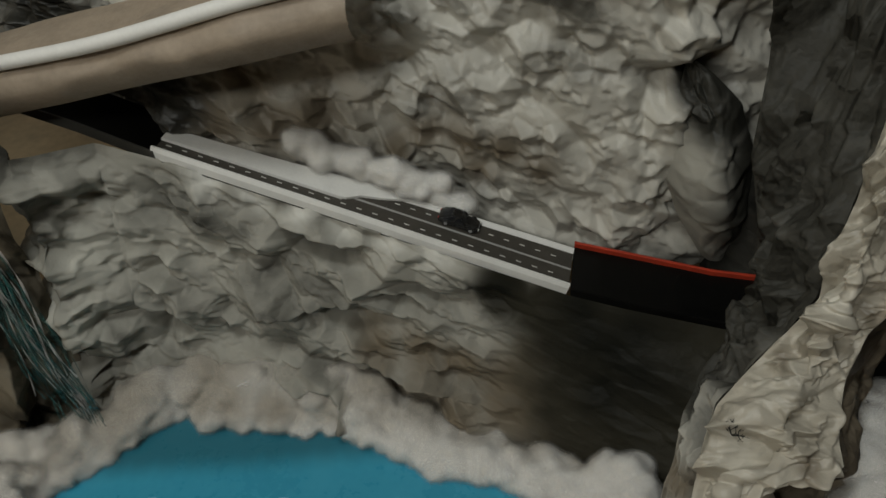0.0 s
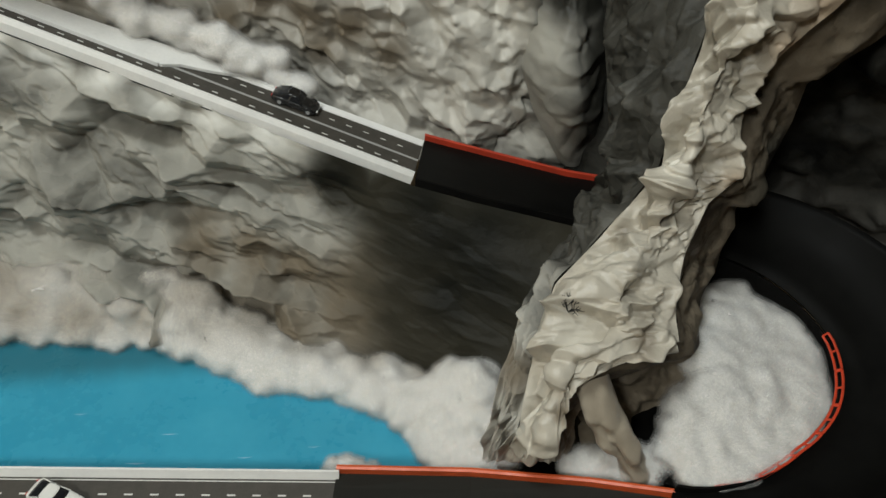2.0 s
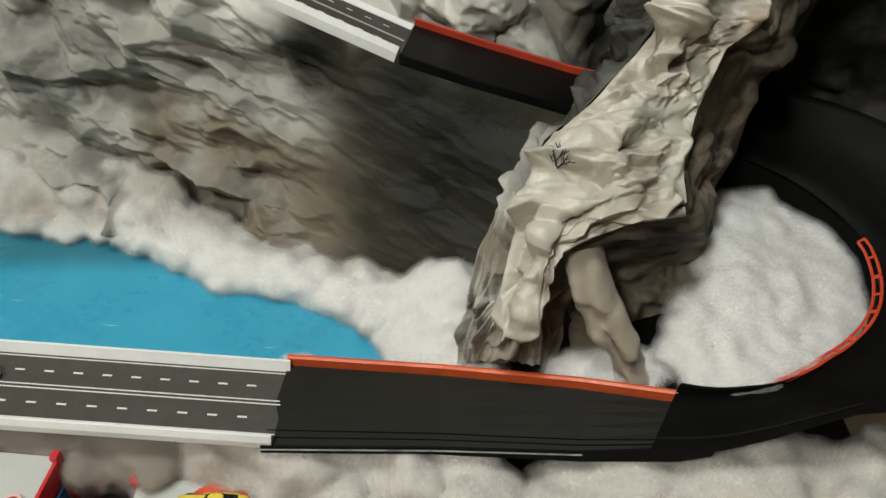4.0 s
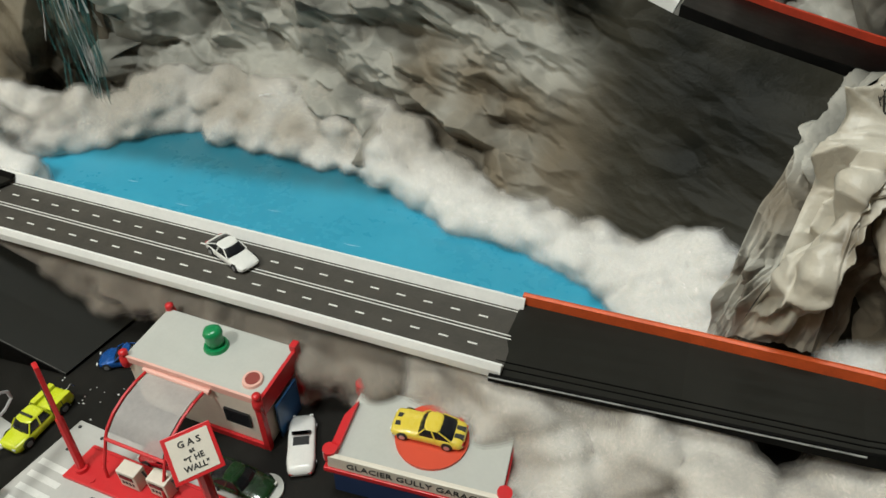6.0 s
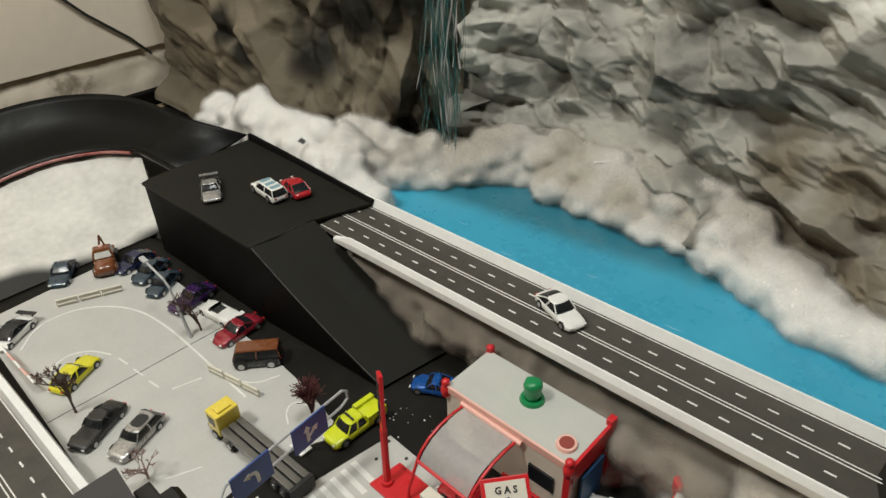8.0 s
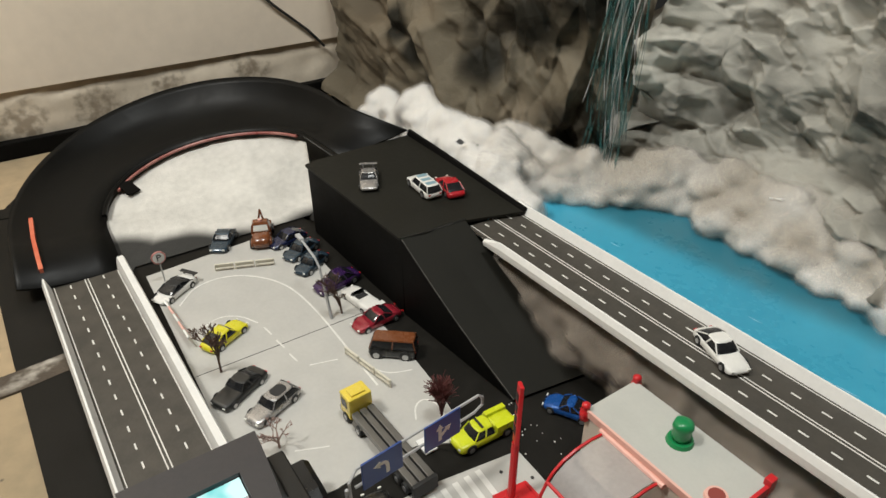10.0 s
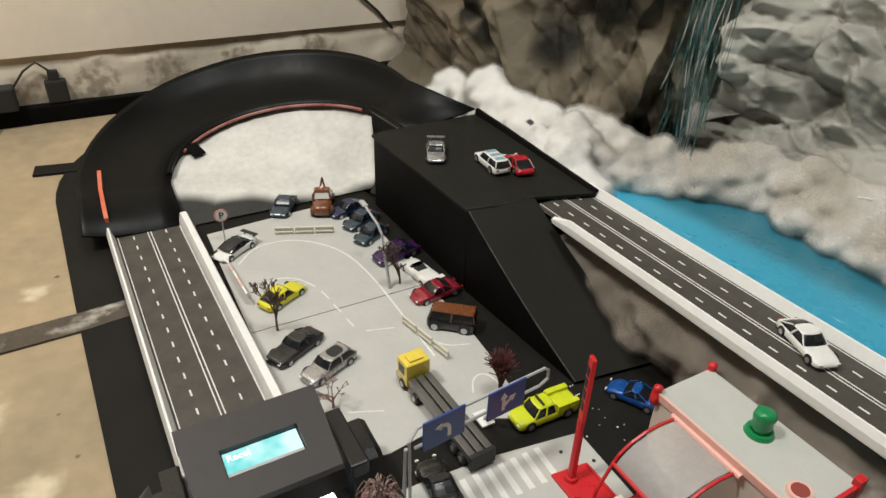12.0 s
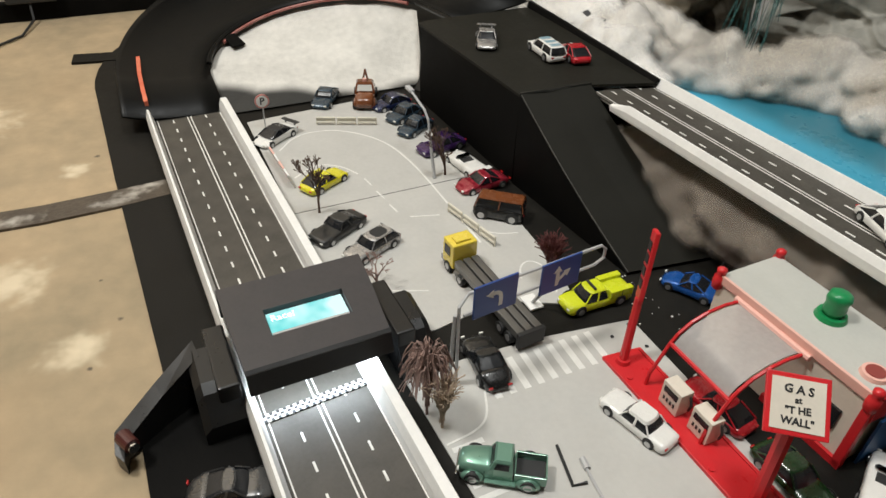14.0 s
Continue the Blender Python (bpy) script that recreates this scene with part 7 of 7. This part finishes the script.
part("crane_mast", join(rod((-0.014, -0.006, 0.014), (-0.018, 0, 0.040), 0.0014), rod((-0.014, 0.006, 0.014), (-0.018, 0, 0.040), 0.0014), rod((-0.018, 0, 0.040), (-0.031, 0, 0.028), 0.0014)), C_BROWN, tow, "rusty crane frame")
part("roof_lamp", rod((0, 0, 0.031), (0, 0, 0.0345), 0.0028, seg=10), PINK, tow)
for s in (-1, 1):
    part("front_wing", dome(0.019, s * 0.0125, 0.006, 0.009, 0.0042, 0.0085), C_BROWN, tow, smooth=True)
    for x in (0.019, -0.020):
        w = part("wheel", rod((0, -0.0025, 0), (0, 0.0025, 0), 0.0068, seg=16), TYRE, tow, "black toy tyre", Matrix.Translation((x, s * 0.0135, 0.0068)))
        part("rim", rod((0, s * 0.0018, 0), (0, s * 0.0029, 0), 0.0036, seg=10), C_BROWN, w)
TRAILER = paint("trailer_grey", (0.16, 0.155, 0.145), 0.6, 0.4)
tk = thing("toy_flatbed_truck", "toy lorry with a yellow cab and a long grey flatbed trailer", "toy truck", on(-0.207, 0.286, 0.0046, 183))
part("cab", box(0.052, -0.015, 0.008, 0.075, 0.015, 0.038, 0.002), C_GOLD, tk, "yellow cab")
part("windscreen", box(0.0745, -0.012, 0.022, 0.0757, 0.012, 0.033), WINDOW, tk)
for s in (-1, 1):
    part("side_window", box(0.058, s * 0.0152 - 0.0004, 0.022, 0.070, s * 0.0152 + 0.0004, 0.033), WINDOW, tk)
part("chassis", box(-0.075, -0.010, 0.007, 0.06, 0.010, 0.012), INK, tk)
part("front_bumper", box(0.072, -0.0148, 0.006, 0.0785, 0.0148, 0.013, 0.001), C_SILV, tk, "silver front bumper")
part("roof_vent", box(0.056, -0.009, 0.0375, 0.068, 0.009, 0.0405, 0.001), C_GOLD, tk)
part("grille", box(0.0748, -0.009, 0.0135, 0.0762, 0.009, 0.0205), INK, tk)
part("fuel_tank", rod((0.030, 0.0125, 0.0085), (0.047, 0.0125, 0.0085), 0.004, seg=12), TRAILER, tk)
for y in (-0.010, 0.0, 0.010):
    part("trailer_rail", box(-0.074, y - 0.004, 0.013, 0.05, y + 0.004, 0.021, 0.001), TRAILER, tk, "dark grey metal trailer rail")
part("tail_board", box(-0.077, -0.015, 0.004, -0.072, 0.015, 0.022, 0.001), INK, tk)
for x in (0.062, 0.035, -0.045, -0.06):
    for s in (-1, 1):
        w = part("wheel", rod((0, -0.0025, 0), (0, 0.0025, 0), 0.0065, seg=14), TYRE, tk, "black toy tyre", Matrix.Translation((x, s * 0.0135, 0.0065)))
        part("rim", rod((0, s * 0.0018, 0), (0, s * 0.0029, 0), 0.0036, seg=10), RIM, w, "silver wheel rim")
dn = thing("fallen_lamp", "toy lamp post lying on the mat beside a dark bar", "toy street lamp")
part("post", pipe([(0.0, 0.262, 0.006), (0.03, 0.258, 0.006), (0.09, 0.25, 0.006)], 0.0014), SIGN_GREY, dn)
part("lamp_head", rod((-0.006, 0.264, 0.006), (0.004, 0.262, 0.006), 0.003), SIGN_GREY, dn)
part("bar", pipe([(-0.025, 0.252, 0.006), (0.012, 0.243, 0.006), (0.014, 0.255, 0.006)], 0.0014), INK, dn)
tagged(part("round_lid", rod((0, 0, 0), (0, 0, 0.004), 0.017, seg=30), ROOF, m=pose(0.105, 0.408, 0.003)), "pale grey round plastic lid", "lid")

rng = random.Random(77)
crumbs = join(*[box(x - r, y - r, 0.003, x + r, y + r * 0.7, 0.003 + r * 1.4) for x, y, r in [(rng.gauss(-0.150, 0.022), rng.gauss(0.437, 0.012), rng.uniform(0.0004, 0.0009)) for k in range(20)]])
tagged(part("paper_crumbs", crumbs, WHITE), "tiny white paper crumbs strewn on the black board", "crumbs", kind="stuff")
tagged(part("white_splinter", join(rod((-0.012, 0, 0), (0.010, 0.002, 0.004), 0.0016, 0.0008, seg=5), rod((-0.004, 0, 0.002), (0.006, -0.008, 0.006), 0.0012, 0.0006, seg=5)), WHITE, m=pose(-0.18, 0.900, 0.142, 0, 0, 20)), "white forked splinter lying on the fibre snow", "splinter")
rng = random.Random(91)
for x, y, z in ((0.72, 0.80, 0.225), (0.79, 0.845, 0.232), (0.83, 0.80, 0.225), (0.745, 0.71, 0.215), (0.74, 0.695, 0.212), (0.85, 0.72, 0.212), (0.87, 0.80, 0.222), (0.71, 0.835, 0.228)):
    r = rng.uniform(0.0035, 0.0065)
    tagged(part("dark_scrap", prism([(-r, -r * 0.5), (r * 0.8, -r * 0.7), (r, r * 0.5), (-r * 0.3, r * 0.8)], 0, 0.0008), FLANK_PAPER, m=pose(x, y, z, rng.uniform(-25, 25), rng.uniform(-25, 25), rng.uniform(0, 360))), "small dark paper scrap caught in the fibre snow", "scrap", "paper scraps")
tagged(part("black_scrap", prism([(-0.006, -0.003), (0.005, -0.004), (0.007, 0.003), (-0.002, 0.005)], 0, 0.001), INK, m=pose(-0.582, 0.640, 0.150, 50, 20, 30)), "small black paper scrap caught in the fibre snow", "scrap")
